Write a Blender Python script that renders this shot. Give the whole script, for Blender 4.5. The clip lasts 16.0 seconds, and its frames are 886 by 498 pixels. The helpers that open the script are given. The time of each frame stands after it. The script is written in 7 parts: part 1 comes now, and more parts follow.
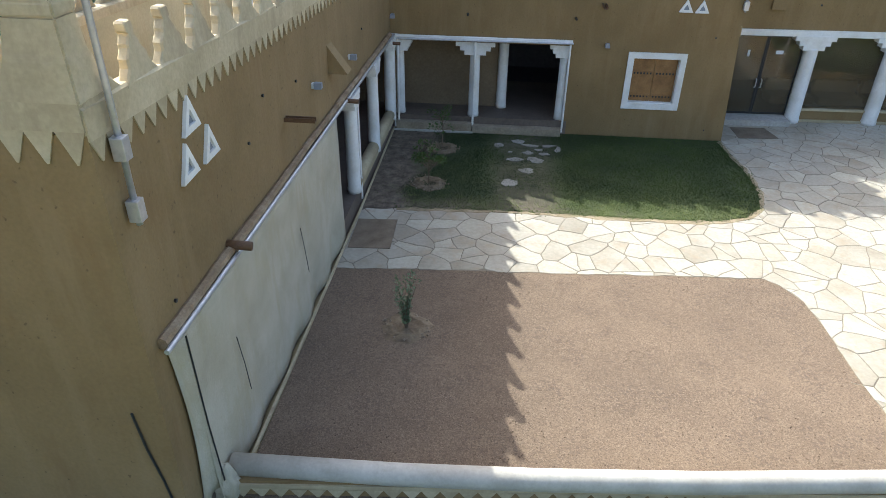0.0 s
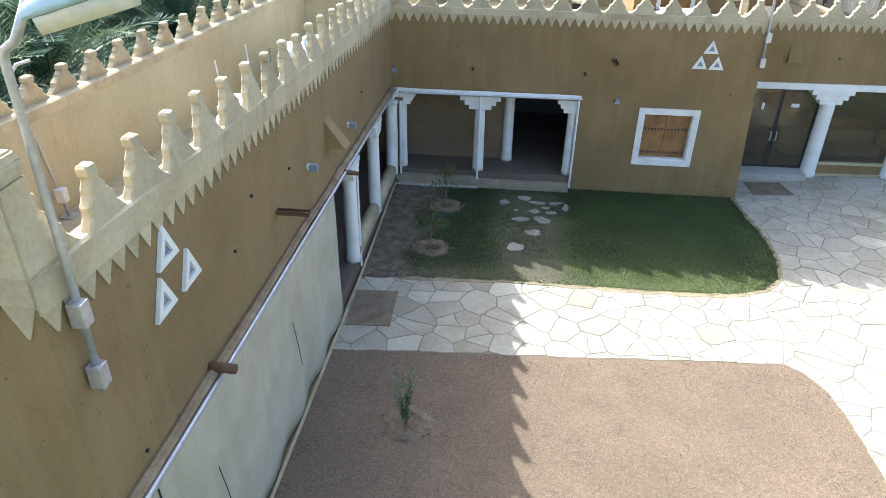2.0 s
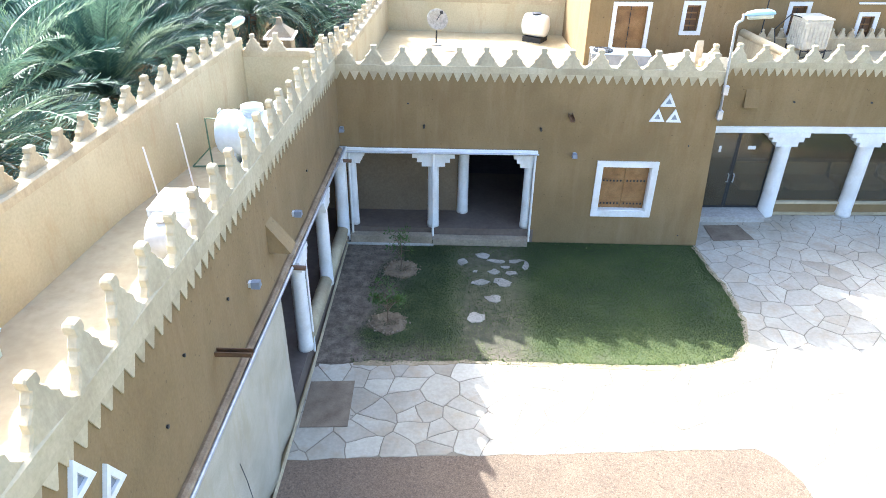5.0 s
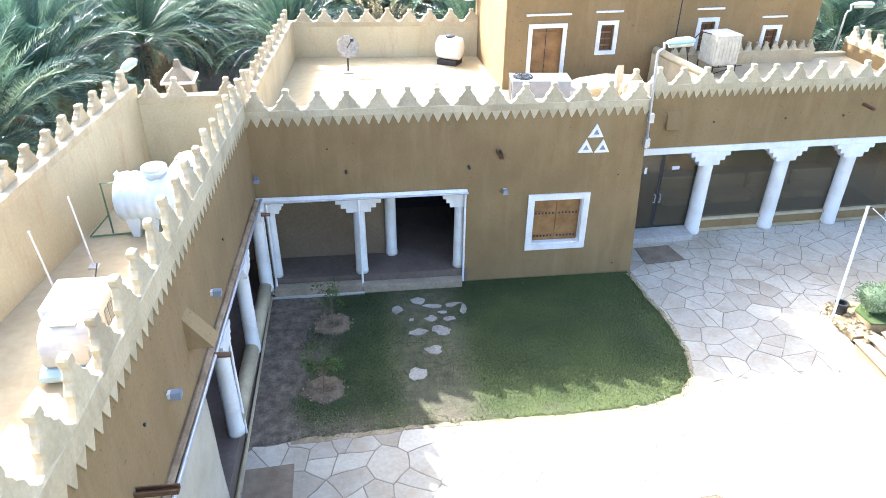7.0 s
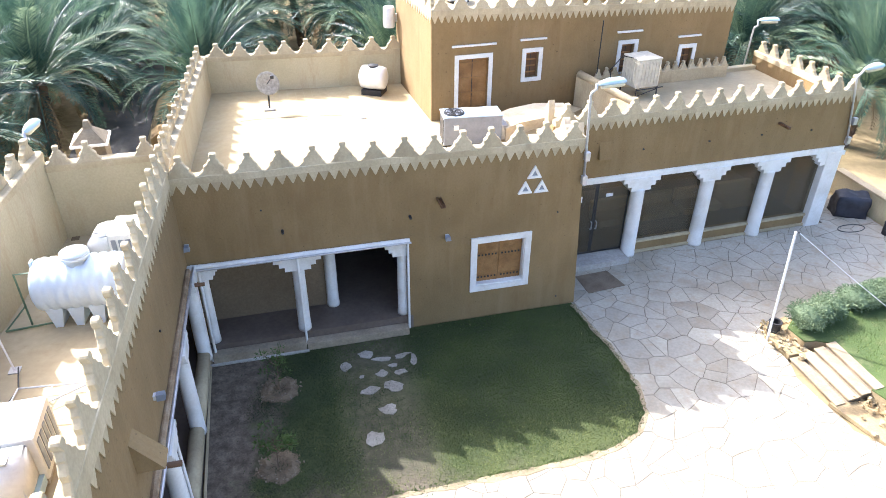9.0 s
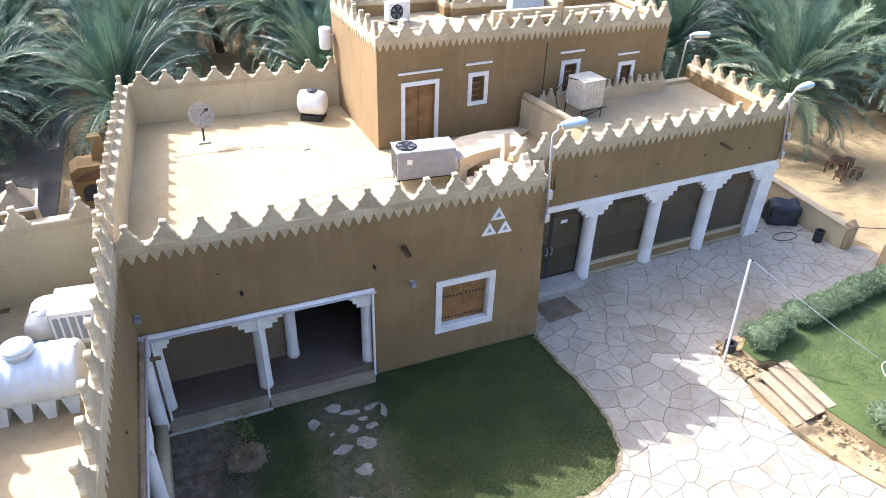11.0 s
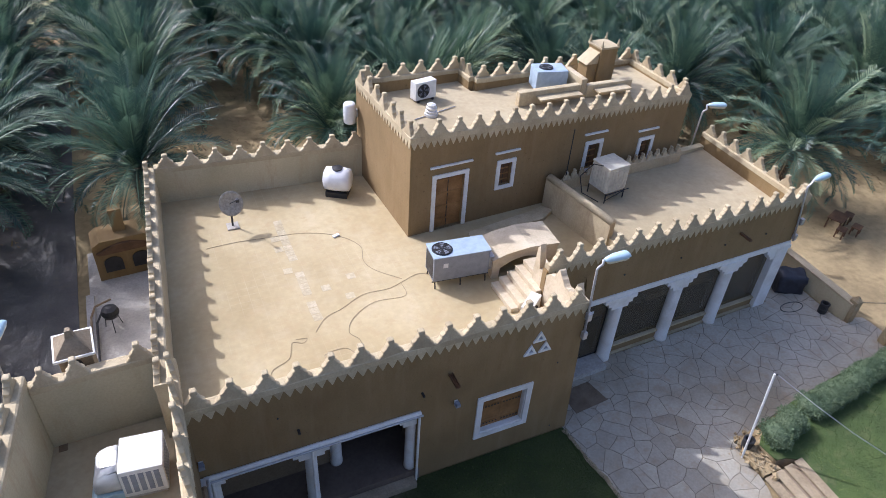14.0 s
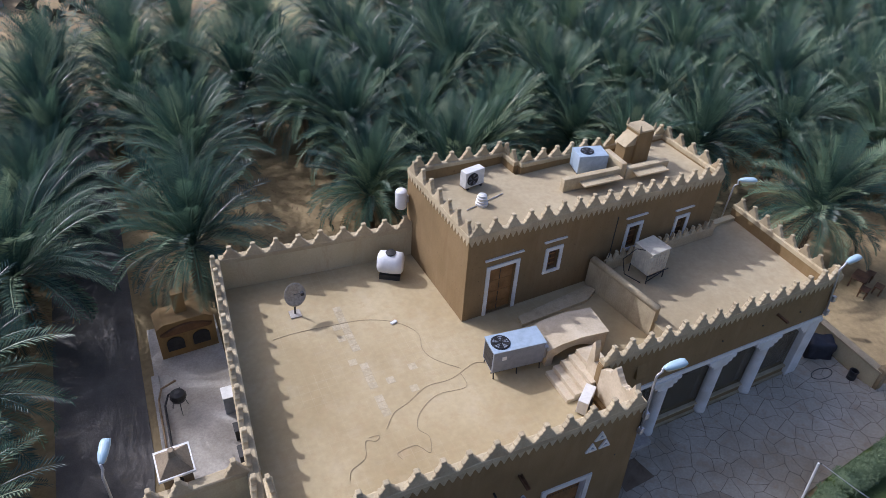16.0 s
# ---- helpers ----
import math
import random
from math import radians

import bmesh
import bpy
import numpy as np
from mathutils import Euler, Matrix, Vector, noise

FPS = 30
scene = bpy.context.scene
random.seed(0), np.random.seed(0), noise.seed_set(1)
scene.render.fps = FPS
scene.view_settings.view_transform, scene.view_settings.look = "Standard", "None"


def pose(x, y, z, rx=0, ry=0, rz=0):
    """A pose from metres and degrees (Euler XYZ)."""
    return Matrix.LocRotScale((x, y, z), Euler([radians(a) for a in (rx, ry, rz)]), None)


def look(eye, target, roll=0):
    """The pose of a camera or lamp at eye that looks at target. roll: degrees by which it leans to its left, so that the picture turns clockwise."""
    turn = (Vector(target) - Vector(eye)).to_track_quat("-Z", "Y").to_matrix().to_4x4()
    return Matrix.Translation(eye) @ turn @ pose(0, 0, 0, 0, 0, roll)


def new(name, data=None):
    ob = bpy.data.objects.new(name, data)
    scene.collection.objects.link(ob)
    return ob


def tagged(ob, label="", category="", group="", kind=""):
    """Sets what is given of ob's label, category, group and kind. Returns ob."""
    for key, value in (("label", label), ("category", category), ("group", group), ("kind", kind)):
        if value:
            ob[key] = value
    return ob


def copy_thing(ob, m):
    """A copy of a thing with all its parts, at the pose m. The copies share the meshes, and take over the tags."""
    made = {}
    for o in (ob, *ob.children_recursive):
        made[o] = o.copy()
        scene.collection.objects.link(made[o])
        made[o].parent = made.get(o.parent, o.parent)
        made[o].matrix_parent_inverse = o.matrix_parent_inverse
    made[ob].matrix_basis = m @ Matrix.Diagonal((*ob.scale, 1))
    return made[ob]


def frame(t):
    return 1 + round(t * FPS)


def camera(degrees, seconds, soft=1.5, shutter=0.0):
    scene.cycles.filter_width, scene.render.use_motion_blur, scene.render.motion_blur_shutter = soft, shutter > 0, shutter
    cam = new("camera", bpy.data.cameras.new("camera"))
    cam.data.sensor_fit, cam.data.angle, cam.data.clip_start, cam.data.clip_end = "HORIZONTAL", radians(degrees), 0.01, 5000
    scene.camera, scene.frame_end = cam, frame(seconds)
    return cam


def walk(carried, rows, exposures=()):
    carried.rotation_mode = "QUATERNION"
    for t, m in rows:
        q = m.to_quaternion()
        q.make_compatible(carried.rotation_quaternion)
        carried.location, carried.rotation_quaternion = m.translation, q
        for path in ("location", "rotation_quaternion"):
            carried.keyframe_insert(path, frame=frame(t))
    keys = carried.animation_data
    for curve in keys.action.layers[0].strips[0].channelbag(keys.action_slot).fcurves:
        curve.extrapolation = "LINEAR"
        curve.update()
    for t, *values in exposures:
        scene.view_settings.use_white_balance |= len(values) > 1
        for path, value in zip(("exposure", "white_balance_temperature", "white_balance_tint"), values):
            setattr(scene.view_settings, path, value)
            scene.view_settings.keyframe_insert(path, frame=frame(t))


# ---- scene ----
cam = camera(66, 16.0, 0.65)
PATH = [
    (0, (2.638, 0.371, 8.520), (2.510, 2.072, 7.476), 1.02),
    (0.5, (2.588, 0.747, 8.691), (2.460, 2.458, 7.663), 1.04),
    (1, (2.563, 1.135, 8.892), (2.428, 2.857, 7.884), 1.05),
    (1.5, (2.541, 1.478, 9.111), (2.403, 3.201, 8.105), 1.21),
    (2, (2.523, 1.822, 9.374), (2.382, 3.541, 8.360), 1.14),
    (2.5, (2.501, 2.119, 9.635), (2.365, 3.830, 8.608), 1.08),
    (3, (2.490, 2.446, 9.913), (2.365, 4.154, 8.879), 0.94),
    (3.5, (2.470, 2.746, 10.167), (2.363, 4.452, 9.128), 0.94),
    (4, (2.462, 3.073, 10.420), (2.373, 4.781, 9.382), 0.85),
    (4.5, (2.448, 3.372, 10.652), (2.386, 5.079, 9.612), 0.88),
    (7, (2.081, 5.266, 11.409), (2.303, 6.961, 10.371), 0.74),
    (7.5, (1.998, 5.608, 11.673), (2.256, 7.294, 10.628), 0.64),
    (8, (1.898, 5.930, 11.936), (2.210, 7.604, 10.888), 0.39),
    (8.5, (1.809, 6.253, 12.230), (2.186, 7.913, 11.180), 0.28),
    (9, (1.704, 6.551, 12.548), (2.146, 8.189, 11.490), 0.60),
    (11.5, (0.777, 8.739, 14.239), (1.456, 10.256, 13.125), 2.20),
    (12, (0.654, 9.252, 14.900), (1.338, 10.757, 13.773), 2.29),
    (12.5, (0.524, 9.758, 15.585), (1.223, 11.247, 14.447), 2.50),
    (13, (0.359, 10.235, 16.263), (1.070, 11.703, 15.106), 2.90),
    (13.5, (0.133, 10.693, 16.934), (0.847, 12.137, 15.749), 3.72),
    (14, (-0.164, 11.151, 17.623), (0.547, 12.577, 16.415), 4.23),
    (14.5, (-0.517, 11.611, 18.346), (0.193, 13.028, 17.125), 4.33),
    (15, (-0.915, 12.056, 19.101), (-0.205, 13.471, 17.880), 4.13),
    (15.5, (-1.337, 12.469, 19.882), (-0.622, 13.890, 18.670), 4.03),
    (16, (-1.762, 12.869, 20.687), (-1.043, 14.292, 19.478), 3.80),
]
EXPOSURES = [(0, 1.24, 6100, 6), (2, 1.64, 5900, 5), (3.5, 2.0, 5700, 5), (4.7, 2.3, 5650, 7), (7, 2.44, 5750, 10), (9, 1.97, 5950, 14), (11.3, 1.42, 5800, 18), (12.5, 0.95, 5600, 18), (14, 0.36, 5550, 19), (16, -0.2, 5500, 20)]
walk(cam, [(t, look(eye, target, roll)) for t, eye, target, roll in PATH], EXPOSURES)

# ---- light ----
world = bpy.data.worlds.new("sky_world")
scene.world = world
world.use_nodes = True
wn = world.node_tree
sky = wn.nodes.new("ShaderNodeTexSky")
sky.sky_type = "NISHITA"
sky.sun_disc = False
SUN = Vector((-0.685, 0.86, 1.0)).normalized()
sky.sun_elevation = math.asin(SUN.z)
sky.sun_rotation = math.atan2(SUN.x, SUN.y)
sky.dust_density = 4.5
sky.ozone_density = 0.4
sky.air_density = 0.9
wn.links.new(sky.outputs[0], wn.nodes["Background"].inputs[0])
wn.nodes["Background"].inputs[1].default_value = 0.172
sun_data = bpy.data.lights.new("sun", "SUN")
sun_data.energy = 3.3
sun_data.angle = radians(0.55)
sun_data.color = (1.0, 0.965, 0.9)
sun = new("sun", sun_data)
sun.matrix_world = look(SUN * 60, (0, 0, 0))

# ---- materials ----


def nodes_of(name):
    m = bpy.data.materials.new(name)
    m.use_nodes = True
    return m, m.node_tree, m.node_tree.nodes["Principled BSDF"]


def noise_node(nt, vec, scale, detail=4.0, rough=0.55):
    n = nt.nodes.new("ShaderNodeTexNoise")
    n.inputs["Scale"].default_value = scale
    n.inputs["Detail"].default_value = detail
    n.inputs["Roughness"].default_value = rough
    nt.links.new(vec, n.inputs["Vector"])
    return n.outputs[0]


def ramp(nt, fac, stops):
    r = nt.nodes.new("ShaderNodeValToRGB")
    els = r.color_ramp.elements
    while len(els) < len(stops):
        els.new(0.5)
    for e, (p, c) in zip(els, stops):
        e.position, e.color = p, (*c, 1)
    nt.links.new(fac, r.inputs[0])
    return r.outputs[0]


def mix(nt, fac, a, b, kind="MIX"):
    n = nt.nodes.new("ShaderNodeMix")
    n.data_type, n.blend_type = "RGBA", kind
    for sock, v in ((n.inputs[0], fac), (n.inputs[6], a), (n.inputs[7], b)):
        if isinstance(v, (int, float)):
            sock.default_value = v
        elif isinstance(v, tuple):
            sock.default_value = (*v, 1)
        else:
            nt.links.new(v, sock)
    return n.outputs[2]


def bump(nt, bs, height, strength, dist=0.02):
    b = nt.nodes.new("ShaderNodeBump")
    b.inputs["Strength"].default_value = strength
    b.inputs["Distance"].default_value = dist
    nt.links.new(height, b.inputs["Height"])
    nt.links.new(b.outputs[0], bs.inputs["Normal"])


def position(nt):
    return nt.nodes.new("ShaderNodeNewGeometry").outputs["Position"]


def scaled(nt, vec, s):
    m = nt.nodes.new("ShaderNodeMapping")
    m.inputs["Scale"].default_value = s
    nt.links.new(vec, m.inputs[0])
    return m.outputs[0]


def surface(name, base, dark, light, big=0.6, fine=14.0, rough=0.9, relief=0.25, stains=None, grain=1.0, vary=0.0, streak=False):
    """A matt mineral surface: broad patches, fine grain, stains, slight relief."""
    m, nt, bs = nodes_of(name)
    pos = position(nt)
    if vary:
        info = nt.nodes.new("ShaderNodeObjectInfo")
        add = nt.nodes.new("ShaderNodeVectorMath")
        add.operation = "MULTIPLY_ADD"
        nt.links.new(info.outputs["Random"], add.inputs[0])
        add.inputs[1].default_value = (37, 11, 5)
        nt.links.new(pos, add.inputs[2])
        pos = add.outputs[0]
    a = noise_node(nt, pos, big, 5)
    b = noise_node(nt, pos, fine, 3)
    col = ramp(nt, a, [(0.3, dark), (0.52, base), (0.75, light)])
    g = ramp(nt, b, [(0.3, (1 - 0.25 * grain,) * 3), (0.7, (1.0,) * 3)])
    col = mix(nt, 1.0, col, g, "MULTIPLY")
    if stains:
        v = scaled(nt, pos, (1, 1, 0.25)) if streak else pos
        s = noise_node(nt, v, 2.3, 6, 0.7)
        f = ramp(nt, s, [(0.52, (0, 0, 0)), (0.72, (0.75,) * 3)])
        col = mix(nt, f, col, stains)
    if vary:
        r = ramp(nt, info.outputs["Random"], [(0.0, (1 - vary,) * 3), (1.0, (1.0,) * 3)])
        col = mix(nt, 1.0, col, r, "MULTIPLY")
    nt.links.new(col, bs.inputs["Base Color"])
    bs.inputs["Roughness"].default_value = rough
    h = nt.nodes.new("ShaderNodeMath")
    h.operation = "ADD"
    nt.links.new(a, h.inputs[0])
    nt.links.new(b, h.inputs[1])
    bump(nt, bs, h.outputs[0], relief)
    return m


def let_light_through(m, share):
    """Thin leaves pass part of the sun's light on to their far side."""
    nt = m.node_tree
    bs, out = nt.nodes["Principled BSDF"], nt.nodes["Material Output"]
    thin = nt.nodes.new("ShaderNodeBsdfTranslucent")
    nt.links.new(bs.inputs["Base Color"].links[0].from_socket, thin.inputs[0])
    both = nt.nodes.new("ShaderNodeMixShader")
    both.inputs[0].default_value = share
    nt.links.new(bs.outputs[0], both.inputs[1])
    nt.links.new(thin.outputs[0], both.inputs[2])
    nt.links.new(both.outputs[0], out.inputs[0])
    return m


def plain(name, base, rough=0.5, metal=0.0, worn=0.12, scale=6.0):
    m, nt, bs = nodes_of(name)
    n = noise_node(nt, position(nt), scale, 5, 0.65)
    d = tuple(c * (1 - 2 * worn) for c in base)
    nt.links.new(ramp(nt, n, [(0.3, d), (0.6, base)]), bs.inputs["Base Color"])
    r = ramp(nt, n, [(0.3, (min(1, rough + 0.15),) * 3), (0.7, (max(0.05, rough - 0.08),) * 3)])
    nt.links.new(r, bs.inputs["Roughness"])
    bs.inputs["Metallic"].default_value = metal
    return m


MUD = surface("mud_plaster", (0.245, 0.164, 0.070), (0.205, 0.136, 0.056), (0.285, 0.194, 0.088), 0.5, 19, 0.95, 0.35, (0.205, 0.125, 0.05), streak=True, grain=0.5)


def pitted(m):
    """Small dark knocks and run-down stains in the mud plaster."""
    nt = m.node_tree
    bs = nt.nodes["Principled BSDF"]
    col = bs.inputs["Base Color"].links[0].from_socket
    pos = position(nt)
    pits = ramp(nt, noise_node(nt, pos, 11, 2, 0.5), [(0.69, (0, 0, 0)), (0.74, (0.65,) * 3)])
    col = mix(nt, pits, col, (0.09, 0.058, 0.028))
    run = ramp(nt, noise_node(nt, scaled(nt, pos, (1, 1, 0.12)), 3.2, 5, 0.65), [(0.5, (0, 0, 0)), (0.78, (0.4,) * 3)])
    nt.links.new(mix(nt, run, col, (0.30, 0.215, 0.11)), bs.inputs["Base Color"])


pitted(MUD)
CREAM = surface("cream_plaster", (0.53, 0.44, 0.275), (0.41, 0.33, 0.2), (0.62, 0.53, 0.355), 0.9, 16, 0.9, 0.35, (0.33, 0.26, 0.165), streak=True, vary=0.12, grain=0.6)
BEIGE = surface("beige_plaster", (0.52, 0.455, 0.29), (0.45, 0.388, 0.24), (0.59, 0.525, 0.35), 0.45, 18, 0.92, 0.2, (0.42, 0.31, 0.185), streak=True, grain=0.5)
WHITE = surface("white_paint", (0.78, 0.77, 0.73), (0.66, 0.64, 0.58), (0.82, 0.81, 0.78), 1.5, 20, 0.6, 0.08, (0.62, 0.59, 0.52), grain=0.35)
ROOF = surface("roof_screed", (0.45, 0.362, 0.2), (0.375, 0.292, 0.15), (0.52, 0.435, 0.26), 0.28, 5, 0.9, 0.06, (0.40, 0.30, 0.16), grain=0.45)


def tile_ghosts(m):
    """Faint joints of the old roof tiles, showing through the screed in patches."""
    nt = m.node_tree
    bs = nt.nodes["Principled BSDF"]
    col = bs.inputs["Base Color"].links[0].from_socket
    pos = position(nt)
    brick = nt.nodes.new("ShaderNodeTexBrick")
    brick.offset = 0.0
    for key, v in (("Scale", 1.0), ("Brick Width", 0.31), ("Row Height", 0.31), ("Mortar Size", 0.012), ("Mortar Smooth", 0.6)):
        brick.inputs[key].default_value = v
    nt.links.new(pos, brick.inputs["Vector"])
    patch = ramp(nt, noise_node(nt, pos, 0.45, 4, 0.6), [(0.45, (0, 0, 0)), (0.7, (0.2,) * 3)])
    both = mix(nt, 1.0, patch, brick.outputs["Fac"], "MULTIPLY")
    col = mix(nt, both, col, (0.60, 0.53, 0.40))
    wash = ramp(nt, noise_node(nt, pos, 1.1, 6, 0.7), [(0.5, (0, 0, 0)), (0.75, (0.3,) * 3)])
    nt.links.new(mix(nt, wash, col, (0.53, 0.46, 0.33)), bs.inputs["Base Color"])


SCREED = surface("plain_screed", (0.45, 0.375, 0.235), (0.38, 0.31, 0.185), (0.51, 0.44, 0.29), 0.4, 6, 0.9, 0.08, (0.36, 0.285, 0.17), grain=0.5)
tile_ghosts(ROOF)
CONCRETE = surface("concrete", (0.48, 0.45, 0.40), (0.38, 0.35, 0.30), (0.58, 0.55, 0.5), 0.6, 12, 0.9, 0.2, (0.33, 0.3, 0.26))
EARTH = surface("sandy_earth", (0.37, 0.28, 0.145), (0.22, 0.165, 0.085), (0.48, 0.375, 0.205), 0.16, 3.5, 1.0, 0.6, (0.2, 0.15, 0.07))


def gravel_material():
    m, nt, bs = nodes_of("red_gravel")
    pos = position(nt)

    def cells(scale):
        cell = nt.nodes.new("ShaderNodeTexVoronoi")
        cell.inputs["Scale"].default_value = scale
        nt.links.new(pos, cell.inputs["Vector"])
        sep = nt.nodes.new("ShaderNodeSeparateColor")
        nt.links.new(cell.outputs["Color"], sep.inputs[0])
        return sep

    fine, dark_pick = cells(55), cells(24)
    grains = ramp(nt, fine.outputs[0], [(0.0, (0.115, 0.085, 0.058)), (0.3, (0.158, 0.118, 0.08)), (0.8, (0.186, 0.139, 0.094)), (1.0, (0.235, 0.182, 0.128))])
    broad = ramp(nt, noise_node(nt, pos, 0.55, 6, 0.65), [(0.3, (0.8, 0.77, 0.75)), (0.7, (1.04, 1.0, 0.97))])
    col = mix(nt, 1.0, grains, broad, "MULTIPLY")
    # darker stones lie in drifts
    drift = ramp(nt, noise_node(nt, pos, 1.3, 5, 0.65), [(0.45, (0, 0, 0)), (0.68, (1, 1, 1))])
    dark = ramp(nt, dark_pick.outputs[0], [(0.66, (0, 0, 0)), (0.72, (0.6,) * 3)])
    col = mix(nt, mix(nt, 1.0, drift, dark, "MULTIPLY"), col, (0.075, 0.056, 0.044))
    nt.links.new(col, bs.inputs["Base Color"])
    bs.inputs["Roughness"].default_value = 1.0
    bump(nt, bs, fine.outputs[1], 0.4, 0.012)
    return m


GRAVEL = gravel_material()
SOIL = surface("dry_soil", (0.275, 0.215, 0.15), (0.175, 0.135, 0.09), (0.345, 0.275, 0.2), 0.9, 24, 1.0, 0.6, (0.11, 0.09, 0.06))
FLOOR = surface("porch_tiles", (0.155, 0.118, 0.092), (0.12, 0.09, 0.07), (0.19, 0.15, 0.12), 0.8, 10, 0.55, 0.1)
STONE = surface("flagstone", (0.43, 0.395, 0.315), (0.325, 0.285, 0.21), (0.51, 0.475, 0.39), 0.55, 12, 0.8, 0.35, (0.33, 0.255, 0.165), vary=0.2, grain=0.7)
MORTAR = surface("joint_mortar", (0.225, 0.195, 0.145), (0.15, 0.126, 0.092), (0.3, 0.262, 0.195), 1.2, 20, 1.0, 0.4)


def worn_lawn():
    """Turf that thins out to bare soil beside the porch, along the stepping stones and at its front edge."""
    m, nt, bs = nodes_of("worn_lawn")
    pos = position(nt)
    sep = nt.nodes.new("ShaderNodeSeparateXYZ")
    nt.links.new(pos, sep.inputs[0])

    def sum_of(*terms):
        out = None
        for sock, k in terms:
            n = nt.nodes.new("ShaderNodeMath")
            n.operation = "MULTIPLY_ADD"
            nt.links.new(sock, n.inputs[0])
            n.inputs[1].default_value = k
            if out is None:
                n.inputs[2].default_value = 0.0
            else:
                nt.links.new(out, n.inputs[2])
            out = n.outputs[0]
        return out

    n1, n2, n3 = noise_node(nt, pos, 0.9, 5, 0.6), noise_node(nt, pos, 4.0, 5, 0.65), noise_node(nt, pos, 22, 3)
    turf = ramp(nt, noise_node(nt, pos, 0.45, 5, 0.6), [(0.32, (0.034, 0.048, 0.018)), (0.5, (0.062, 0.08, 0.026)), (0.7, (0.105, 0.124, 0.038))])
    soil = ramp(nt, n2, [(0.3, (0.075, 0.06, 0.042)), (0.5, (0.15, 0.118, 0.084)), (0.7, (0.25, 0.2, 0.145))])
    left = ramp(nt, sum_of((sep.outputs[0], 0.5), (sep.outputs[1], -0.06), (n1, 1.3), (n2, 0.7)), [(0.02, (1, 1, 1)), (0.42, (0, 0, 0))])
    fade = nt.nodes.new("ShaderNodeMapRange")
    nt.links.new(sum_of((sep.outputs[1], 1.0), (n1, 2.4), (n2, 1.4), (sep.outputs[0], 0.12)), fade.inputs[0])
    for k, v in ((1, 18.2), (2, 19.3), (3, 0.95), (4, 0.0)):
        fade.inputs[k].default_value = v
    col = mix(nt, left, turf, soil)
    off = nt.nodes.new("ShaderNodeMath")
    off.operation = "SUBTRACT"
    nt.links.new(sum_of((sep.outputs[0], 1.0), (n1, 0.9), (n2, 0.5)), off.inputs[0])
    off.inputs[1].default_value = 4.3
    gap = nt.nodes.new("ShaderNodeMath")
    gap.operation = "ABSOLUTE"
    nt.links.new(off.outputs[0], gap.inputs[0])
    tread = nt.nodes.new("ShaderNodeMapRange")
    nt.links.new(gap.outputs[0], tread.inputs[0])
    for k, v in ((1, 0.6), (2, 1.25), (3, 0.42), (4, 0.0)):
        tread.inputs[k].default_value = v
    col = mix(nt, tread.outputs[0], col, soil)
    col = mix(nt, fade.outputs[0], col, soil)
    g = ramp(nt, n3, [(0.3, (0.7, 0.7, 0.7)), (0.7, (1, 1, 1))])
    nt.links.new(mix(nt, 1.0, col, g, "MULTIPLY"), bs.inputs["Base Color"])
    bs.inputs["Roughness"].default_value = 1.0
    bump(nt, bs, n3, 0.6)
    return m


LAWN = worn_lawn()

# ---- building tools ----


def ob_from(name, verts, faces, mat, parent=None, label="", smooth=False):
    me = bpy.data.meshes.new(name)
    me.from_pydata([tuple(v) for v in verts], [], faces)
    me.update()
    if mat:
        me.materials.append(mat)
    if smooth:
        for p in me.polygons:
            p.use_smooth = True
    ob = new(name, me)
    if parent:
        ob.parent = parent
    if label:
        ob["label"] = label
    return ob


def part(name, bm, mat, parent=None, label="", smooth=False):
    me = bpy.data.meshes.new(name)
    bmesh.ops.recalc_face_normals(bm, faces=bm.faces)
    bm.to_mesh(me)
    bm.free()
    me.materials.append(mat)
    if smooth:
        for p in me.polygons:
            p.use_smooth = True
    ob = new(name, me)
    if parent:
        ob.parent = parent
    if label:
        ob["label"] = label
    return ob


def thing(name, x, y, z, turn=0.0, label="", category="", group="", kind=""):
    e = new(name)
    e.empty_display_size = 0.2
    e.matrix_basis = pose(x, y, z, 0, 0, turn)
    return tagged(e, label, category, group, kind)


def add_box(bm, x0, y0, z0, x1, y1, z1, bevel=0.0):
    r = bmesh.ops.create_cube(bm, size=1.0, matrix=Matrix.Translation(((x0 + x1) / 2, (y0 + y1) / 2, (z0 + z1) / 2)) @ Matrix.Diagonal((abs(x1 - x0), abs(y1 - y0), abs(z1 - z0), 1)))
    if bevel:
        es = {e for v in r["verts"] for e in v.link_edges}
        bmesh.ops.bevel(bm, geom=list(es), offset=bevel, segments=2, affect="EDGES", profile=0.6)
    return bm


def box(x0, y0, z0, x1, y1, z1, bevel=0.0):
    return add_box(bmesh.new(), x0, y0, z0, x1, y1, z1, bevel)


def add_tube(bm, pts, r, seg=10, caps=True, radii=None):
    """A tube along the points."""
    pts = [Vector(p) for p in pts]
    rings = []
    side = None
    for i, p in enumerate(pts):
        d = (pts[min(i + 1, len(pts) - 1)] - pts[max(i - 1, 0)]).normalized()
        if side is None:
            side = d.orthogonal().normalized()
        side = (side - d * side.dot(d)).normalized()
        up = d.cross(side)
        rr = radii[i] if radii else r
        rings.append([bm.verts.new(p + (side * math.cos(a) + up * math.sin(a)) * rr) for a in (2 * math.pi * k / seg for k in range(seg))])
    for a, b in zip(rings, rings[1:]):
        for k in range(seg):
            bm.faces.new((a[k], a[(k + 1) % seg], b[(k + 1) % seg], b[k]))
    if caps:
        bm.faces.new(rings[0][::-1])
        bm.faces.new(rings[-1])
    return bm


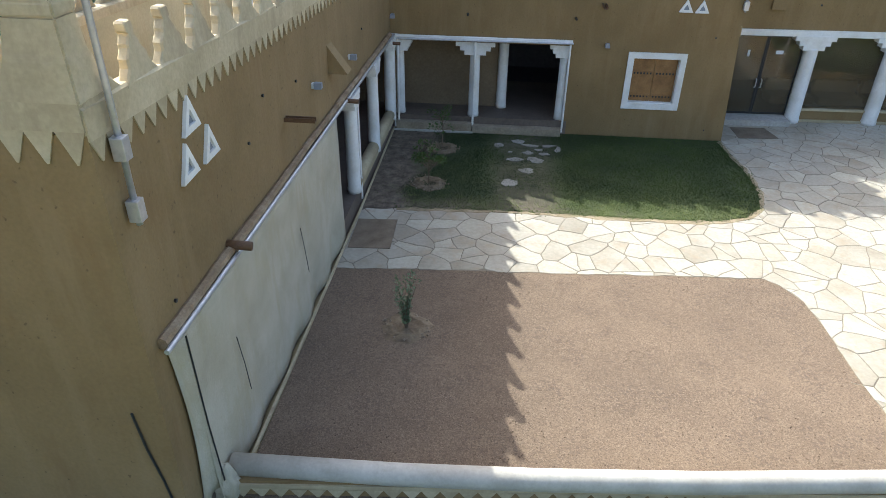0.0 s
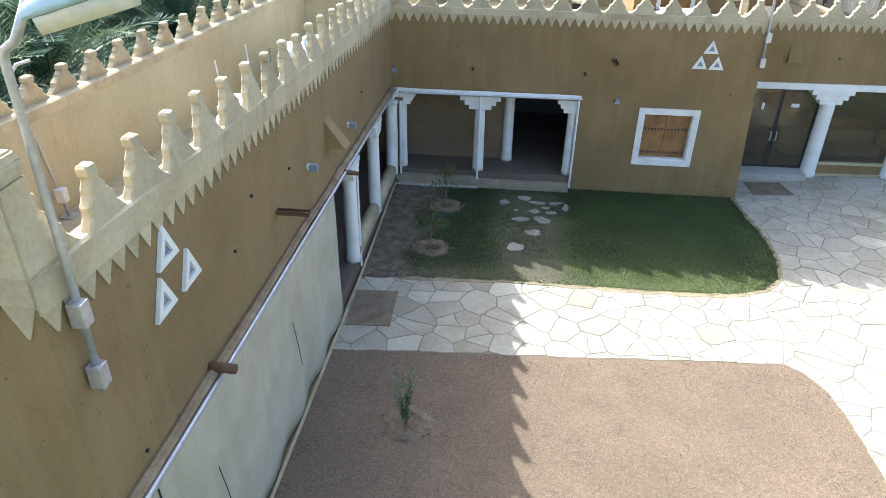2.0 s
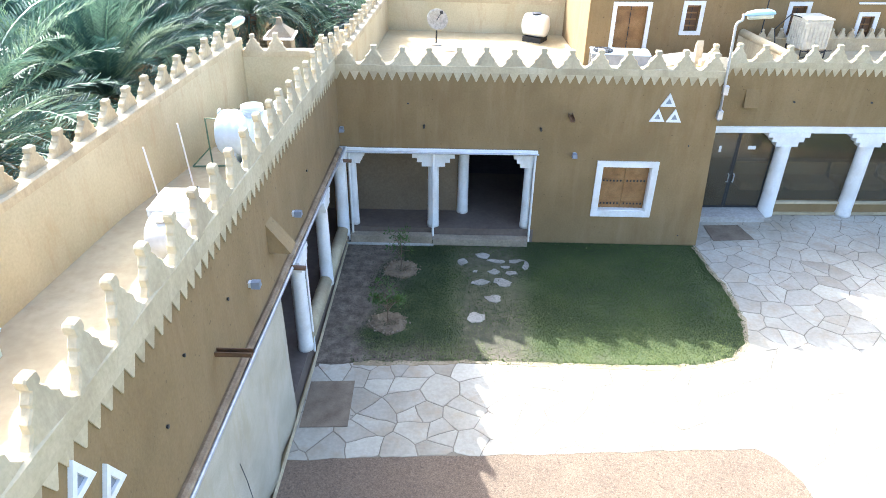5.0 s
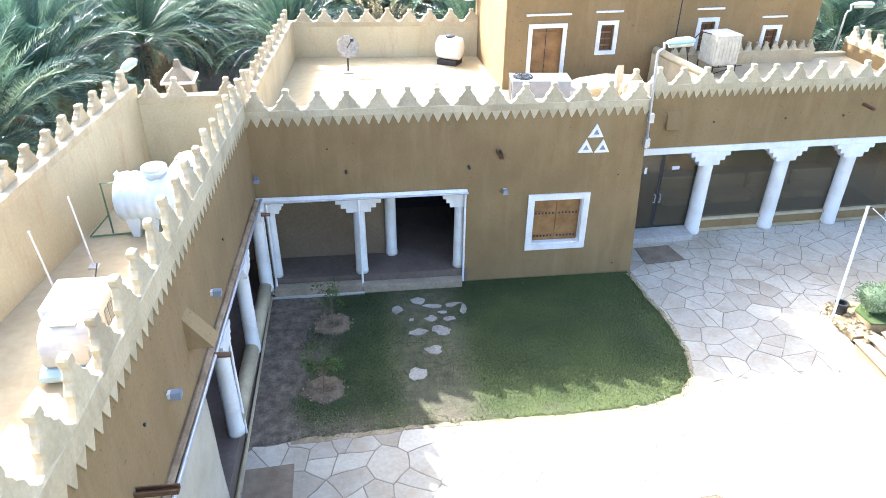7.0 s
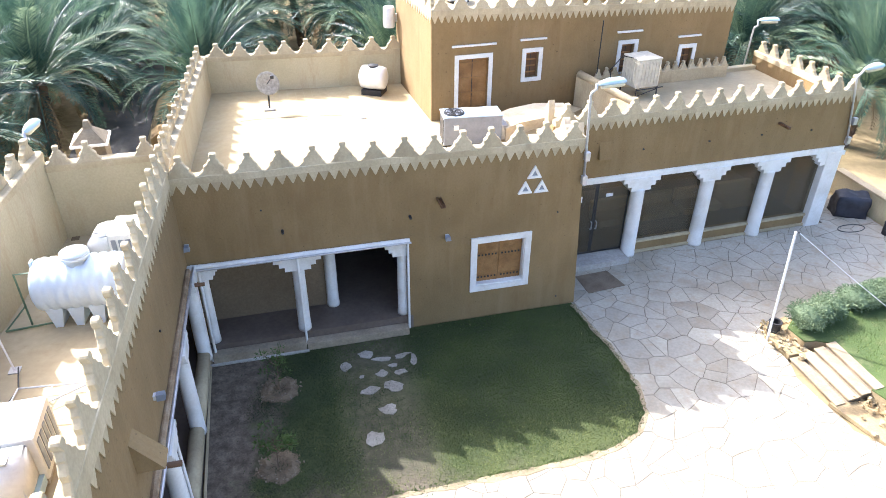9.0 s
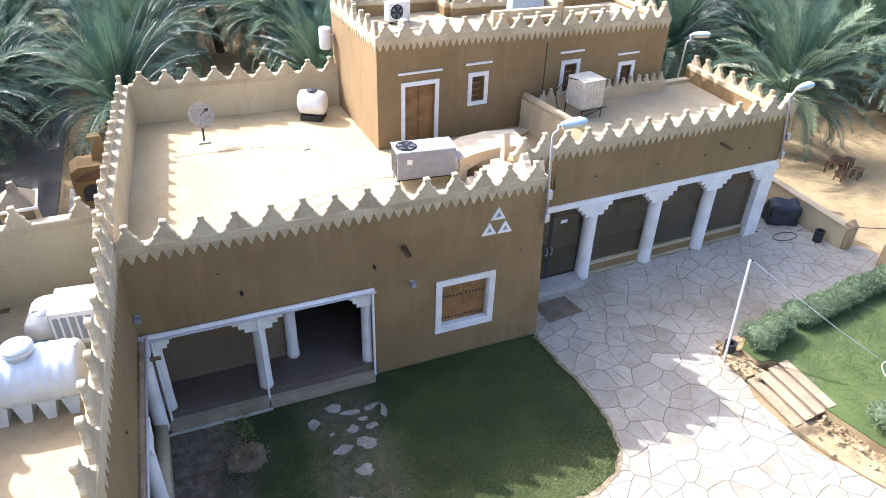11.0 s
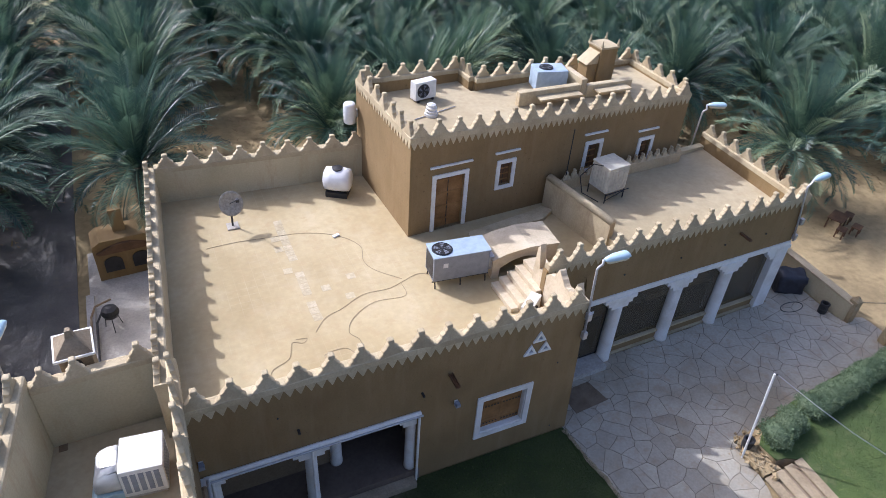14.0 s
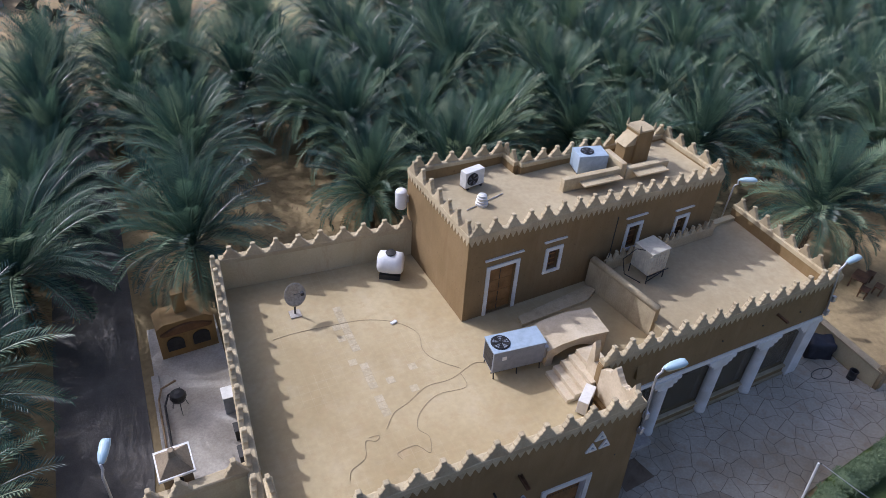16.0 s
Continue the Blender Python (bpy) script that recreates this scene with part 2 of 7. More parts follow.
def tube(pts, r, seg=10, radii=None):
    return add_tube(bmesh.new(), pts, r, seg, True, radii)


def add_turned(bm, profile, seg=20, at=(0, 0, 0)):
    """A solid of revolution from (radius, z) pairs."""
    rings = []
    for r, z in profile:
        rings.append([bm.verts.new((at[0] + r * math.cos(2 * math.pi * k / seg), at[1] + r * math.sin(2 * math.pi * k / seg), at[2] + z)) for k in range(seg)])
    for a, b in zip(rings, rings[1:]):
        for k in range(seg):
            bm.faces.new((a[k], a[(k + 1) % seg], b[(k + 1) % seg], b[k]))
    bm.faces.new(rings[0][::-1])
    bm.faces.new(rings[-1])
    return bm


def turned(profile, seg=20, at=(0, 0, 0)):
    return add_turned(bmesh.new(), profile, seg, at)


def add_plate(bm, outline, y0, y1):
    """An outline of (x, z) pairs, given depth from y0 to y1."""
    f = [bm.verts.new((x, y0, z)) for x, z in outline]
    b = [bm.verts.new((x, y1, z)) for x, z in outline]
    n = len(outline)
    bm.faces.new(f)
    bm.faces.new(b[::-1])
    for i in range(n):
        bm.faces.new((f[i], b[i], b[(i + 1) % n], f[(i + 1) % n]))
    return bm


def plate(outline, y0, y1):
    return add_plate(bmesh.new(), outline, y0, y1)


def slab_from(outline, z0, z1):
    bm = bmesh.new()
    lo = [bm.verts.new((x, y, z0)) for x, y in outline]
    hi = [bm.verts.new((x, y, z1)) for x, y in outline]
    n = len(outline)
    bm.faces.new(hi)
    bm.faces.new(lo[::-1])
    for i in range(n):
        bm.faces.new((lo[i], lo[(i + 1) % n], hi[(i + 1) % n], hi[i]))
    return bm


def frame_of(p0, p1):
    """The matrix of a wall: x along it from p0 to p1, y to its left (its back), z up, and its length."""
    d = Vector((p1[0] - p0[0], p1[1] - p0[1]))
    return pose(p0[0], p0[1], 0, 0, 0, math.degrees(math.atan2(d.y, d.x))), d.length


def wall(name, p0, p1, z0, z1, thick, mat, openings=(), label="", z1_end=None):
    """An upright wall with a front at the line p0-p1 and its back thick to the left of it; openings (x0, x1, z0, z1) go through it."""
    m, length = frame_of(p0, p1)
    top1 = z1 if z1_end is None else z1_end
    xs = sorted({0.0, length, *(v for o in openings for v in o[:2])})
    zs = sorted({z0, z1, *(v for o in openings for v in o[2:] if z0 < v < z1)})
    n, k = len(xs) - 1, len(zs) - 1

    def full(i, j):
        if not (0 <= i < n and 0 <= j < k):
            return False
        cx, cz = (xs[i] + xs[i + 1]) / 2, (zs[j] + zs[j + 1]) / 2
        return not any(o[0] < cx < o[1] and o[2] < cz < o[3] for o in openings)

    verts, index, faces = [], {}, []

    def v(i, j, b):
        if (i, j, b) not in index:
            index[i, j, b] = len(verts)
            z = zs[j]
            if j == k:
                z = z1 + (top1 - z1) * xs[i] / length
            verts.append((xs[i], b * thick, z))
        return index[i, j, b]

    for i in range(n):
        for j in range(k):
            if not full(i, j):
                continue
            faces.append((v(i, j, 0), v(i + 1, j, 0), v(i + 1, j + 1, 0), v(i, j + 1, 0)))
            faces.append((v(i, j, 1), v(i, j + 1, 1), v(i + 1, j + 1, 1), v(i + 1, j, 1)))
            if not full(i - 1, j):
                faces.append((v(i, j, 0), v(i, j + 1, 0), v(i, j + 1, 1), v(i, j, 1)))
            if not full(i + 1, j):
                faces.append((v(i + 1, j, 0), v(i + 1, j, 1), v(i + 1, j + 1, 1), v(i + 1, j + 1, 0)))
            if not full(i, j - 1):
                faces.append((v(i, j, 0), v(i, j, 1), v(i + 1, j, 1), v(i + 1, j, 0)))
            if not full(i, j + 1):
                faces.append((v(i, j + 1, 0), v(i + 1, j + 1, 0), v(i + 1, j + 1, 1), v(i, j + 1, 1)))
    ob = ob_from(name, verts, faces, mat)
    ob.matrix_basis = m
    return tagged(ob, label, "wall", "", "structure")


def merlon_mesh(width, height, thick, lump=0.0):
    """A stepped, bell-shaped merlon with a small block on top, its face at y = 0 and its back leaning in."""
    w, h = width / 2, height
    half = [(w, 0), (w * 0.93, h * 0.05), (w * 0.80, h * 0.13), (w * 0.77, h * 0.19), (w * 0.66, h * 0.27), (w * 0.58, h * 0.36), (w * 0.56, h * 0.42), (w * 0.45, h * 0.50), (w * 0.36, h * 0.58), (w * 0.34, h * 0.64), (w * 0.25, h * 0.70), (w * 0.17, h * 0.76), (w * 0.14, h * 0.80), (w * 0.175, h * 0.84), (w * 0.175, h * 0.96), (w * 0.12, h)]
    if lump:
        half = [(x * (1 + lump * math.sin(z / h * 19)), z) if 0.1 < z / h < 0.7 else (x * (1.25 if z / h > 0.8 else 1.0), z) for x, z in half]
    outline = [(-x, z) for x, z in half] + [(x, z) for x, z in reversed(half)]
    lean = 0.12
    bm = bmesh.new()
    rows = []
    for y, k in ((0.0, 0.9), (0.02, 1.0), (thick - 0.02, 1.0), (thick, 0.9)):
        rows.append([bm.verts.new((x * (k if z > 0.05 else 1.0), y + lean * z, z - 0.02 - (1 - k) * 0.12 * (z > h * 0.5))) for x, z in outline])
    n = len(outline)
    bm.faces.new(rows[0])
    bm.faces.new(rows[-1][::-1])
    for r0, r1 in zip(rows, rows[1:]):
        for i in range(n):
            bm.faces.new((r0[i], r1[i], r1[(i + 1) % n], r0[(i + 1) % n]))
    bmesh.ops.recalc_face_normals(bm, faces=bm.faces)
    me = bpy.data.meshes.new("merlon")
    bm.to_mesh(me)
    bm.free()
    me.materials.append(CREAM)
    return me


def battlement(name, p0, p1, z, z_end, thick, label, count=None, pitch=0.77, tall=0.51, teeth=3, tooth=0.24, band=0.2, outer=True, skip=(), slim=0.15, lump=0.06):
    """A cream coping on a wall: a band with hanging teeth on its face and a row of merlons in the same plane. p0-p1 is the face, its back to the left. z: the tips of the teeth."""
    m, length = frame_of(p0, p1)
    root = thing(name, 0, 0, 0, 0, label, "battlement", "battlements")
    root.matrix_basis = m
    count = count or max(2, round(length / pitch))
    step = length / count
    slope = (z_end - z) / length
    rng = random.Random(name + str(p0))

    def zz(x):
        return z + slope * x

    ztop = tooth + band
    proud = 0.022
    # the band wraps over the wall's head, its upper edge worn and wavy
    bm = bmesh.new()
    n = max(2, int(length / 0.35))
    rings = []
    for i in range(n + 1):
        x = length * i / n
        up = zz(x) + ztop + rng.uniform(-0.012, 0.012)
        rings.append([bm.verts.new(c) for c in ((x, -proud, zz(x) + tooth), (x, thick + 0.02, zz(x) + tooth), (x, thick + 0.02, up - 0.03), (x, thick - 0.02, up), (x, 0.03 - proud, up), (x, -proud, up - 0.03))])
    for r0, r1 in zip(rings, rings[1:]):
        for k in range(6):
            bm.faces.new((r0[k], r1[k], r1[(k + 1) % 6], r0[(k + 1) % 6]))
    bm.faces.new(rings[0])
    bm.faces.new(rings[-1][::-1])
    part("coping", bm, CREAM, root)
    if outer:
        n = count * teeth
        w = length / n
        bm = plate([(-w / 2, tooth + 0.03), (w / 2, tooth + 0.03), (w / 2, tooth), (0.012, 0), (-0.012, 0), (-w / 2, tooth)], -proud + 0.003, -0.002)
        bmesh.ops.recalc_face_normals(bm, faces=bm.faces)
        tm = bpy.data.meshes.new("tooth")
        bm.to_mesh(tm)
        bm.free()
        tm.materials.append(CREAM)
        for i in range(n):
            x = (i + 0.5) * w
            o = new("tooth", tm)
            o.parent = root
            o.matrix_basis = pose(x, 0, zz(x), 0, rng.uniform(-2, 2), 0) @ Matrix.Diagonal((1, 1, rng.uniform(0.97, 1.04), 1))
    me = merlon_mesh(step, tall, min(thick, slim), lump)
    for i in range(count):
        if i in skip:
            continue
        x = (i + 0.5) * step
        o = new("merlon", me)
        o.parent = root
        o.matrix_basis = pose(x + rng.uniform(-0.02, 0.02), -proud + 0.004 + rng.uniform(0, 0.01), zz(x) + ztop - 0.025, rng.uniform(-2, 2), rng.uniform(-2.5, 2.5), rng.uniform(-3, 3)) @ Matrix.Diagonal((rng.uniform(0.94, 1.03), 1, rng.uniform(0.94, 1.06), 1))
    return root


# ---- ground ----
PI2 = 2 * math.pi
GROUND_Z = -0.06
gv, gf = [], []
cells = [-900, -500, -300, -180, -110, -70, -45, -30, -20, -12, -6, 0, 6, 12, 20, 30, 45, 70, 110, 180, 300, 500, 900]
for yy in cells:
    for xx in cells:
        gv.append((xx + 8, yy + 25, GROUND_Z))
nc = len(cells)
for j in range(nc - 1):
    for i in range(nc - 1):
        gf.append((j * nc + i, j * nc + i + 1, (j + 1) * nc + i + 1, (j + 1) * nc + i))
ground = tagged(ob_from("ground", gv, gf, EARTH), "sandy ground of the palm grove with dry litter", "ground", "", "structure")

# courtyard surfaces
GRAVEL_EDGE = [(-0.85, 6.9), (11.5, 6.9), (9.75, 9.2), (9.62, 10.6), (9.6, 12.0), (9.5, 12.9), (9.2, 13.5), (8.9, 13.76), (3.1, 13.42), (-0.75, 13.2)]
gravel = tagged(part("gravel_bed", slab_from(GRAVEL_EDGE, -0.05, 0.0), GRAVEL), "bed of fine reddish-brown gravel in the courtyard", "gravel", "", "structure")
LAWN_EDGE = [(0.2, 16.12), (3.0, 16.25), (7.0, 16.2), (8.6, 16.3), (9.4, 16.6), (9.95, 17.2), (10.22, 18.2), (10.25, 19.4), (10.1, 20.8), (9.98, 21.98), (-0.7, 21.98), (-0.72, 16.12)]
lawn_base = tagged(part("lawn_bed", slab_from(LAWN_EDGE, -0.05, 0.005), LAWN), "mown green lawn in front of the portico, worn at its edge", "lawn", "", "structure")


def soil_reach(y):
    """Where the bare soil beside the porch gives way to the lawn."""
    return -0.25 + 0.06 * (y - 16) + 0.2 * noise.noise((y * 1.1, 3, 0)) + 0.12 * noise.noise((y * 3.7, 7, 0)) + 0.07 * noise.noise((y * 11, 1, 0))


SOIL_EDGE = [(-0.69, 21.96), (-0.71, 16.14)] + [(soil_reach(16.14 + 5.82 * k / 90), 16.14 + 5.82 * k / 90) for k in range(91)]
soil_strip = tagged(part("soil_strip", slab_from(SOIL_EDGE, -0.02, 0.012), LAWN), "bare brown soil along the porch", "soil", "", "structure")
PAVE_EDGE = [(-0.75, 13.2), (3.1, 13.42), (8.9, 13.76), (9.2, 13.5), (9.5, 12.9), (9.6, 12.0), (9.62, 10.6), (9.75, 9.2), (11.5, 6.9), (18.5, 6.9), (16.2, 12.5), (14.6, 15.4), (14.5, 17.3), (15.1, 19.4), (15.8, 19.6), (17.6, 19.9), (20.0, 20.2), (22.6, 20.4), (24.4, 20.55), (24.2, 22.2), (23.2, 22.6), (23.2, 26.2), (21.3, 26.2), (21.2, 24.36), (10.0, 24.0), (10.0, 22.0), (10.1, 20.8), (10.25, 19.4), (10.22, 18.2), (9.95, 17.2), (9.4, 16.6), (8.6, 16.3), (7.0, 16.2), (3.0, 16.25), (0.2, 16.12), (-0.72, 16.12)]
pave = tagged(part("paving", slab_from(PAVE_EDGE, -0.05, 0.0), MORTAR), "crazy paving of pale irregular flagstones", "pavement", "", "structure")

# ---- left wing ----


def lx(y):
    """The courtyard face of the left wing."""
    return -1.15 + (y - 7) * 0.025


LW_Y0, LW_Y1 = 6.1, 22.0
ROOF_Z = 3.6


def roof_l(y):
    """The level of the wing's roof, which falls towards its back."""
    return float(np.interp(y, (6.0, 16.5, 20.0, 24.3), (3.66, 3.6, 3.32, 3.08)))


LW_BACK = 24.3
TIP_L0, TIP_L1 = 5.72, 5.08
LT = 0.2
# its face looks towards +x: from far to near
wall_left = wall("wall_left_wing", (lx(LW_Y0), LW_Y0), (lx(LW_Y1), LW_Y1), 0.0, TIP_L0 + 0.3, LT, MUD, [(1.05, 15.6, -0.1, 3.12)], "mud-brown plastered wall of the long wing, over an open arcade", TIP_L1 + 0.3)
battlement("battlement", (lx(LW_Y0), LW_Y0), (lx(LW_Y1 + 1.6), LW_Y1 + 1.6), TIP_L0, TIP_L1 - 0.06, LT, "cream plaster battlement with hanging teeth on the long wing", pitch=0.80, band=0.34, tall=0.62, slim=0.12, lump=0.06)
OUT0, OUT1 = (-5.75, LW_Y0), (-3.9, LW_BACK)
wall_south = wall("wall_south", OUT0, (lx(LW_Y0), LW_Y0), -1.0, TIP_L0 + 0.3, 0.22, MUD, (), "mud-brown plastered end wall with a crack")
battlement("battlement", OUT0, (lx(LW_Y0), LW_Y0), TIP_L0, TIP_L0, 0.22, "weathered cream battlement on the end wall", count=5, tall=0.85, tooth=0.34, band=0.34, teeth=3, skip=(4,))
corner = thing("corner_merlon", 0, 0, 0, 0, "broad weathered cream block on the wing's corner", "battlement")
cx, cy, cz = lx(LW_Y0), LW_Y0, TIP_L0 + 0.6
for nm, levels in (("body", ((0.86, 0.6, 0, 0), (0.74, 0.5, 0.01, 0.14), (0.62, 0.42, 0.02, 0.4), (0.6, 0.38, 0.03, 0.44), (0.5, 0.34, 0.05, 0.78))), ("cap", ((0.53, 0.37, 0.04, 0.775), (0.53, 0.37, 0.04, 0.9), (0.45, 0.3, 0.07, 0.99)))):
    bm = bmesh.new()
    rows = [[bm.verts.new((cx + 0.028 - a * w - k, cy - 0.028 + b * d + k, cz + h)) for a, b in ((1, 0), (0, 0), (0, 1), (1, 1))] for w, d, k, h in levels]
    for lo, hi in zip(rows, rows[1:]):
        for k in range(4):
            bm.faces.new((lo[k], lo[(k + 1) % 4], hi[(k + 1) % 4], hi[k]))
    bm.faces.new(rows[0][::-1])
    bm.faces.new(rows[-1])
    bmesh.ops.bevel(bm, geom=bm.edges[:], offset=0.018, segments=2, affect="EDGES")
    part(nm, bm, CREAM, corner)
OUT_TOP = 5.35
wall_outer = wall("wall_outer", (-3.9, LW_BACK), OUT0, -0.05, OUT_TOP, 0.28, BEIGE, (), "beige plastered outer wall of the wing's roof")
wall_outer.matrix_basis = frame_of((-4.18, LW_BACK), (-6.03, LW_Y0))[0]
battlement("battlement", (-4.18, LW_BACK), (-6.03, LW_Y0), OUT_TOP - 0.24, OUT_TOP - 0.24, 0.28, "beige battlement along the outer wall of the wing", pitch=0.85, outer=False)
wall_back_left = wall("wall_back_left", (-3.9, 24.15), (-0.9, 24.3), -0.05, 5.0, 0.28, BEIGE, (), "beige plastered back wall of the wing's roof")
battlement("battlement", (-3.9, 24.15), (-1.2, 24.28), 4.76, 4.76, 0.28, "beige battlement on the back wall of the wing", pitch=0.72, outer=False, skip=(2,))
rv, rf_ = [], []
for y in (6.3, 10, 13, 16.5, 18, 20, 22, 24.2):
    xa, xb = -6.0 + (y - 6.1) * 0.1016, (lx(y) - 0.18 if y < 22.1 else -1.05)
    rv += [(xa, y, roof_l(y)), (xb, y, roof_l(y)), (xb, y, roof_l(y) - 0.13), (xa, y, roof_l(y) - 0.13)]
for i in range(0, len(rv) - 4, 4):
    rf_ += [tuple(i + k + o for k, o in q) for q in (((0, 0), (1, 0), (1, 4), (0, 4)), ((1, 0), (2, 0), (2, 4), (1, 4)), ((2, 0), (3, 0), (3, 4), (2, 4)), ((3, 0), (0, 0), (0, 4), (3, 4)))]
rf_ += [(0, 3, 2, 1), tuple(len(rv) - 4 + k for k in range(4))]
roof_left = tagged(ob_from("roof_left_wing", rv, rf_, SCREED), "pale screed roof of the long wing", "roof", "", "structure")

# ---- main building ----
FY = 22.0
FX0, FX1 = lx(FY), 10.0
TIP_M = 5.05
MT = 0.24
wall_main = wall("wall_main", (FX0, FY), (FX1, FY), 0.0, TIP_M + 0.27, MT, MUD, [(0.12, 4.85 - FX0, -0.1, 2.9), (6.85 - FX0, 8.3 - FX0, 1.15, 2.62)], "mud-brown plastered front wall with a portico and a window")
battlement("battlement", (FX0 - 0.1, FY), (FX1 - 0.17, FY), TIP_M, TIP_M, MT, "cream plaster battlement with hanging teeth on the front wall", count=14)
wall_return = wall("wall_return", (FX1, FY + MT), (FX1, 24.2), 0.0, 3.75, 0.3, MUD, (), "short mud-brown return wall beside the glass door")
RW0, RW1 = (10.0, 23.98), (20.95, 24.34)
TIP_R = 4.75
RT = 0.2
# the corner leans in towards its head, as mud walls do
for vert in wall_main.data.vertices:
    if vert.co.x > FX1 - FX0 - 0.01:
        vert.co.x += 0.08 - 0.055 * vert.co.z
for vert in wall_return.data.vertices:
    vert.co.y -= 0.08 - 0.055 * vert.co.z
RWM, RWL = frame_of(RW0, RW1)
wall_right = wall("wall_right_wing", (9.72, 23.97), RW1, 3.16, TIP_R + 0.27, RT, MUD, (), "mud-brown plastered wall over a glazed arcade")
battlement("battlement", (9.78, 23.975), (21.0, 24.34), TIP_R, TIP_R, RT, "cream battlement with hanging teeth over the glazed front", pitch=0.75)
roof_main = tagged(part("roof_main", slab_from([(FX0 - 0.36, FY + MT - 0.02), (FX1 - 0.02, FY + MT - 0.02), (FX1 + 0.28, 24.3), (13.75, 24.42), (13.75, 29.2), (7.25, 28.8), (7.2, 33.3), (-0.5, 33.6)], 3.3, ROOF_Z), ROOF), "sunlit pale screed roof terrace with faint tile marks", "roof", "", "structure")
TERRACE_Z = 4.26
roof_terrace = tagged(part("roof_terrace", slab_from([(13.32, 24.44), (20.8, 24.6), (21.0, 29.7), (12.85, 29.1), (13.3, 25.7)], 3.3, TERRACE_Z), SCREED), "pale screed roof of the side terrace", "roof", "", "structure")
# roof parapets
wall_roof_left = wall("wall_roof_left", (-0.35, 33.6), (-1.0, 23.4), -0.05, 4.9, 0.3, BEIGE, (), "beige side wall of the main roof")
battlement("battlement", (-0.35 - 0.3, 33.6), (-1.0 - 0.3, 23.4), 4.63, 4.63, 0.3, "beige battlement along the side of the main roof", pitch=0.78, outer=False)
wall_roof_left.matrix_basis = frame_of((-0.65, 33.6), (-1.3, 23.4))[0]
wall_roof_back = wall("wall_roof_back", (-0.35, 33.55), (7.2, 33.1), -0.05, 4.85, 0.3, BEIGE, (), "beige back wall of the main roof")
battlement("battlement", (-0.35, 33.55), (7.2, 33.1), 4.58, 4.58, 0.3, "beige battlement along the back of the main roof", pitch=0.8, outer=False)

# ---- upper block ----
UB = [(7.22, 28.75), (19.2, 29.5), (19.1, 33.3), (11.4, 32.8), (11.33, 33.85), (7.0, 33.6)]
TIP_U = 6.98


def upper_tip(p):
    """The teeth's level on the upper storey: its parapet falls a little towards the far end."""
    return TIP_U - 0.03 * (p[0] - 7.2)


for nm, a, b in (("wall_upper_front", UB[0], UB[1]), ("wall_upper_side", UB[1], UB[2]), ("wall_upper_back", UB[2], UB[3]), ("wall_upper_jog", UB[3], UB[4]), ("wall_upper_rear", UB[4], UB[5]), ("wall_upper_flank", UB[5], UB[0])):
    opens = []
    if nm == "wall_upper_front":
        opens = [(0.97, 2.08, ROOF_Z, 5.72), (3.48, 3.98, 4.86, 5.76), (7.3, 7.85, 4.7, 5.75), (9.95, 10.45, 4.42, 5.4)]
    wall(nm, a, b, ROOF_Z - 0.6, upper_tip(a) + 0.27, 0.22, MUD, opens, "mud-brown plastered wall of the upper storey", upper_tip(b) + 0.27)
    battlement("battlement", a, b, upper_tip(a), upper_tip(b), 0.2, "cream battlement with hanging teeth on the upper storey", pitch=0.72, tall=0.5)
roof_upper = tagged(part("roof_upper", slab_from([(7.4, 28.95), (19.0, 29.68), (18.92, 33.1), (11.22, 32.62), (11.15, 33.66), (7.2, 33.44)], 6.6, 6.8), SCREED), "pale screed roof of the upper storey", "roof", "", "structure")

# side parapet of the terrace
wall_terrace_side = wall("wall_terrace_side", (20.95, 24.34), (21.1, 29.9), -0.05, 4.75, 0.2, MUD, (), "mud-brown end wall of the side terrace")
battlement("battlement", (20.95, 24.34), (21.1, 29.9), 4.5, 4.5, 0.2, "cream battlement on the end of the side terrace", pitch=0.72)
wall_rear = wall("wall_terrace_back", (21.1, 29.9), (19.1, 29.75), -0.05, 4.4, 0.28, BEIGE, (), "beige back wall of the side terrace")

# ---- more materials ----
WOOD = surface("carved_wood", (0.30, 0.155, 0.05), (0.20, 0.10, 0.03), (0.38, 0.21, 0.08), 2.5, 40, 0.6, 0.3)
DARKWOOD = surface("dark_wood", (0.14, 0.07, 0.03), (0.09, 0.045, 0.02), (0.19, 0.10, 0.045), 3, 40, 0.65, 0.3)
OLDWOOD = surface("old_timber", (0.30, 0.21, 0.12), (0.2, 0.13, 0.07), (0.42, 0.33, 0.22), 3, 30, 0.85, 0.5)
STEEL = plain("galvanised_steel", (0.55, 0.55, 0.56), 0.42, 0.7, 0.1, 9)
BLACK = plain("black_metal", (0.03, 0.03, 0.032), 0.5, 0.2)
CANVAS = surface("canvas", (0.52, 0.47, 0.35), (0.44, 0.39, 0.28), (0.60, 0.55, 0.43), 1.2, 60, 0.9, 0.25, (0.40, 0.34, 0.21), streak=True)
PLASTIC = plain("white_plastic", (0.76, 0.77, 0.78), 0.4, 0.0, 0.06, 4)
TANKWHITE = plain("bluish_white_plastic", (0.62, 0.73, 0.82), 0.38, 0.0, 0.06, 4)
METALWHITE = plain("white_enamel", (0.70, 0.70, 0.67), 0.4, 0.0, 0.08, 5)
GREYBOX = plain("grey_enamel", (0.25, 0.275, 0.32), 0.45, 0.1, 0.1, 5)
TARP = plain("black_cover", (0.035, 0.035, 0.045), 0.55, 0.0, 0.2, 3)
MAT = surface("brown_mat", (0.2, 0.155, 0.105), (0.155, 0.115, 0.075), (0.25, 0.195, 0.135), 3, 50, 1.0, 0.5)
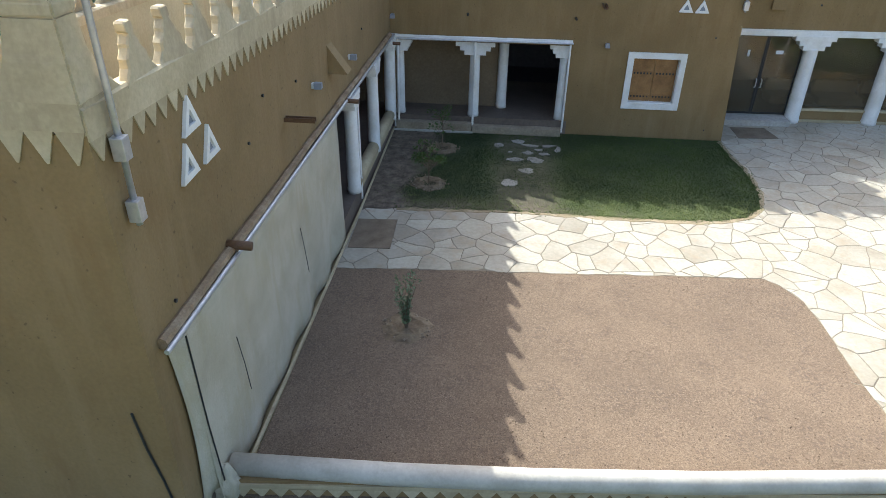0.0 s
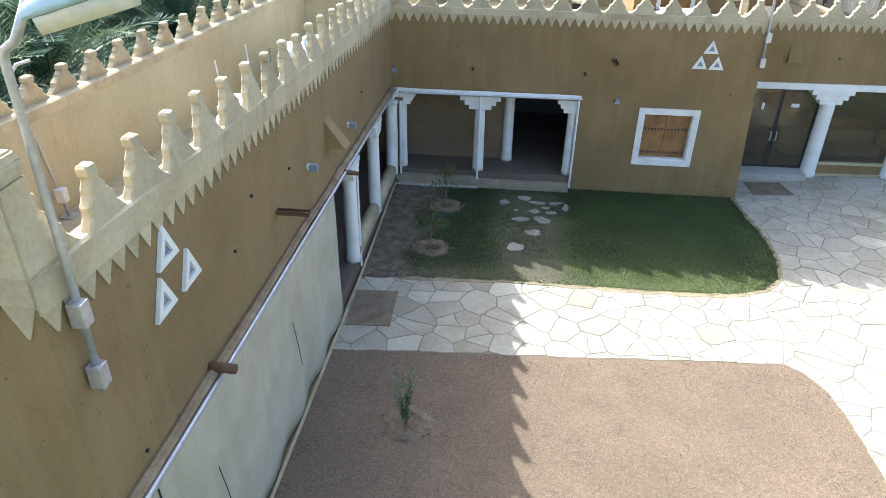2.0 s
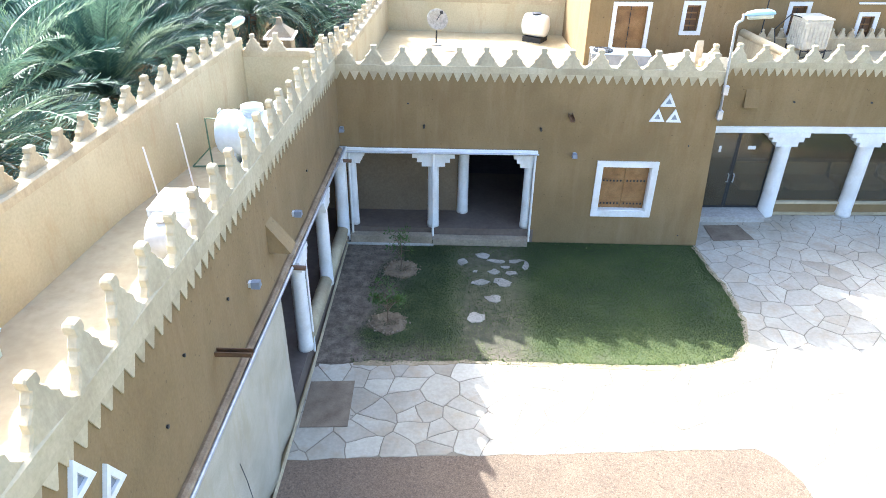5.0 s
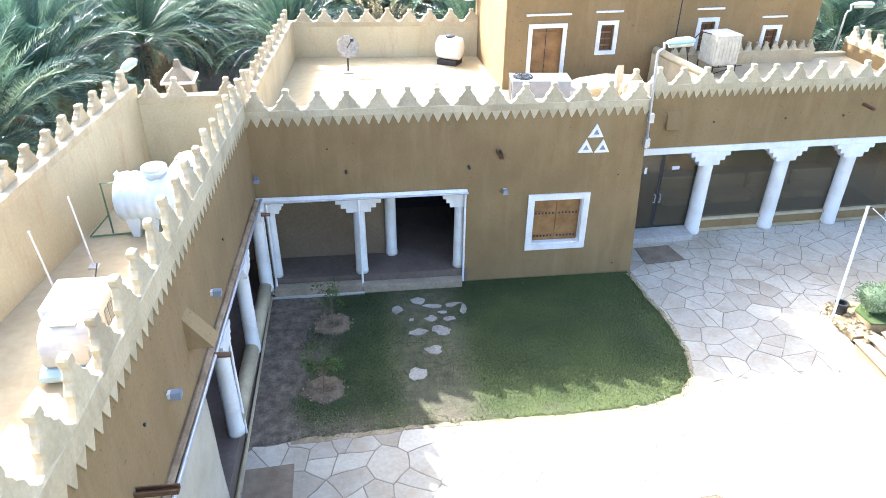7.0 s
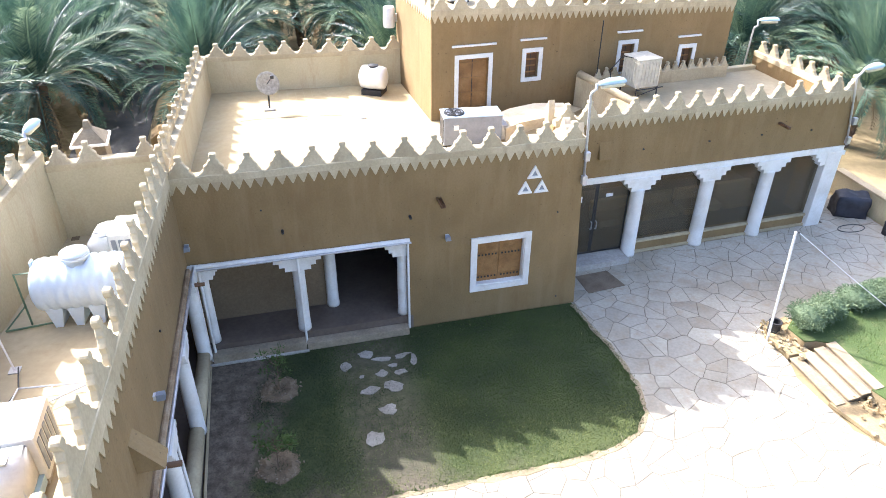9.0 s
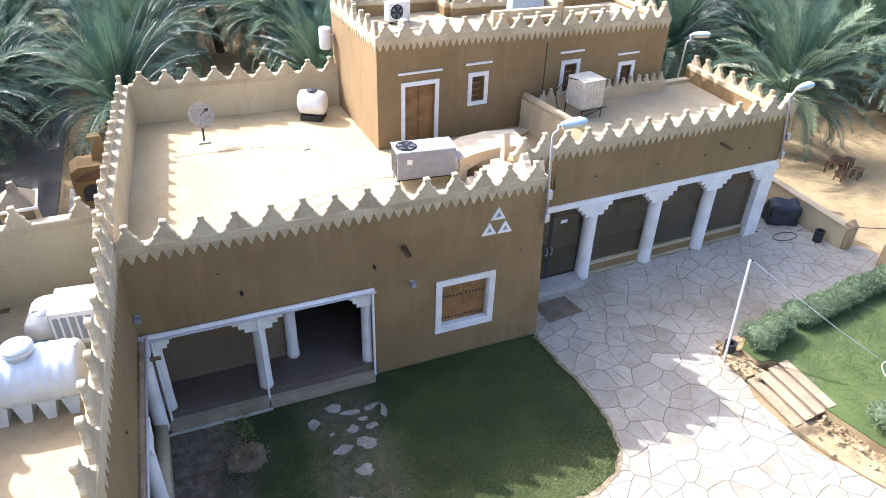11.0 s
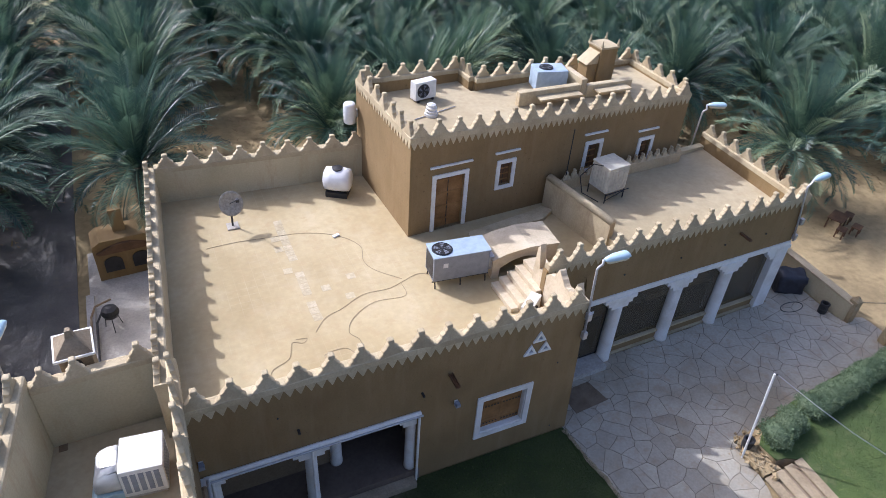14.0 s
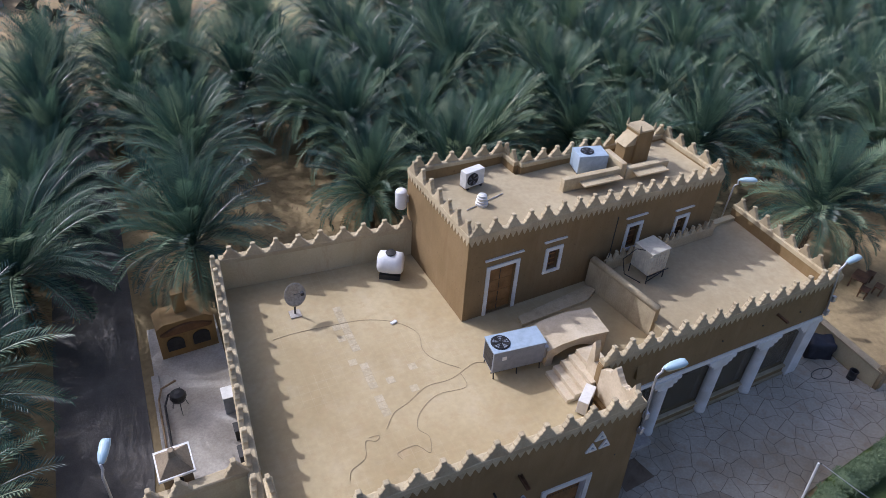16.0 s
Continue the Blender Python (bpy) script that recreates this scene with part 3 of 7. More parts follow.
LAMPBLUE = plain("lamp_housing", (0.42, 0.58, 0.66), 0.35, 0.0, 0.05)
RUBBER = plain("dark_hose", (0.06, 0.065, 0.06), 0.6)
GREENHOSE = plain("cable_sheath", (0.31, 0.25, 0.155), 0.6)


def glass_of(name, tint, rough=0.03):
    m, nt, bs = nodes_of(name)
    bs.inputs["Base Color"].default_value = (*tint, 1)
    bs.inputs["Roughness"].default_value = rough
    bs.inputs["Transmission Weight"].default_value = 1.0
    bs.inputs["IOR"].default_value = 1.45
    return m


GLASS = glass_of("tinted_glass", (0.46, 0.38, 0.25))
GLASS.node_tree.nodes["Principled BSDF"].inputs["Transmission Weight"].default_value = 0.9


def pane(name, bm, mat, parent):
    o = part(name, bm, mat, parent)
    o.visible_shadow = False
    return o


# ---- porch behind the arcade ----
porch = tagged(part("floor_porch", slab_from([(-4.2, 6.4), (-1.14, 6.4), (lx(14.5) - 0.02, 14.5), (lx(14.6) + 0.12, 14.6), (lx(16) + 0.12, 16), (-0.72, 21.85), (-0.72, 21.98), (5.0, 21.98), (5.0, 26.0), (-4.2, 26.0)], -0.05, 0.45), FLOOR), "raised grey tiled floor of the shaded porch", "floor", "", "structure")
PORCHWALL = surface("porch_plaster", (0.2, 0.145, 0.085), (0.17, 0.12, 0.07), (0.235, 0.175, 0.105), 0.6, 18, 0.95, 0.3)
wall("wall_porch_back", (-4.2, 23.14), (2.8, 23.14), 0.45, 3.13, 0.25, PORCHWALL, (), "brown plastered back wall of the shallow porch")
wall("wall_porch_side", (-3.6, 25.4), (-3.6, 6.4), 0.45, 3.1, 0.2, PORCHWALL, (), "brown plastered inner wall of the porch").matrix_basis = frame_of((-3.8, 25.4), (-3.8, 6.4))[0]
wall("wall_porch_end", (5.0, 22.34), (5.0, 23.4), 0.0, 3.13, 0.2, PORCHWALL, (), "brown plastered end wall of the porch").matrix_basis = frame_of((5.2, 22.34), (5.2, 23.4))[0]
# near-black room colour stands in for the lack of light inside
NIGHTROOM = plain("unlit_room_colour", (0.10, 0.09, 0.095), 0.9)
inner_room = tagged(part("room_inner", box(2.802, 23.4, 0.44, 5.2, 28.0, 3.12), NIGHTROOM), "room behind the porch, its darkness put into the wall colour", "room", "", "structure")
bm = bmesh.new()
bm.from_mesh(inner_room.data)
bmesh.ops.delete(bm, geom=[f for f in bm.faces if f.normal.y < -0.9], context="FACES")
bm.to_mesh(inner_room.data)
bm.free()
ceil_porch = tagged(part("ceiling_porch", slab_from([(-0.95, 22.36), (5.2, 22.36), (5.2, 25.4), (-4.2, 25.4), (-4.2, 24.4), (-1.2, 24.4)], 3.14, 3.29), BEIGE), "plain porch ceiling", "ceiling", "", "structure")


def capital_bm(wide, deep, z, tall, steps=3):
    """A stepped capital, widening upward, its top at z."""
    outline = []
    s = tall / steps
    w0 = 0.2
    for i in range(steps):
        w = w0 + (wide - w0) * (i + 1) / steps
        outline += [(w, z - tall + i * s), (w, z - tall + (i + 1) * s)]
    outline = [(-x, zz) for x, zz in outline] + [(x, zz) for x, zz in reversed(outline)]
    return plate(outline, -deep / 2, deep / 2)


def column(x, y, z0, z1, r, turn, label, group, wide=0.55, tall=0.4):
    c = thing("column", x, y, 0, turn, label, "column", group)
    rr = r * 0.94
    part("shaft", turned([(r * 1.08, z0), (r * 1.08, z0 + 0.12), (r * 1.02, z0 + 0.16), (r, z0 + 0.5), (rr, z1 - tall - 0.02), (rr, z1 - tall + 0.05)], 20), WHITE, c, "", True)
    part("capital", capital_bm(wide, 0.36, z1, tall), WHITE, c, "stepped white capital")
    return c


for yy in (16.15, 18.85, 21.5):
    column(lx(yy) - 0.0 + 0.03, yy, 0.45, 3.1, 0.17, 90, "round white plastered column of the side arcade", "arcade columns", 0.45, 0.35)
column(1.92, 22.17, 0.45, 2.9, 0.17, 0, "round white column between the portico bays", "portico columns", 0.62, 0.4)
column(4.76, 22.2, 0.45, 2.9, 0.16, 0, "white end column of the portico", "portico columns", 0.5, 0.4)
column(-0.5, 22.2, 0.45, 2.9, 0.14, 0, "white corner column of the portico", "portico columns", 0.4, 0.35)
column(2.83, 23.1, 0.45, 3.14, 0.17, 0, "round white column standing inside the porch", "portico columns", 0.3, 0.2)

# low sills and steps
bm = bmesh.new()
for y0, y1 in ((16.3, 18.7), (19.0, 21.4)):
    add_tube(bm, [(lx(y0) + 0.02, y0, 0.62), (lx(y1) + 0.02, y1, 0.62)], 0.17, 14)
sill = thing("arcade_sill", 0, 0, 0, 0, "rounded cream plaster ledge between the arcade columns", "ledge")
part("ledge", bm, CREAM, sill, "", True)
part("riser", slab_from([(lx(16.2) - 0.12, 16.2), (lx(16.2) + 0.16, 16.2), (lx(21.5) + 0.16, 21.5), (lx(21.5) - 0.12, 21.5)], 0.40, 0.62), CREAM, sill)
step = thing("portico_step", 0, 0, 0, 0, "low concrete step in front of the portico", "step")
WORNSTEP = surface("worn_step", (0.34, 0.275, 0.19), (0.25, 0.2, 0.135), (0.42, 0.35, 0.25), 1.5, 16, 0.9, 0.3, (0.2, 0.16, 0.11))
part("tread", box(1.92, 21.68, 0.0, 4.82, 21.97, 0.24, 0.02), WORNSTEP, step)
part("tread", box(-0.6, 21.7, 0.0, 1.9, 21.97, 0.3, 0.02), WORNSTEP, step)
edge = thing("floor_edging", 0, 0, 0, 0, "pale strip along the edge of the porch floor", "edging")
part("strip", slab_from([(-0.92, 6.9), (-0.87, 6.9), (lx(16) + 0.23, 16), (-0.66, 21.9), (-0.72, 21.9), (lx(16) + 0.18, 16)], 0.0, 0.05), CREAM, edge)
part("strip", box(-0.7, 21.62, 0.0, 1.95, 21.69, 0.06), CONCRETE, edge)

# curtain rails of old timber and pipe
rail = thing("curtain_rail", 0, 0, 0, 0, "weathered timber head rail with a steel pipe along the arcade", "rail")
rz = lambda y: 3.27 - (y - 6.4) * 0.012
ys = [6.35 + i * 0.9 for i in range(18)]
rg = random.Random(4)
part("timber", tube([(lx(y) + 0.05 + rg.uniform(-0.012, 0.012), y, rz(y) + 0.05 + rg.uniform(-0.015, 0.015)) for y in ys], 0.075, 8, [0.075 + rg.uniform(-0.012, 0.012) for _ in ys]), OLDWOOD, rail)
part("pipe", tube([(lx(y) + 0.15, y, rz(y) - 0.0) for y in (6.25, 12, 17, 21.85)], 0.035, 10), STEEL, rail)
part("timber", tube([(x, FY - 0.06, 3.02 + rg.uniform(-0.01, 0.01)) for x in np.linspace(-0.7, 4.92, 9)], 0.07, 8), WHITE, rail, "white-painted head rail")
part("pipe", tube([(-0.62, FY - 0.15, 2.97), (4.95, FY - 0.15, 3.0)], 0.03, 10), STEEL, rail)
for x in (1.9, 4.84, -0.55):
    part("guide_pipe", tube([(x + 0.02, FY - 0.12, 0.1), (x + 0.02, FY - 0.12, 2.97)], 0.035, 10), WHITE, rail)
for y in (16.45, 21.75):
    part("guide_pipe", tube([(lx(y) + 0.15, y, 0.1), (lx(y) + 0.15, y, 3.1)], 0.03, 10), WHITE, rail)


def log_stub(y, z, reach, r, label):
    s = thing("log_bracket", lx(y), y, z, 0, label, "bracket", "log brackets")
    part("log", tube([(-0.1, 0, 0), (reach, 0.0, -0.02)], r, 10), DARKWOOD, s, "", True)


log_stub(8.55, 3.38, 0.36, 0.07, "short dark round log sticking out over the canvas")
log_stub(15.45, 3.16, 0.42, 0.055, "short dark round log over the arcade")
log_stub(21.2, 3.0, 0.45, 0.05, "short dark log at the arcade's corner")
sp = thing("drain_spout", lx(11.55), 11.55, 4.12, 0, "dark wooden gutter spout on the wall", "spout")
bm = bmesh.new()
add_box(bm, -0.1, -0.06, 0, 0.55, 0.06, 0.02)
add_box(bm, -0.1, -0.06, 0.015, 0.55, -0.04, 0.08)
add_box(bm, -0.1, 0.04, 0.015, 0.55, 0.06, 0.08)
part("gutter", bm, DARKWOOD, sp)


def wedge_hood(x, y, z, turn, w, h, d, label):
    """A wedge of plaster that widens downward from the wall."""
    t = thing("wall_hood", x, y, z, turn, label, "hood", "wall hoods")
    bm = bmesh.new()
    v = [bm.verts.new(c) for c in ((-w / 2, 0.02, 0), (w / 2, 0.02, 0), (w / 2, -d, 0), (-w / 2, -d, 0), (-w / 2 * 0.9, 0.02, h), (w / 2 * 0.9, 0.02, h))]
    for q in ((0, 1, 2, 3), (3, 2, 5, 4), (0, 3, 4), (1, 5, 2), (0, 4, 5, 1)):
        bm.faces.new([v[i] for i in q])
    part("hood", bm, MUD, t)


wedge_hood(lx(14.75), 14.75, 4.05, 90, 0.42, 0.62, 0.42, "brown plaster hood over a wall outlet")
wedge_hood(11.55, 24.03, 3.8, 2, 0.45, 0.62, 0.14, "brown plaster hood on the side wing's front")


def wall_lamp(x, y, z, turn, label):
    t = thing("wall_lamp", x, y, z, turn, label, "lamp", "wall lamps")
    part("bracket", box(-0.05, -0.05, -0.05, 0.05, 0.02, 0.05), METALWHITE, t)
    part("hood", plate([(-0.075, -0.06), (0.075, -0.06), (0.055, 0.06), (-0.055, 0.06)], -0.2, -0.05), GREYBOX, t, "pale blue-grey lamp housing")


wall_lamp(lx(13.3), 13.3, 4.2, 90, "small pale floodlight on the brown wall")
wall_lamp(lx(16.4), 16.4, 3.9, 90, "small pale floodlight on the brown wall")
wall_lamp(5.98, FY, 2.98, 0, "small pale floodlight beside the window")
wall_lamp(-0.68, FY, 3.64, 0, "small dark floodlight in the wall's corner")
for i, (x, z) in enumerate(((1.65, 3.76), (4.95, 3.74))):
    s = thing("pipe_stub", x, FY, z, 0, "small dark pipe stub in the front wall", "pipe", "pipe stubs")
    part("stub", tube([(0, 0.03, 0), (0, -0.14, -0.01)], 0.035, 10), BLACK, s)
s = thing("drain_spout", 5.74, FY, 4.12, 0, "narrow wooden spout on the front wall", "spout")
bm = bmesh.new()
add_box(bm, -0.05, -0.5, 0.0, 0.05, 0.03, 0.02)
add_box(bm, -0.06, -0.5, 0.0, -0.045, 0.03, 0.09)
add_box(bm, 0.045, -0.5, 0.0, 0.06, 0.03, 0.09)
part("gutter", bm, DARKWOOD, s)
s = thing("drain_spout", 17.9, 24.23, 4.25, 0, "dark wooden spout on the side wing", "spout")
part("gutter", box(-0.05, -0.5, 0.0, 0.05, 0.03, 0.08, 0.01), DARKWOOD, s)

for y, z in ((9.8, 4.42), (6.9, 3.55), (10.6, 4.9), (12.3, 4.6), (17.9, 4.2)):
    p = thing("plaster_plug", lx(y), y, z, 90, "tiny black plug standing for a dark hole in the brown wall", "outlet", "wall outlets")
    part("plug", turned([(0.022, -0.01), (0.028, 0.03)], 8), BLACK, p).matrix_basis = pose(0, 0, 0, 90)
# holes and knocks in the plaster are small plugs, black for their dark inside
for x, z in ((1.2, 4.4), (9.2, 3.3), (9.45, 0.35)):
    p = thing("plaster_plug", x, FY, z, 0, "tiny black plug standing for a dark hole in the brown wall", "outlet", "wall outlets")
    part("plug", turned([(0.022, -0.01), (0.025, 0.02)], 8), BLACK, p).matrix_basis = pose(0, 0, 0, 90)
for x, z in ((12.9, 3.95), (15.3, 3.95), (17.3, 3.95), (19.3, 3.9)):
    p = thing("plaster_plug", x, 23.98 + (x - 10) * 0.0326, z, 0, "tiny black plug standing for a dark hole in the brown wall", "outlet", "wall outlets")
    part("plug", turned([(0.03, -0.01), (0.035, 0.03)], 8), BLACK, p).matrix_basis = pose(0, 0, 0, 90)


def triangle_vent(m, w, h):
    t = thing("triangle_vent", 0, 0, 0, 0, "white-framed triangular vent in the brown wall", "vent", "triangle vents")
    t.matrix_basis = m
    def tri(k, up=0.0):
        c = h / 3
        return [(-w / 2 * k, c - c * k + up), (w / 2 * k, c - c * k + up), (0, c + (h - c) * k + up)]
    bm = bmesh.new()
    o, i = tri(1.0), tri(0.45)
    vs = [[bm.verts.new((x, y, z)) for x, z in pts] for pts, y in ((o, -0.05), (i, -0.05), (o, 0.0), (i, 0.0))]
    for k in range(3):
        j = (k + 1) % 3
        bm.faces.new((vs[0][k], vs[0][j], vs[1][j], vs[1][k]))
        bm.faces.new((vs[0][k], vs[2][k], vs[2][j], vs[0][j]))
        bm.faces.new((vs[1][k], vs[1][j], vs[3][j], vs[3][k]))
    part("frame", bm, WHITE, t)
    part("grille", plate(i, -0.012, -0.004), GREYBOX, t)


for x, z in ((8.4, 4.46), (8.16, 4.02), (8.63, 4.01)):
    triangle_vent(pose(x, FY, z), 0.42, 0.38)
for y, z in ((8.08, 5.3), (7.84, 4.77), (8.5, 4.77)):
    triangle_vent(pose(lx(y), y, z, 0, 0, 90), 0.5, 0.46)

# ---- canvas curtain ----
cv, cf = [], []
NY, NZ = 66, 14
for i in range(NY):
    y = 6.72 + (14.55 - 6.72) * i / (NY - 1)
    for j in range(NZ):
        t = j / (NZ - 1)
        z = 0.02 + (rz(y) - 0.05) * t
        fold = 0.035 * math.sin(y * 4.1 + 0.8 * math.sin(t * 3)) * (0.35 + 0.65 * (1 - t)) + 0.03 * noise.noise((y * 1.3, t * 2, 0))
        cv.append((lx(y) + 0.11 + 0.05 * (1 - t) + fold, y - 0.05 * (1 - t) * math.sin(y), z))
for i in range(NY - 1):
    for j in range(NZ - 1):
        a = i * NZ + j
        cf.append((a, a + NZ, a + NZ + 1, a + 1))
curtain = thing("canvas_curtain", 0, 0, 0, 0, "cream canvas curtain with slits closing the arcade", "curtain")
cloth = ob_from("cloth", cv, cf, CANVAS, curtain, "", True)
sol = cloth.modifiers.new("thick", "SOLIDIFY")
sol.thickness = 0.012
for y0, z0, y1, z1 in ((7.95, 2.15, 8.1, 1.0), (11.2, 2.15, 11.4, 1.05)):
    part("slit", tube([(lx(y0) + 0.185, y0, z0), (lx(y0) + 0.19, (y0 + y1) / 2 + 0.03, (z0 + z1) / 2), (lx(y1) + 0.2, y1, z1)], 0.007, 6), BLACK, curtain, "dark slit in the canvas")
part("edge_rope", tube([(lx(6.7) + 0.15, 6.72, 3.15), (lx(6.7) + 0.17, 6.74, 1.6), (lx(6.7) + 0.2, 6.78, 0.45)], 0.012, 6), BLACK, curtain, "black edge of the canvas")
bag = thing("cloth_bundle", -1.02, 6.9, 0.3, 20, "crumpled cream canvas gathered at the curtain's foot", "bundle")
bm = bmesh.new()
bmesh.ops.create_icosphere(bm, subdivisions=4, radius=0.3)
for v in bm.verts:
    n = noise.noise(v.co * 5) * 0.16 + noise.noise(v.co * 13) * 0.09
    k = 1.0 - 0.45 * max(0.0, v.co.z / 0.3)
    v.co = Vector((v.co.x * 0.85 * k, v.co.y * 0.6 * k, v.co.z * 1.15)) * (1 + n * 2)
part("bundle", bm, CANVAS, bag, "", True)
flap = thing("canvas_flap", 0, 0, 0, 0, "narrow canvas flap tied back at the end of the curtain", "curtain")
fv_, ff_ = [], []
for i in range(15):
    t = i / 14
    for j in range(5):
        u = j / 4
        fv_.append((lx(6.6) + 0.02 + 0.13 * u + 0.03 * math.sin(u * 7 + t * 3), 6.45 + 0.3 * u + 0.1 * math.sin(math.pi * t) * (1 - u), 0.35 + 2.85 * t))
for i in range(14):
    for j in range(4):
        k = i * 5 + j
        ff_.append((k, k + 1, k + 6, k + 5))
part_ = ob_from("cloth", fv_, ff_, CANVAS, flap, "", True)
part_.modifiers.new("thick", "SOLIDIFY").thickness = 0.012

# ---- near wall with a rounded coping ----
wall_near = wall("wall_near", (-1.2, 6.88), (16.5, 8.2), -1.5, 0.3, 0.3, MUD, (), "low brown wall closing the gravel court")
cop = thing("round_coping", 0, 0, 0, 0, "white rounded plaster coping on the low wall", "coping")
OLDCOPING = surface("weathered_coping", (0.5, 0.47, 0.4), (0.4, 0.37, 0.31), (0.58, 0.55, 0.48), 1.2, 18, 0.8, 0.15, (0.36, 0.33, 0.27), grain=0.5)
part("coping", tube([(-0.98, 7.14, 0.38), (1.5, 7.18, 0.38), (3.6, 7.28, 0.38), (6, 7.46, 0.38), (9, 7.78, 0.38), (12, 8.14, 0.38), (16.5, 8.7, 0.38)], 0.17, 18), OLDCOPING, cop, "", True)
m, length = frame_of((-1.2, 6.88), (16.5, 8.2))
zig = thing("zigzag_band", 0, 0, 0, 0, "cream zigzag band under the rounded coping", "battlement")
zig.matrix_basis = m
tm = plate([(-0.14, 0.0), (0.14, 0.0), (0.0, -0.2)], -0.03, -0.002)
bmesh.ops.recalc_face_normals(tm, faces=tm.faces)
tme = bpy.data.meshes.new("tooth")
tm.to_mesh(tme)
tm.free()
tme.materials.append(CREAM)
part("band", box(0, -0.03, 0.16, length, -0.002, 0.25), CREAM, zig)
for i in range(int(length / 0.28)):
    o = new("tooth", tme)
    o.parent = zig
    o.matrix_basis = pose(0.14 + i * 0.28, 0, 0.17)
# a thin black tube drawn for the crack in the end wall
crack = thing("loose_cable", -1.45, 6.09, 0.3, 0, "thin black line standing for the crack in the end wall", "cable")
part("cable", tube([(-0.12, 0, 2.1), (-0.05, -0.01, 1.5), (0.05, 0, 0.9), (0.16, -0.01, 0.0)], 0.016, 6), BLACK, crack)

# ---- shuttered window ----
win = tagged(thing("window_1", 0, 0, 0), "white-framed window with carved wooden shutters", "window", "", "structure")
def ring(bm, x0, z0, x1, z1, t, y0, y1):
    add_box(bm, x0, y0, z0, x0 + t, y1, z1)
    add_box(bm, x1 - t, y0, z0, x1, y1, z1)
    add_box(bm, x0 + t, y0, z1 - t, x1 - t, y1, z1)
    add_box(bm, x0 + t, y0, z0, x1 - t, y1, z0 + t)
    return bm
wf = part("window_frame", ring(bmesh.new(), 6.68, 0.98, 8.47, 2.79, 0.18, FY - 0.05, FY + 0.002), WHITE, win)
part("reveal", ring(bmesh.new(), 6.852, 1.152, 8.298, 2.618, 0.03, FY + 0.004, FY + 0.26), WHITE, win)
part("window_sill", box(6.88, FY + 0.0, 1.155, 8.27, FY + 0.22, 1.19), WHITE, win)
for x0, x1 in ((6.885, 7.57), (7.58, 8.265)):
    sh = part("shutter", box(x0, FY + 0.16, 1.19, x1, FY + 0.20, 2.585, 0.006), WOOD, win, "carved brown wooden shutter")
    for z in (2.05, 1.30):
        part("carved_rail", box(x0 + 0.03, FY + 0.14, z, x1 - 0.03, FY + 0.161, z + 0.1), WOOD, sh)
        bm = bmesh.new()
        for k in range(6):
            cx = x0 + 0.09 + k * (x1 - x0 - 0.18) / 5
            add_box(bm, cx - 0.025, FY + 0.13, z + 0.02, cx + 0.025, FY + 0.142, z + 0.075)
        part("studs", bm, BLACK, sh)
    for z in (1.5, 2.25):
        part("panel_bead", box(x0 + 0.08, FY + 0.15, z, x1 - 0.08, FY + 0.161, z + 0.03), WOOD, sh)

# ---- glazed front of the side wing ----
gm = RWM
front = tagged(thing("glazed_front", 0, 0, 0), "row of tall tinted windows between white columns", "window", "", "structure")
front.matrix_basis = gm
part("lintel", box(0.05, -0.05, 2.95, RWL, 0.3, 3.158, 0.01), WHITE, front)
COLX = (3.02, 5.68, 8.08)
for i, cx in enumerate(COLX):
    c = column(0, 0, 0.0, 2.98, 0.24, 0, "thick white column of the glazed front", "front columns", 0.66, 0.46)
    c.matrix_basis = gm @ pose(cx, 0.08, 0)
part("end_bracket", capital_bm(0.62, 0.3, 2.95, 0.46), WHITE, front).matrix_basis = pose(RWL - 0.5, 0.1, 0)
end = thing("corner_pillar", 0, 0, 0, 0, "white square pillar at the end of the glazed front", "pillar")
end.matrix_basis = gm
part("pillar", box(RWL - 0.62, -0.06, 0.0, RWL, 0.32, 2.95, 0.015), WHITE, end)
spans = [(3.26, 5.44), (5.92, 7.84), (8.32, RWL - 0.6)]
for i, (a, b) in enumerate(spans):
    part("sill_wall", box(a - 0.1, 0.12, 0.0, b + 0.1, 0.32, 0.4), MUD, front)
    part("sill", box(a - 0.1, 0.06, 0.4, b + 0.1, 0.34, 0.47, 0.01), CREAM, front)
    part("skirting", box(a - 0.1, 0.04, 0.0, b + 0.1, 0.12, 0.08), CREAM, front)
    pane("pane", box(a - 0.12, 0.2, 0.47, b + 0.12, 0.212, 2.95), GLASS, front)
gd = tagged(thing("door_1", 0, 0, 0), "dark glass double door with metal handles", "door", "", "structure")
gd.matrix_basis = gm
for a, b in ((0.45, 1.6), (1.62, 2.8)):
    leaf = pane("leaf", box(a, 0.2, 0.24, b, 0.215, 2.9), GLASS, gd)
    part("stile", ring(bmesh.new(), a, 0.22, b, 2.92, 0.05, 0.195, 0.222), BLACK, gd)
part("door_frame", box(0.3, 0.15, 0.2, 0.45, 0.3, 2.95), BLACK, gd)
part("handle", tube([(1.52, 0.2, 1.15), (1.52, 0.12, 1.17), (1.52, 0.12, 1.43), (1.52, 0.2, 1.45)], 0.02, 8), STEEL, gd, "steel pull handle")
part("handle", tube([(1.7, 0.2, 1.15), (1.7, 0.12, 1.17), (1.7, 0.12, 1.43), (1.7, 0.2, 1.45)], 0.02, 8), STEEL, gd, "steel pull handle")
part("sticker", box(1.02, 0.188, 2.2, 1.1, 0.194, 2.42), PLASTIC, gd, "small white notice")
part("sticker", box(1.95, 0.188, 2.3, 2.2, 0.194, 2.42), PLASTIC, gd, "small white notice")
ds = thing("door_step", 0, 0, 0, 0, "low plastered step below the glass door", "step")
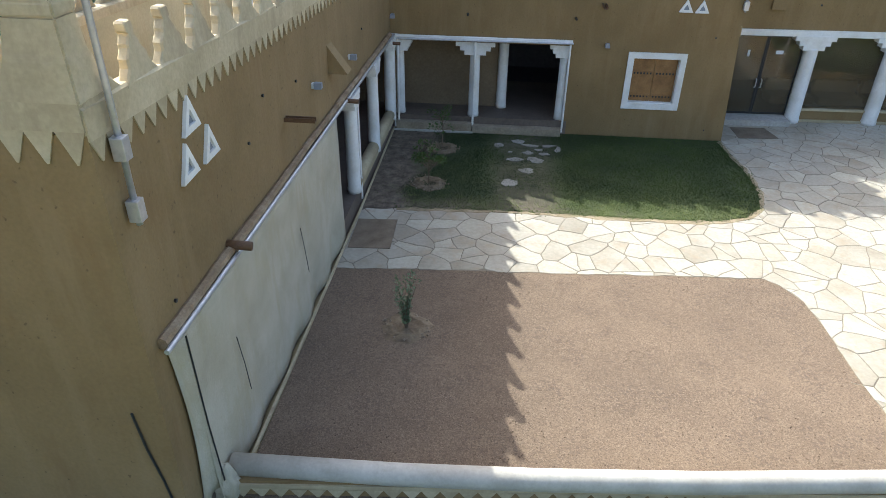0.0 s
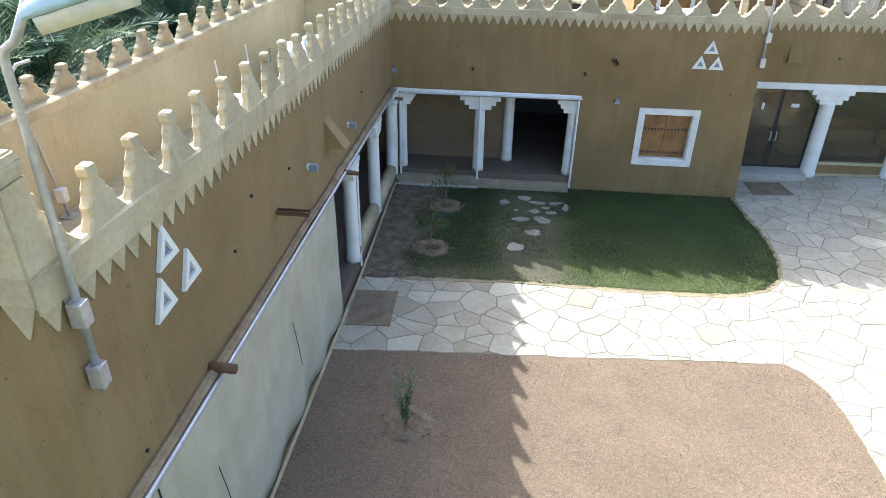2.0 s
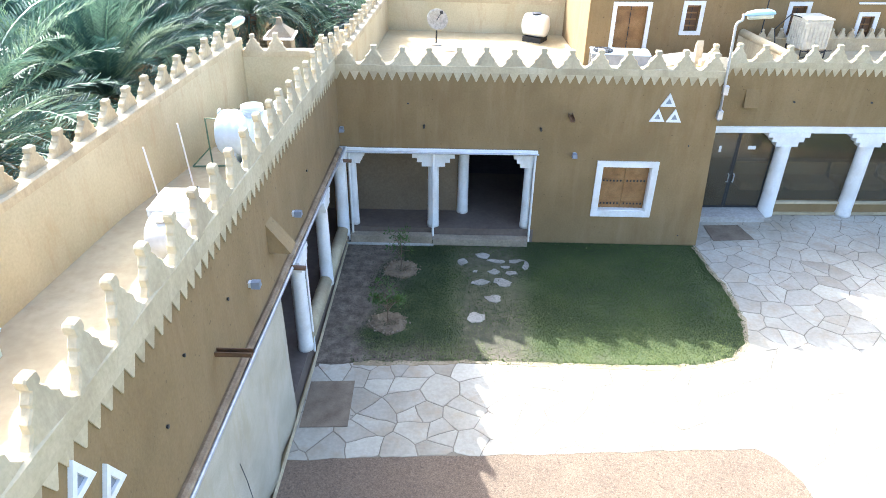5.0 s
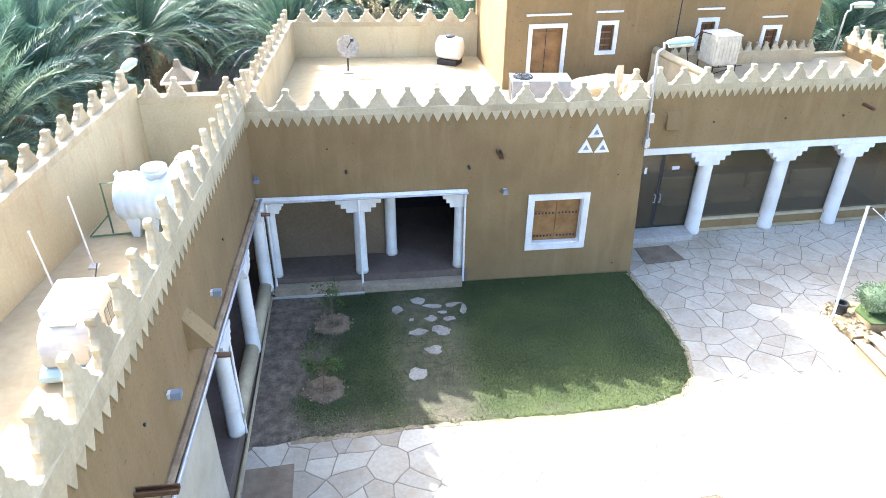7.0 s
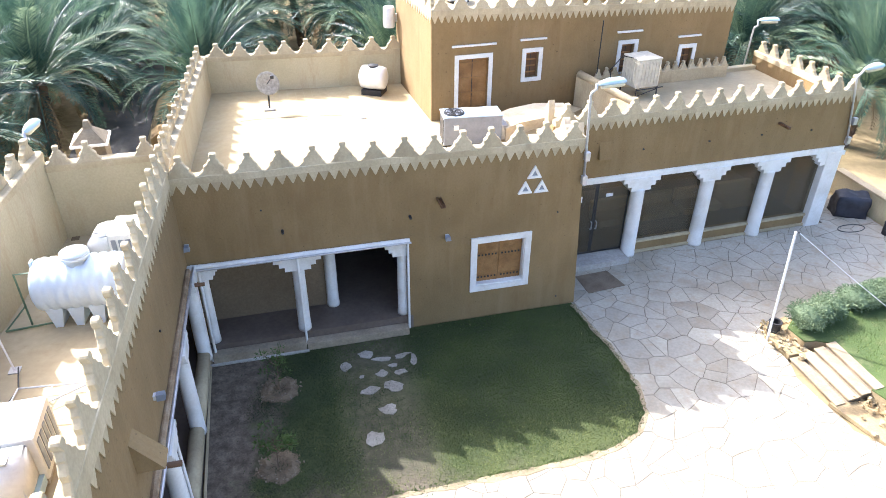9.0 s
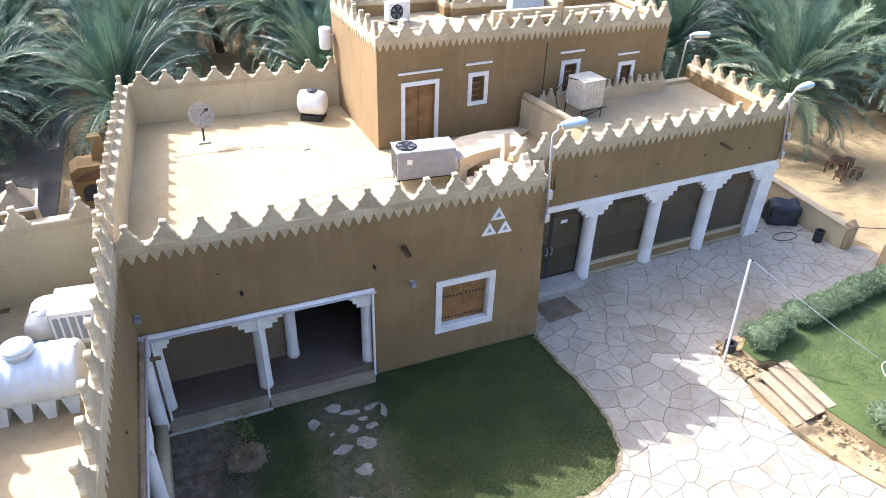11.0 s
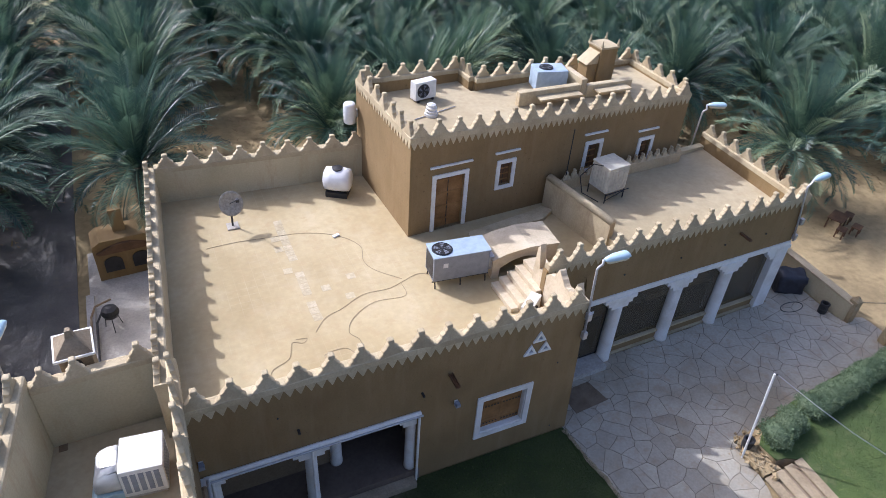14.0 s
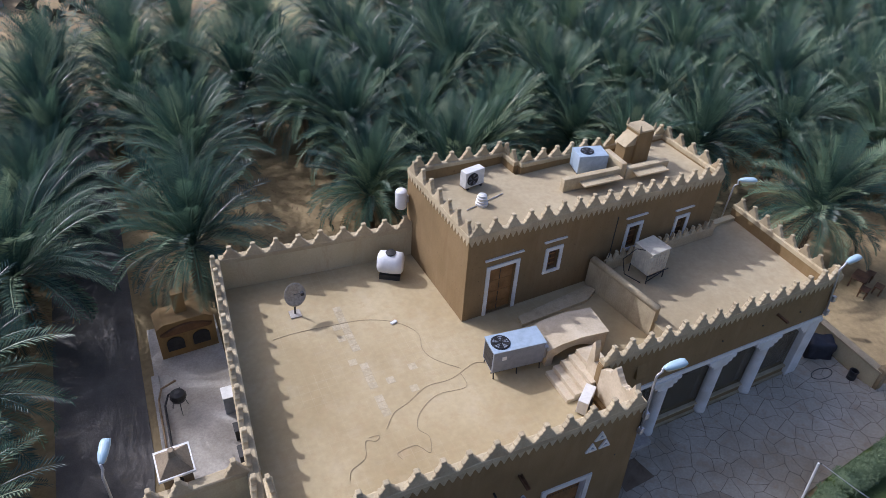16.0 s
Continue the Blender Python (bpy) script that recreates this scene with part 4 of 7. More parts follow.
ds.matrix_basis = gm
part("step", box(0.1, -0.5, 0.0, 2.78, 0.2, 0.2, 0.02), CONCRETE, ds)
# the hall's indoor dimness is put into its dark wall colour
HALLWALL = plain("hall_dimness", (0.13, 0.11, 0.085), 0.9)
hall = tagged(part("room_hall", box(0.12, 0.34, -0.01, RWL - 0.1, 4.8, 3.25), HALLWALL), "sitting room behind the tinted glass, its walls coloured dark for dimness", "room", "", "structure")
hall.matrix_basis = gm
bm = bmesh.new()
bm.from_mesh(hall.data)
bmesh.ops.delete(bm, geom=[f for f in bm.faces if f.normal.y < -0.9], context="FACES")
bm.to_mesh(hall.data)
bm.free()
# guessed seats, added so that pale patches show in the panes
for i, x in enumerate((3.2, 5.0, 6.8, 8.6)):
    sofa = thing("floor_sofa", 0, 0, 0, 0, "added low cushioned seat, a pale patch behind the glass", "sofa", "sofas in the hall")
    sofa.matrix_basis = gm @ pose(x + 0.5, 2.3, 0)
    part("seat", box(-0.8, -0.4, 0.0, 0.8, 0.4, 0.3, 0.05), CANVAS, sofa)
    part("backrest", box(-0.8, 0.3, 0.3, 0.8, 0.5, 0.75, 0.05), CANVAS, sofa)


def door_mat(pts, label):
    t = thing("door_mat", 0, 0, 0, 0, label, "mat", "door mats")
    part("mat", slab_from(pts, 0.016, 0.03), MAT, t)


door_mat([(-0.68, 14.05), (0.34, 14.1), (0.32, 15.52), (-0.68, 15.46)], "brown coir mat on the paving by the porch")
door_mat([(10.72, 22.28), (12.05, 22.4), (11.85, 23.32), (10.7, 23.25)], "brown coir mat in front of the glass door")

# ---- openings of the upper storey ----
um, ulen = frame_of(UB[0], UB[1])
def small_window(name, x0, x1, z0, z1, label, door=False):
    w = tagged(thing(name, 0, 0, 0), label, "door" if door else "window", "", "structure")
    w.matrix_basis = um
    t = 0.14
    bm = bmesh.new()
    add_box(bm, x0 - t, -0.05, z0 if door else z0 - t, x0, 0.002, z1 + t)
    add_box(bm, x1, -0.05, z0 if door else z0 - t, x1 + t, 0.002, z1 + t)
    add_box(bm, x0, -0.05, z1, x1, 0.002, z1 + t)
    if not door:
        add_box(bm, x0, -0.05, z0 - t, x1, 0.002, z0)
    part("window_frame" if not door else "door_frame", bm, WHITE, w)
    leaf = part("leaf" if door else "shutter", box(x0, 0.14, z0, x1, 0.19, z1), DARKWOOD if not door else WOOD, w)
    n = 4
    for k in range(n):
        z = z0 + (z1 - z0) * (k + 0.6) / n
        part("carved_rail", box(x0 + 0.05, 0.12, z, x1 - 0.05, 0.141, z + 0.05), WOOD, leaf)
    part("leaf_joint", box((x0 + x1) / 2 - 0.01, 0.125, z0, (x0 + x1) / 2 + 0.01, 0.141, z1), BLACK, leaf)
    led = thing("wall_ledge", 0, 0, 0, 0, "thin white plaster ledge above an opening", "ledge", "wall ledges")
    led.matrix_basis = um
    part("ledge", box(x0 - 0.25, -0.07, z1 + 0.42, x1 + 0.25, 0.002, z1 + 0.48), WHITE, led)


small_window("door_2", 0.97, 2.08, ROOF_Z, 5.72, "carved brown wooden door in a white frame on the roof", True)
small_window("window_2", 3.48, 3.98, 4.86, 5.76, "small white-framed shuttered window of the upper storey")
small_window("window_3", 7.3, 7.85, 4.7, 5.75, "white-framed window behind the air cooler")
small_window("window_4", 9.95, 10.45, 4.42, 5.4, "narrow white-framed shuttered window")

# ---- street lamps on the roofs ----
LAMPGLASS = plain("milky_lamp_bowl", (0.66, 0.63, 0.48), 0.35, 0.0, 0.08)


def street_lamp(base, top, head_to, label, rise=6, size=0.8):
    """A steel pole from base to top, bent over towards the head."""
    t = thing("street_lamp", *base, 0, label, "lamp", "roof lamps")
    b, p, h = Vector((0, 0, 0)), Vector(top) - Vector(base), Vector(head_to) - Vector(base)
    d = (h - p)
    d.z = 0
    d = d.normalized()
    pts = [b, b.lerp(p, 0.5), p - Vector((0, 0, 0.12)), p - Vector((0, 0, 0.04)) + d * 0.03, p + Vector((0, 0, 0.03)) + d * 0.14, h - d * 0.5]
    part("pole", tube(pts, 0.036, 10), STEEL, t, "", True)
    part("bracket", box(-0.07, -0.07, 0.05, 0.07, 0.07, 0.3, 0.01), STEEL, t)
    part("bracket", box(-0.07, -0.07, 0.75, 0.07, 0.07, 1.0, 0.01), STEEL, t)
    ang = math.degrees(math.atan2(d.y, d.x))
    # a long tapered housing with a keeled lid, over a shallow glass bowl
    rows = []
    for x, w, z in ((-0.46, 0.07, 0.06), (-0.4, 0.1, 0.11), (-0.12, 0.17, 0.16), (0.28, 0.18, 0.15), (0.42, 0.15, 0.1), (0.46, 0.13, 0.05)):
        rows.append([(x, -w, 0.0), (x, -w, z * 0.35), (x, -w * 0.62, z * 0.92), (x, 0, z), (x, w * 0.62, z * 0.92), (x, w, z * 0.35), (x, w, 0.0)])
    bm = bmesh.new()
    vr = [[bm.verts.new(p) for p in r] for r in rows]
    for r0, r1 in zip(vr, vr[1:]):
        for k in range(7):
            bm.faces.new((r0[k], r0[(k + 1) % 7], r1[(k + 1) % 7], r1[k]))
    bm.faces.new(vr[0][::-1])
    bm.faces.new(vr[-1])
    bmesh.ops.bevel(bm, geom=bm.edges[:], offset=0.012, segments=2, affect="EDGES")
    head = part("head", bm, LAMPBLUE, t, "pale blue lamp housing", True)
    head.matrix_basis = Matrix.Translation(h - d * 0.1) @ pose(0, 0, 0, 0, -rise, ang) @ Matrix.Scale(size, 4)
    bm = bmesh.new()
    vr = [[bm.verts.new((x, y * w, -0.005 - z)) for x, y in ((-0.3, -0.75), (0.3, -1), (0.4, -0.7), (0.4, 0.7), (0.3, 1), (-0.3, 0.75), (-0.36, 0.4), (-0.36, -0.4))] for w, z in ((0.165, 0.0), (0.155, 0.06), (0.12, 0.12))]
    for r0, r1 in zip(vr, vr[1:]):
        for k in range(8):
            bm.faces.new((r0[k], r0[(k + 1) % 8], r1[(k + 1) % 8], r1[k]))
    bm.faces.new(vr[0][::-1])
    bm.faces.new(vr[-1])
    part("diffuser", bm, LAMPGLASS, head, "yellowed milky lamp bowl", True)
    return t


street_lamp((-1.06, 6.42, 4.9), (-1.1, 6.5, 8.1), (-0.28, 6.42, 8.42), "galvanised street lamp fixed to the end of the wing", 17, 1.0)
street_lamp((9.84, 21.9, 4.1), (9.72, 21.9, 6.8), (10.35, 21.85, 6.98), "galvanised street lamp at the corner of the front wall")
street_lamp((20.95, 24.25, 3.2), (20.5, 24.3, 5.7), (21.2, 24.35, 5.88), "galvanised street lamp at the end of the side wing")
street_lamp((-4.5, 24.9, 3.4), (-4.6, 25.4, 5.35), (-4.45, 26.0, 5.6), "street lamp behind the wing's back wall")
street_lamp((20.75, 30.2, 3.0), (20.75, 30.1, 5.85), (21.25, 29.8, 6.1), "street lamp behind the side terrace")

# ---- things on the wing's roof ----
tank = thing("water_tank", -2.55, 20.1, roof_l(20.1), -4, "large bluish-white ribbed plastic water tank on moulded feet", "water tank")
prof, L = [], 2.0
for i in range(41):
    u = -1 + 2 * i / 40
    r = 0.56 * (1 - max(0, abs(u) - 0.86) ** 2 * 22)
    if abs(u) < 0.8 and (i % 4) in (0, 1):
        r += 0.022
    prof.append((r, u * L / 2))
bm = turned(prof, 28)
bmesh.ops.transform(bm, matrix=pose(0, 0, 0.88, 0, 90, 0), verts=bm.verts)
body = part("body", bm, TANKWHITE, tank, "", True)
part("neck", turned([(0.26, 1.36), (0.25, 1.5), (0.29, 1.5), (0.29, 1.56), (0.22, 1.6), (0.05, 1.61)], 24, (-0.05, 0, 0)), TANKWHITE, tank, "", True)
part("lid", turned([(0.28, 1.57), (0.28, 1.62), (0.1, 1.66), (0.02, 1.66)], 24, (-0.05, 0, 0)), TANKWHITE, tank, "white screw lid", True)
for x in (-0.62, -0.2, 0.22, 0.64):
    part("foot", plate([(x - 0.17, 0.5), (x + 0.17, 0.5), (x + 0.07, 0.0), (x - 0.07, 0.0)], -0.42, 0.42), TANKWHITE, tank)
for x in (-0.92, 0.92):
    part("lug", tube([(x, -0.06, 1.3), (x, -0.06, 1.46), (x, 0.06, 1.46), (x, 0.06, 1.3)], 0.03, 8), TANKWHITE, tank)
pf = thing("pipe_rack", -3.65, 20.2, roof_l(20.2), 0, "thin green pipe frame beside the water tank", "frame")
GREENPIPE = plain("green_pipe", (0.12, 0.2, 0.12), 0.5)
part("pipe", tube([(-0.15, -0.2, 0.0), (-0.15, -0.2, 1.3), (0.5, -0.2, 1.3)], 0.022, 8), GREENPIPE, pf)
part("pipe", tube([(-0.6, -0.4, 0.06), (0.4, -0.3, 0.06)], 0.022, 8), GREENPIPE, pf)
part("pipe", tube([(-0.6, -0.4, 0.06), (-0.15, -0.2, 0.5)], 0.018, 8), GREENPIPE, pf)


def fan_disc(parent, at, r, axis_turn, blades=5):
    """A round fan opening with a guard."""
    f = part("fan_opening", turned([(r, 0), (r, 0.02), (r * 0.92, 0.025)], 24), BLACK, parent)
    f.matrix_basis = Matrix.Translation(at) @ axis_turn
    bm = bmesh.new()
    for k in range(3):
        rr = r * (0.35 + 0.28 * k)
        add_tube(bm, [(rr * math.cos(a), rr * math.sin(a), 0.04) for a in (PI2 * i / 20 for i in range(21))], 0.008, 5, False)
    for k in range(4):
        a = math.pi * k / 4
        add_tube(bm, [(-r * math.cos(a), -r * math.sin(a), 0.042), (r * math.cos(a), r * math.sin(a), 0.042)], 0.007, 5)
    g = part("guard", bm, BLACK, f)
    bm = bmesh.new()
    for k in range(blades):
        a = PI2 * k / blades
        q = [(0.2 * r, a), (0.85 * r, a - 0.25), (0.85 * r, a + 0.35), (0.2 * r, a + 0.5)]
        bm.faces.new([bm.verts.new((rr * math.cos(b), rr * math.sin(b), 0.027 + 0.004 * (i % 2))) for i, (rr, b) in enumerate(q)])
    part("blades", bm, GREYBOX, f)
    return f


# air handler on the wing's roof
def air_handler(x, y, turn, label):
    """A white cabinet with grilles and a rounded duct hood at its side."""
    ah = thing("air_cooler", x, y, roof_l(y), turn, label, "air cooler", "coolers on the wing")
    part("cabinet", box(-0.35, -0.5, 0.15, 0.6, 0.5, 1.05, 0.03), METALWHITE, ah)
    part("base", box(-0.3, -0.45, 0.0, 0.55, 0.45, 0.15), CONCRETE, ah)
    for k in range(5):
        part("grille_slat", box(-0.28 + k * 0.165, -0.515, 0.3, -0.17 + k * 0.165, -0.499, 0.92), GREYBOX, ah)
        part("grille_slat", box(0.6, -0.42 + k * 0.165, 0.3, 0.612, -0.31 + k * 0.165, 0.92), GREYBOX, ah)
    hd = plate([(-0.95, 0.3), (-0.35, 0.3), (-0.35, 1.0), (-0.62, 0.98), (-0.82, 0.88), (-0.93, 0.68)], -0.4, 0.4)
    bmesh.ops.bevel(hd, geom=hd.edges[:], offset=0.04, segments=2, affect="EDGES")
    part("duct_hood", hd, METALWHITE, ah, "", True)
    part("access_panel", box(-0.72, -0.2, 0.95, -0.4, 0.2, 1.0), STEEL, ah)
    part("drip_tray", plate([(-1.05, 0.1), (-0.35, 0.1), (-0.35, 0.28), (-0.95, 0.28), (-1.05, 0.2)], -0.45, 0.45), LAMPBLUE, ah, "pale blue drip tray")
    part("tray_leg", box(-0.95, -0.4, 0.0, -0.88, 0.4, 0.1), STEEL, ah)


air_handler(-1.98, 22.35, -6, "white air cooler with grilles and a rounded duct hood")
air_handler(-2.85, 15.4, 90, "white air cooler with a rounded hood and a blue drip tray")


def roof_structure():
    """An old steel frame lying on the wing's roof."""
    g = thing("steel_frame", -2.75, 16.9, roof_l(16.9), -6, "rusty thin steel frame standing low on the wing's roof", "frame")
    part("bar", tube([(-0.7, -0.4, 0.12), (0.6, -0.4, 0.12)], 0.018, 6), STEEL, g)
    part("bar", tube([(-0.7, 0.5, 0.12), (0.6, 0.5, 0.12)], 0.018, 6), STEEL, g)
    part("bar", tube([(-0.7, -0.4, 0.12), (-0.7, 0.5, 0.12)], 0.018, 6), STEEL, g)
    part("bar", tube([(0.6, -0.4, 0.12), (0.6, 0.5, 0.12)], 0.018, 6), STEEL, g)
    part("bar", tube([(-0.7, -0.4, 0.12), (0.6, 0.5, 0.12)], 0.015, 6), STEEL, g)
    part("bar", tube([(-0.1, -0.4, 0.12), (-0.1, 0.5, 0.12)], 0.015, 6), STEEL, g)
    for x, y in ((-0.7, -0.4), (0.6, -0.4), (-0.7, 0.12), (0.6, 0.12)):
        part("leg", tube([(x, y, 0.0), (x, y, 0.12)], 0.018, 6), STEEL, g)


roof_structure()
for x, y, h, lean in ((-3.95, 17.0, 1.5, -0.15), (-3.7, 18.3, 1.65, -0.12)):
    t = thing("antenna_mast", x, y, roof_l(y), 0, "thin white antenna mast on the wing's roof", "mast", "antenna masts")
    part("mast", tube([(0, 0, 0.0), (lean, 0.05, h)], 0.02, 8), PLASTIC, t)
    part("foot_plate", box(-0.1, -0.1, 0, 0.1, 0.1, 0.03), STEEL, t)
cp = thing("curved_pole", -4.95, 11.9, roof_l(11.9), 0, "thin bent steel pole with a junction box on the wing's roof", "pole")
part("pole", tube([(0, 0, 0), (-0.18, 0.02, 1.2), (-0.34, 0.05, 2.3), (-0.36, 0.08, 2.5), (-0.28, 0.16, 2.64), (-0.12, 0.3, 2.68)], 0.028, 8), STEEL, cp, "", True)
part("junction_box", box(-0.1, -0.09, 0.3, 0.06, 0.05, 0.55, 0.01), METALWHITE, cp)
part("foot_plate", box(-0.12, -0.12, 0, 0.12, 0.12, 0.03), STEEL, cp)
cb = thing("roof_cable", 0, 0, 3.55, 0, "loose dark cable between the masts and the cooler", "cable")
part("cable", tube([(-3.6, 18.25, 0.02), (-3.45, 17.6, 0.02), (-3.6, 17.0, 0.02), (-3.35, 16.2, 0.02), (-3.1, 15.4, 0.1)], 0.015, 6), BLACK, cb)

# chimney tower behind the wing's back wall
# beige plaster toned down to tan, so the chimney looks shaded
SHADED_TAN = surface("shade_toned_plaster", (0.25, 0.195, 0.125), (0.19, 0.145, 0.09), (0.31, 0.25, 0.165), 1.5, 18, 0.95, 0.4)
ch = thing("chimney", -2.9, 25.0, -0.42, 3, "square plastered chimney, toned tan for shade, with a pyramid cap in a white rim", "chimney")
part("shaft", box(-0.36, -0.36, 0, 0.36, 0.4, 5.82, 0.02), SHADED_TAN, ch)
part("rim", box(-0.45, -0.45, 5.82, 0.45, 0.52, 5.89, 0.01), WHITE, ch)
bm = bmesh.new()
b4 = [bm.verts.new(c) for c in ((-0.41, -0.41, 5.89), (0.41, -0.41, 5.89), (0.41, 0.45, 5.89), (-0.41, 0.45, 5.89))]
m4 = [bm.verts.new(c) for c in ((-0.1, -0.1, 6.2), (0.1, -0.1, 6.2), (0.1, 0.12, 6.2), (-0.1, 0.12, 6.2))]
t4 = [bm.verts.new(c) for c in ((-0.06, -0.06, 6.4), (0.06, -0.06, 6.4), (0.06, 0.08, 6.4), (-0.06, 0.08, 6.4))]
for lo, hi in ((b4, m4), (m4, t4)):
    for k in range(4):
        bm.faces.new((lo[k], lo[(k + 1) % 4], hi[(k + 1) % 4], hi[k]))
bm.faces.new(b4[::-1])
bm.faces.new(t4)
part("cap", bm, SHADED_TAN, ch)
# no opening here: a black disc gives the flue its darkness
part("flue_hole", turned([(0.13, 0), (0.13, 0.03)], 14), BLACK, ch).matrix_basis = pose(0, -0.35, 5.6, 90)

# ---- things on the main roof ----
ac = thing("packaged_air_conditioner", 7.88, 26.2, ROOF_Z, -5, "grey packaged air conditioner on a steel stand", "air conditioner")
part("case", box(-0.93, -0.4, 0.3, 0.93, 0.4, 1.2, 0.025), GREYBOX, ac)
PALEBLUE = plain("pale_blue_enamel", (0.36, 0.45, 0.54), 0.4, 0.0, 0.1, 4)
part("top_cover", box(-0.95, -0.42, 1.2, 0.95, 0.42, 1.23, 0.01), PALEBLUE, ac, "pale blue top panel")
fan_disc(ac, (-0.55, 0, 1.23), 0.33, Matrix.Identity(4))
part("label_plate", box(-0.62, -0.408, 0.8, -0.46, -0.399, 0.96), PLASTIC, ac, "small white plate")
part("side_grille", box(-0.942, -0.32, 0.38, -0.928, 0.32, 1.12), BLACK, ac)
for x in (-0.85, 0.0, 0.85):
    part("stand_leg", tube([(x, -0.4, 0.0), (x, -0.34, 0.28), (x, 0.34, 0.28), (x, 0.4, 0.0)], 0.022, 6), BLACK, ac)
part("stand_rail", tube([(-0.95, -0.34, 0.26), (0.95, -0.34, 0.26)], 0.022, 6), BLACK, ac)
part("duct", box(0.95, -0.3, 0.35, 1.15, 0.3, 0.85, 0.02), STEEL, ac)

# stair well: a vaulted hood, a flight of steps and a broken screen
LIME = surface("lime_plaster", (0.60, 0.51, 0.36), (0.5, 0.41, 0.27), (0.68, 0.6, 0.45), 0.9, 14, 0.9, 0.25, (0.42, 0.34, 0.22), grain=0.5)
st = thing("stair_hood", 10.0, 26.2, ROOF_Z, -4, "plastered hood with an arched mouth over the roof stairs", "stair hood")
arch = [(-0.78 + 1.7 * i / 12, 0.28 + 0.42 * math.sin(math.pi * (0.08 + 0.84 * i / 12))) for i in range(13)]
bm = plate([(-1.05, 0.0), (-0.8, 0.0)] + arch + [(0.94, 0.0), (1.2, 0.0), (1.22, 0.95), (0.2, 0.98), (-0.6, 0.86), (-1.05, 0.7)], -0.55, 0.62)
part("hood", bm, LIME, st)
part("top_slab", plate([(-1.08, 0.7), (-0.6, 0.862), (0.2, 0.982), (1.25, 0.952), (1.25, 1.04), (0.2, 1.08), (-0.62, 0.95), (-1.08, 0.78)], -0.6, 0.68), LIME, st)
fl = thing("roof_stairs", 9.75, 24.75, ROOF_Z, 0, "flight of pale plastered steps leading down through the roof", "stairs")
for k in range(5):
    part("step", box(-1.02 + k * 0.27, -0.7, 0.0, (-0.755 if k < 4 else -0.3) + k * 0.27, 0.65, 0.16 + 0.16 * k, 0.015), LIME, fl)
sp1 = thing("split_condenser", 9.2, 23.75, ROOF_Z, 38, "white split condenser with a round fan beside the roof stairs", "air conditioner")
part("case", box(-0.42, -0.17, 0.06, 0.42, 0.17, 0.62, 0.02), METALWHITE, sp1)
fan_disc(sp1, (-0.12, -0.17, 0.34), 0.22, pose(0, 0, 0, 90, 0, 0))
for x in (-0.32, 0.32):
    part("foot", box(x - 0.03, -0.18, 0, x + 0.03, 0.18, 0.06), BLACK, sp1)
sc = thing("ragged_screen", 9.84, 22.36, ROOF_Z, 90, "ragged lime-plastered screen wall beside the roof stairs", "screen wall")
rg = random.Random(3)
prof = [(0.0, 1.75), (0.15, 2.1), (0.28, 1.72), (0.45, 1.6), (0.65, 1.55), (0.9, 1.8), (1.05, 1.92), (1.2, 1.55), (1.5, 1.4), (1.8, 1.2), (2.0, 1.22), (2.08, 1.75), (2.15, 2.02), (2.24, 1.9), (2.3, 1.0)]
fine = []
for (xa, za), (xb, zb) in zip(prof, prof[1:]):
    for k in range(3):
        fine.append((xa + (xb - xa) * k / 3, za + (zb - za) * k / 3 + rg.uniform(-0.03, 0.03)))
part("screen", plate([(0.0, -0.02)] + fine + [(2.3, 1.0), (2.3, -0.02)], -0.09, 0.11), LIME, sc)
kerb = thing("roof_kerb", 0, 0, ROOF_Z, 0, "low cream kerb in front of the upper storey", "kerb")
part("kerb", slab_from([(9.15, 27.7), (12.2, 28.0), (12.85, 28.4), (12.6, 28.75), (12.0, 28.6), (9.25, 28.15)], -0.02, 0.13), CREAM, kerb)
dv = wall("wall_divider", (12.72, 28.95), (13.22, 25.6), ROOF_Z - 0.05, 4.85, 0.22, CREAM, (), "cream plastered wall dividing the roof from the side terrace")
dc = thing("divider_coping", 0, 0, 0, 0, "rounded pale coping on the dividing wall", "coping")
part("coping", tube([(12.83, 28.9, 4.85), (13.33, 25.62, 4.85)], 0.14, 12), CREAM, dc, "", True)
dish = thing("satellite_dish", 1.75, 31.3, ROOF_Z, 0, "old perforated satellite dish on a short post", "satellite dish")
part("post", tube([(0, 0, 0), (0.02, 0, 0.75)], 0.035, 8), BLACK, dish)
part("foot", box(-0.2, -0.2, 0, 0.2, 0.2, 0.05), CONCRETE, dish)
bm = bmesh.new()
rings = []
for i in range(6):
    r = 0.43 * i / 5
    rings.append([bm.verts.new((r * math.cos(PI2 * k / 24), r * math.sin(PI2 * k / 24), 0.5 * r * r)) for k in range(24)] if i else [bm.verts.new((0, 0, 0))])
for k in range(24):
    bm.faces.new((rings[0][0], rings[1][k], rings[1][(k + 1) % 24]))
for a, b in zip(rings[1:], rings[2:]):
    for k in range(24):
        bm.faces.new((a[k], b[k], b[(k + 1) % 24], a[(k + 1) % 24]))
DISHMAT = plain("weathered_mesh", (0.46, 0.41, 0.32), 0.7, 0.2, 0.2, 9)
d = part("reflector", bm, DISHMAT, dish, "rust-stained mesh reflector", True)
d.matrix_basis = pose(0.02, 0, 0.95, 62, 0, 20)
s = d.modifiers.new("thick", "SOLIDIFY")
s.thickness = 0.015
part("feed_arm", tube([(0.02, 0, 0.95), (0.2, -0.5, 1.35)], 0.015, 6), BLACK, dish)
part("feed_horn", box(0.15, -0.58, 1.3, 0.27, -0.46, 1.42, 0.02), BLACK, dish)
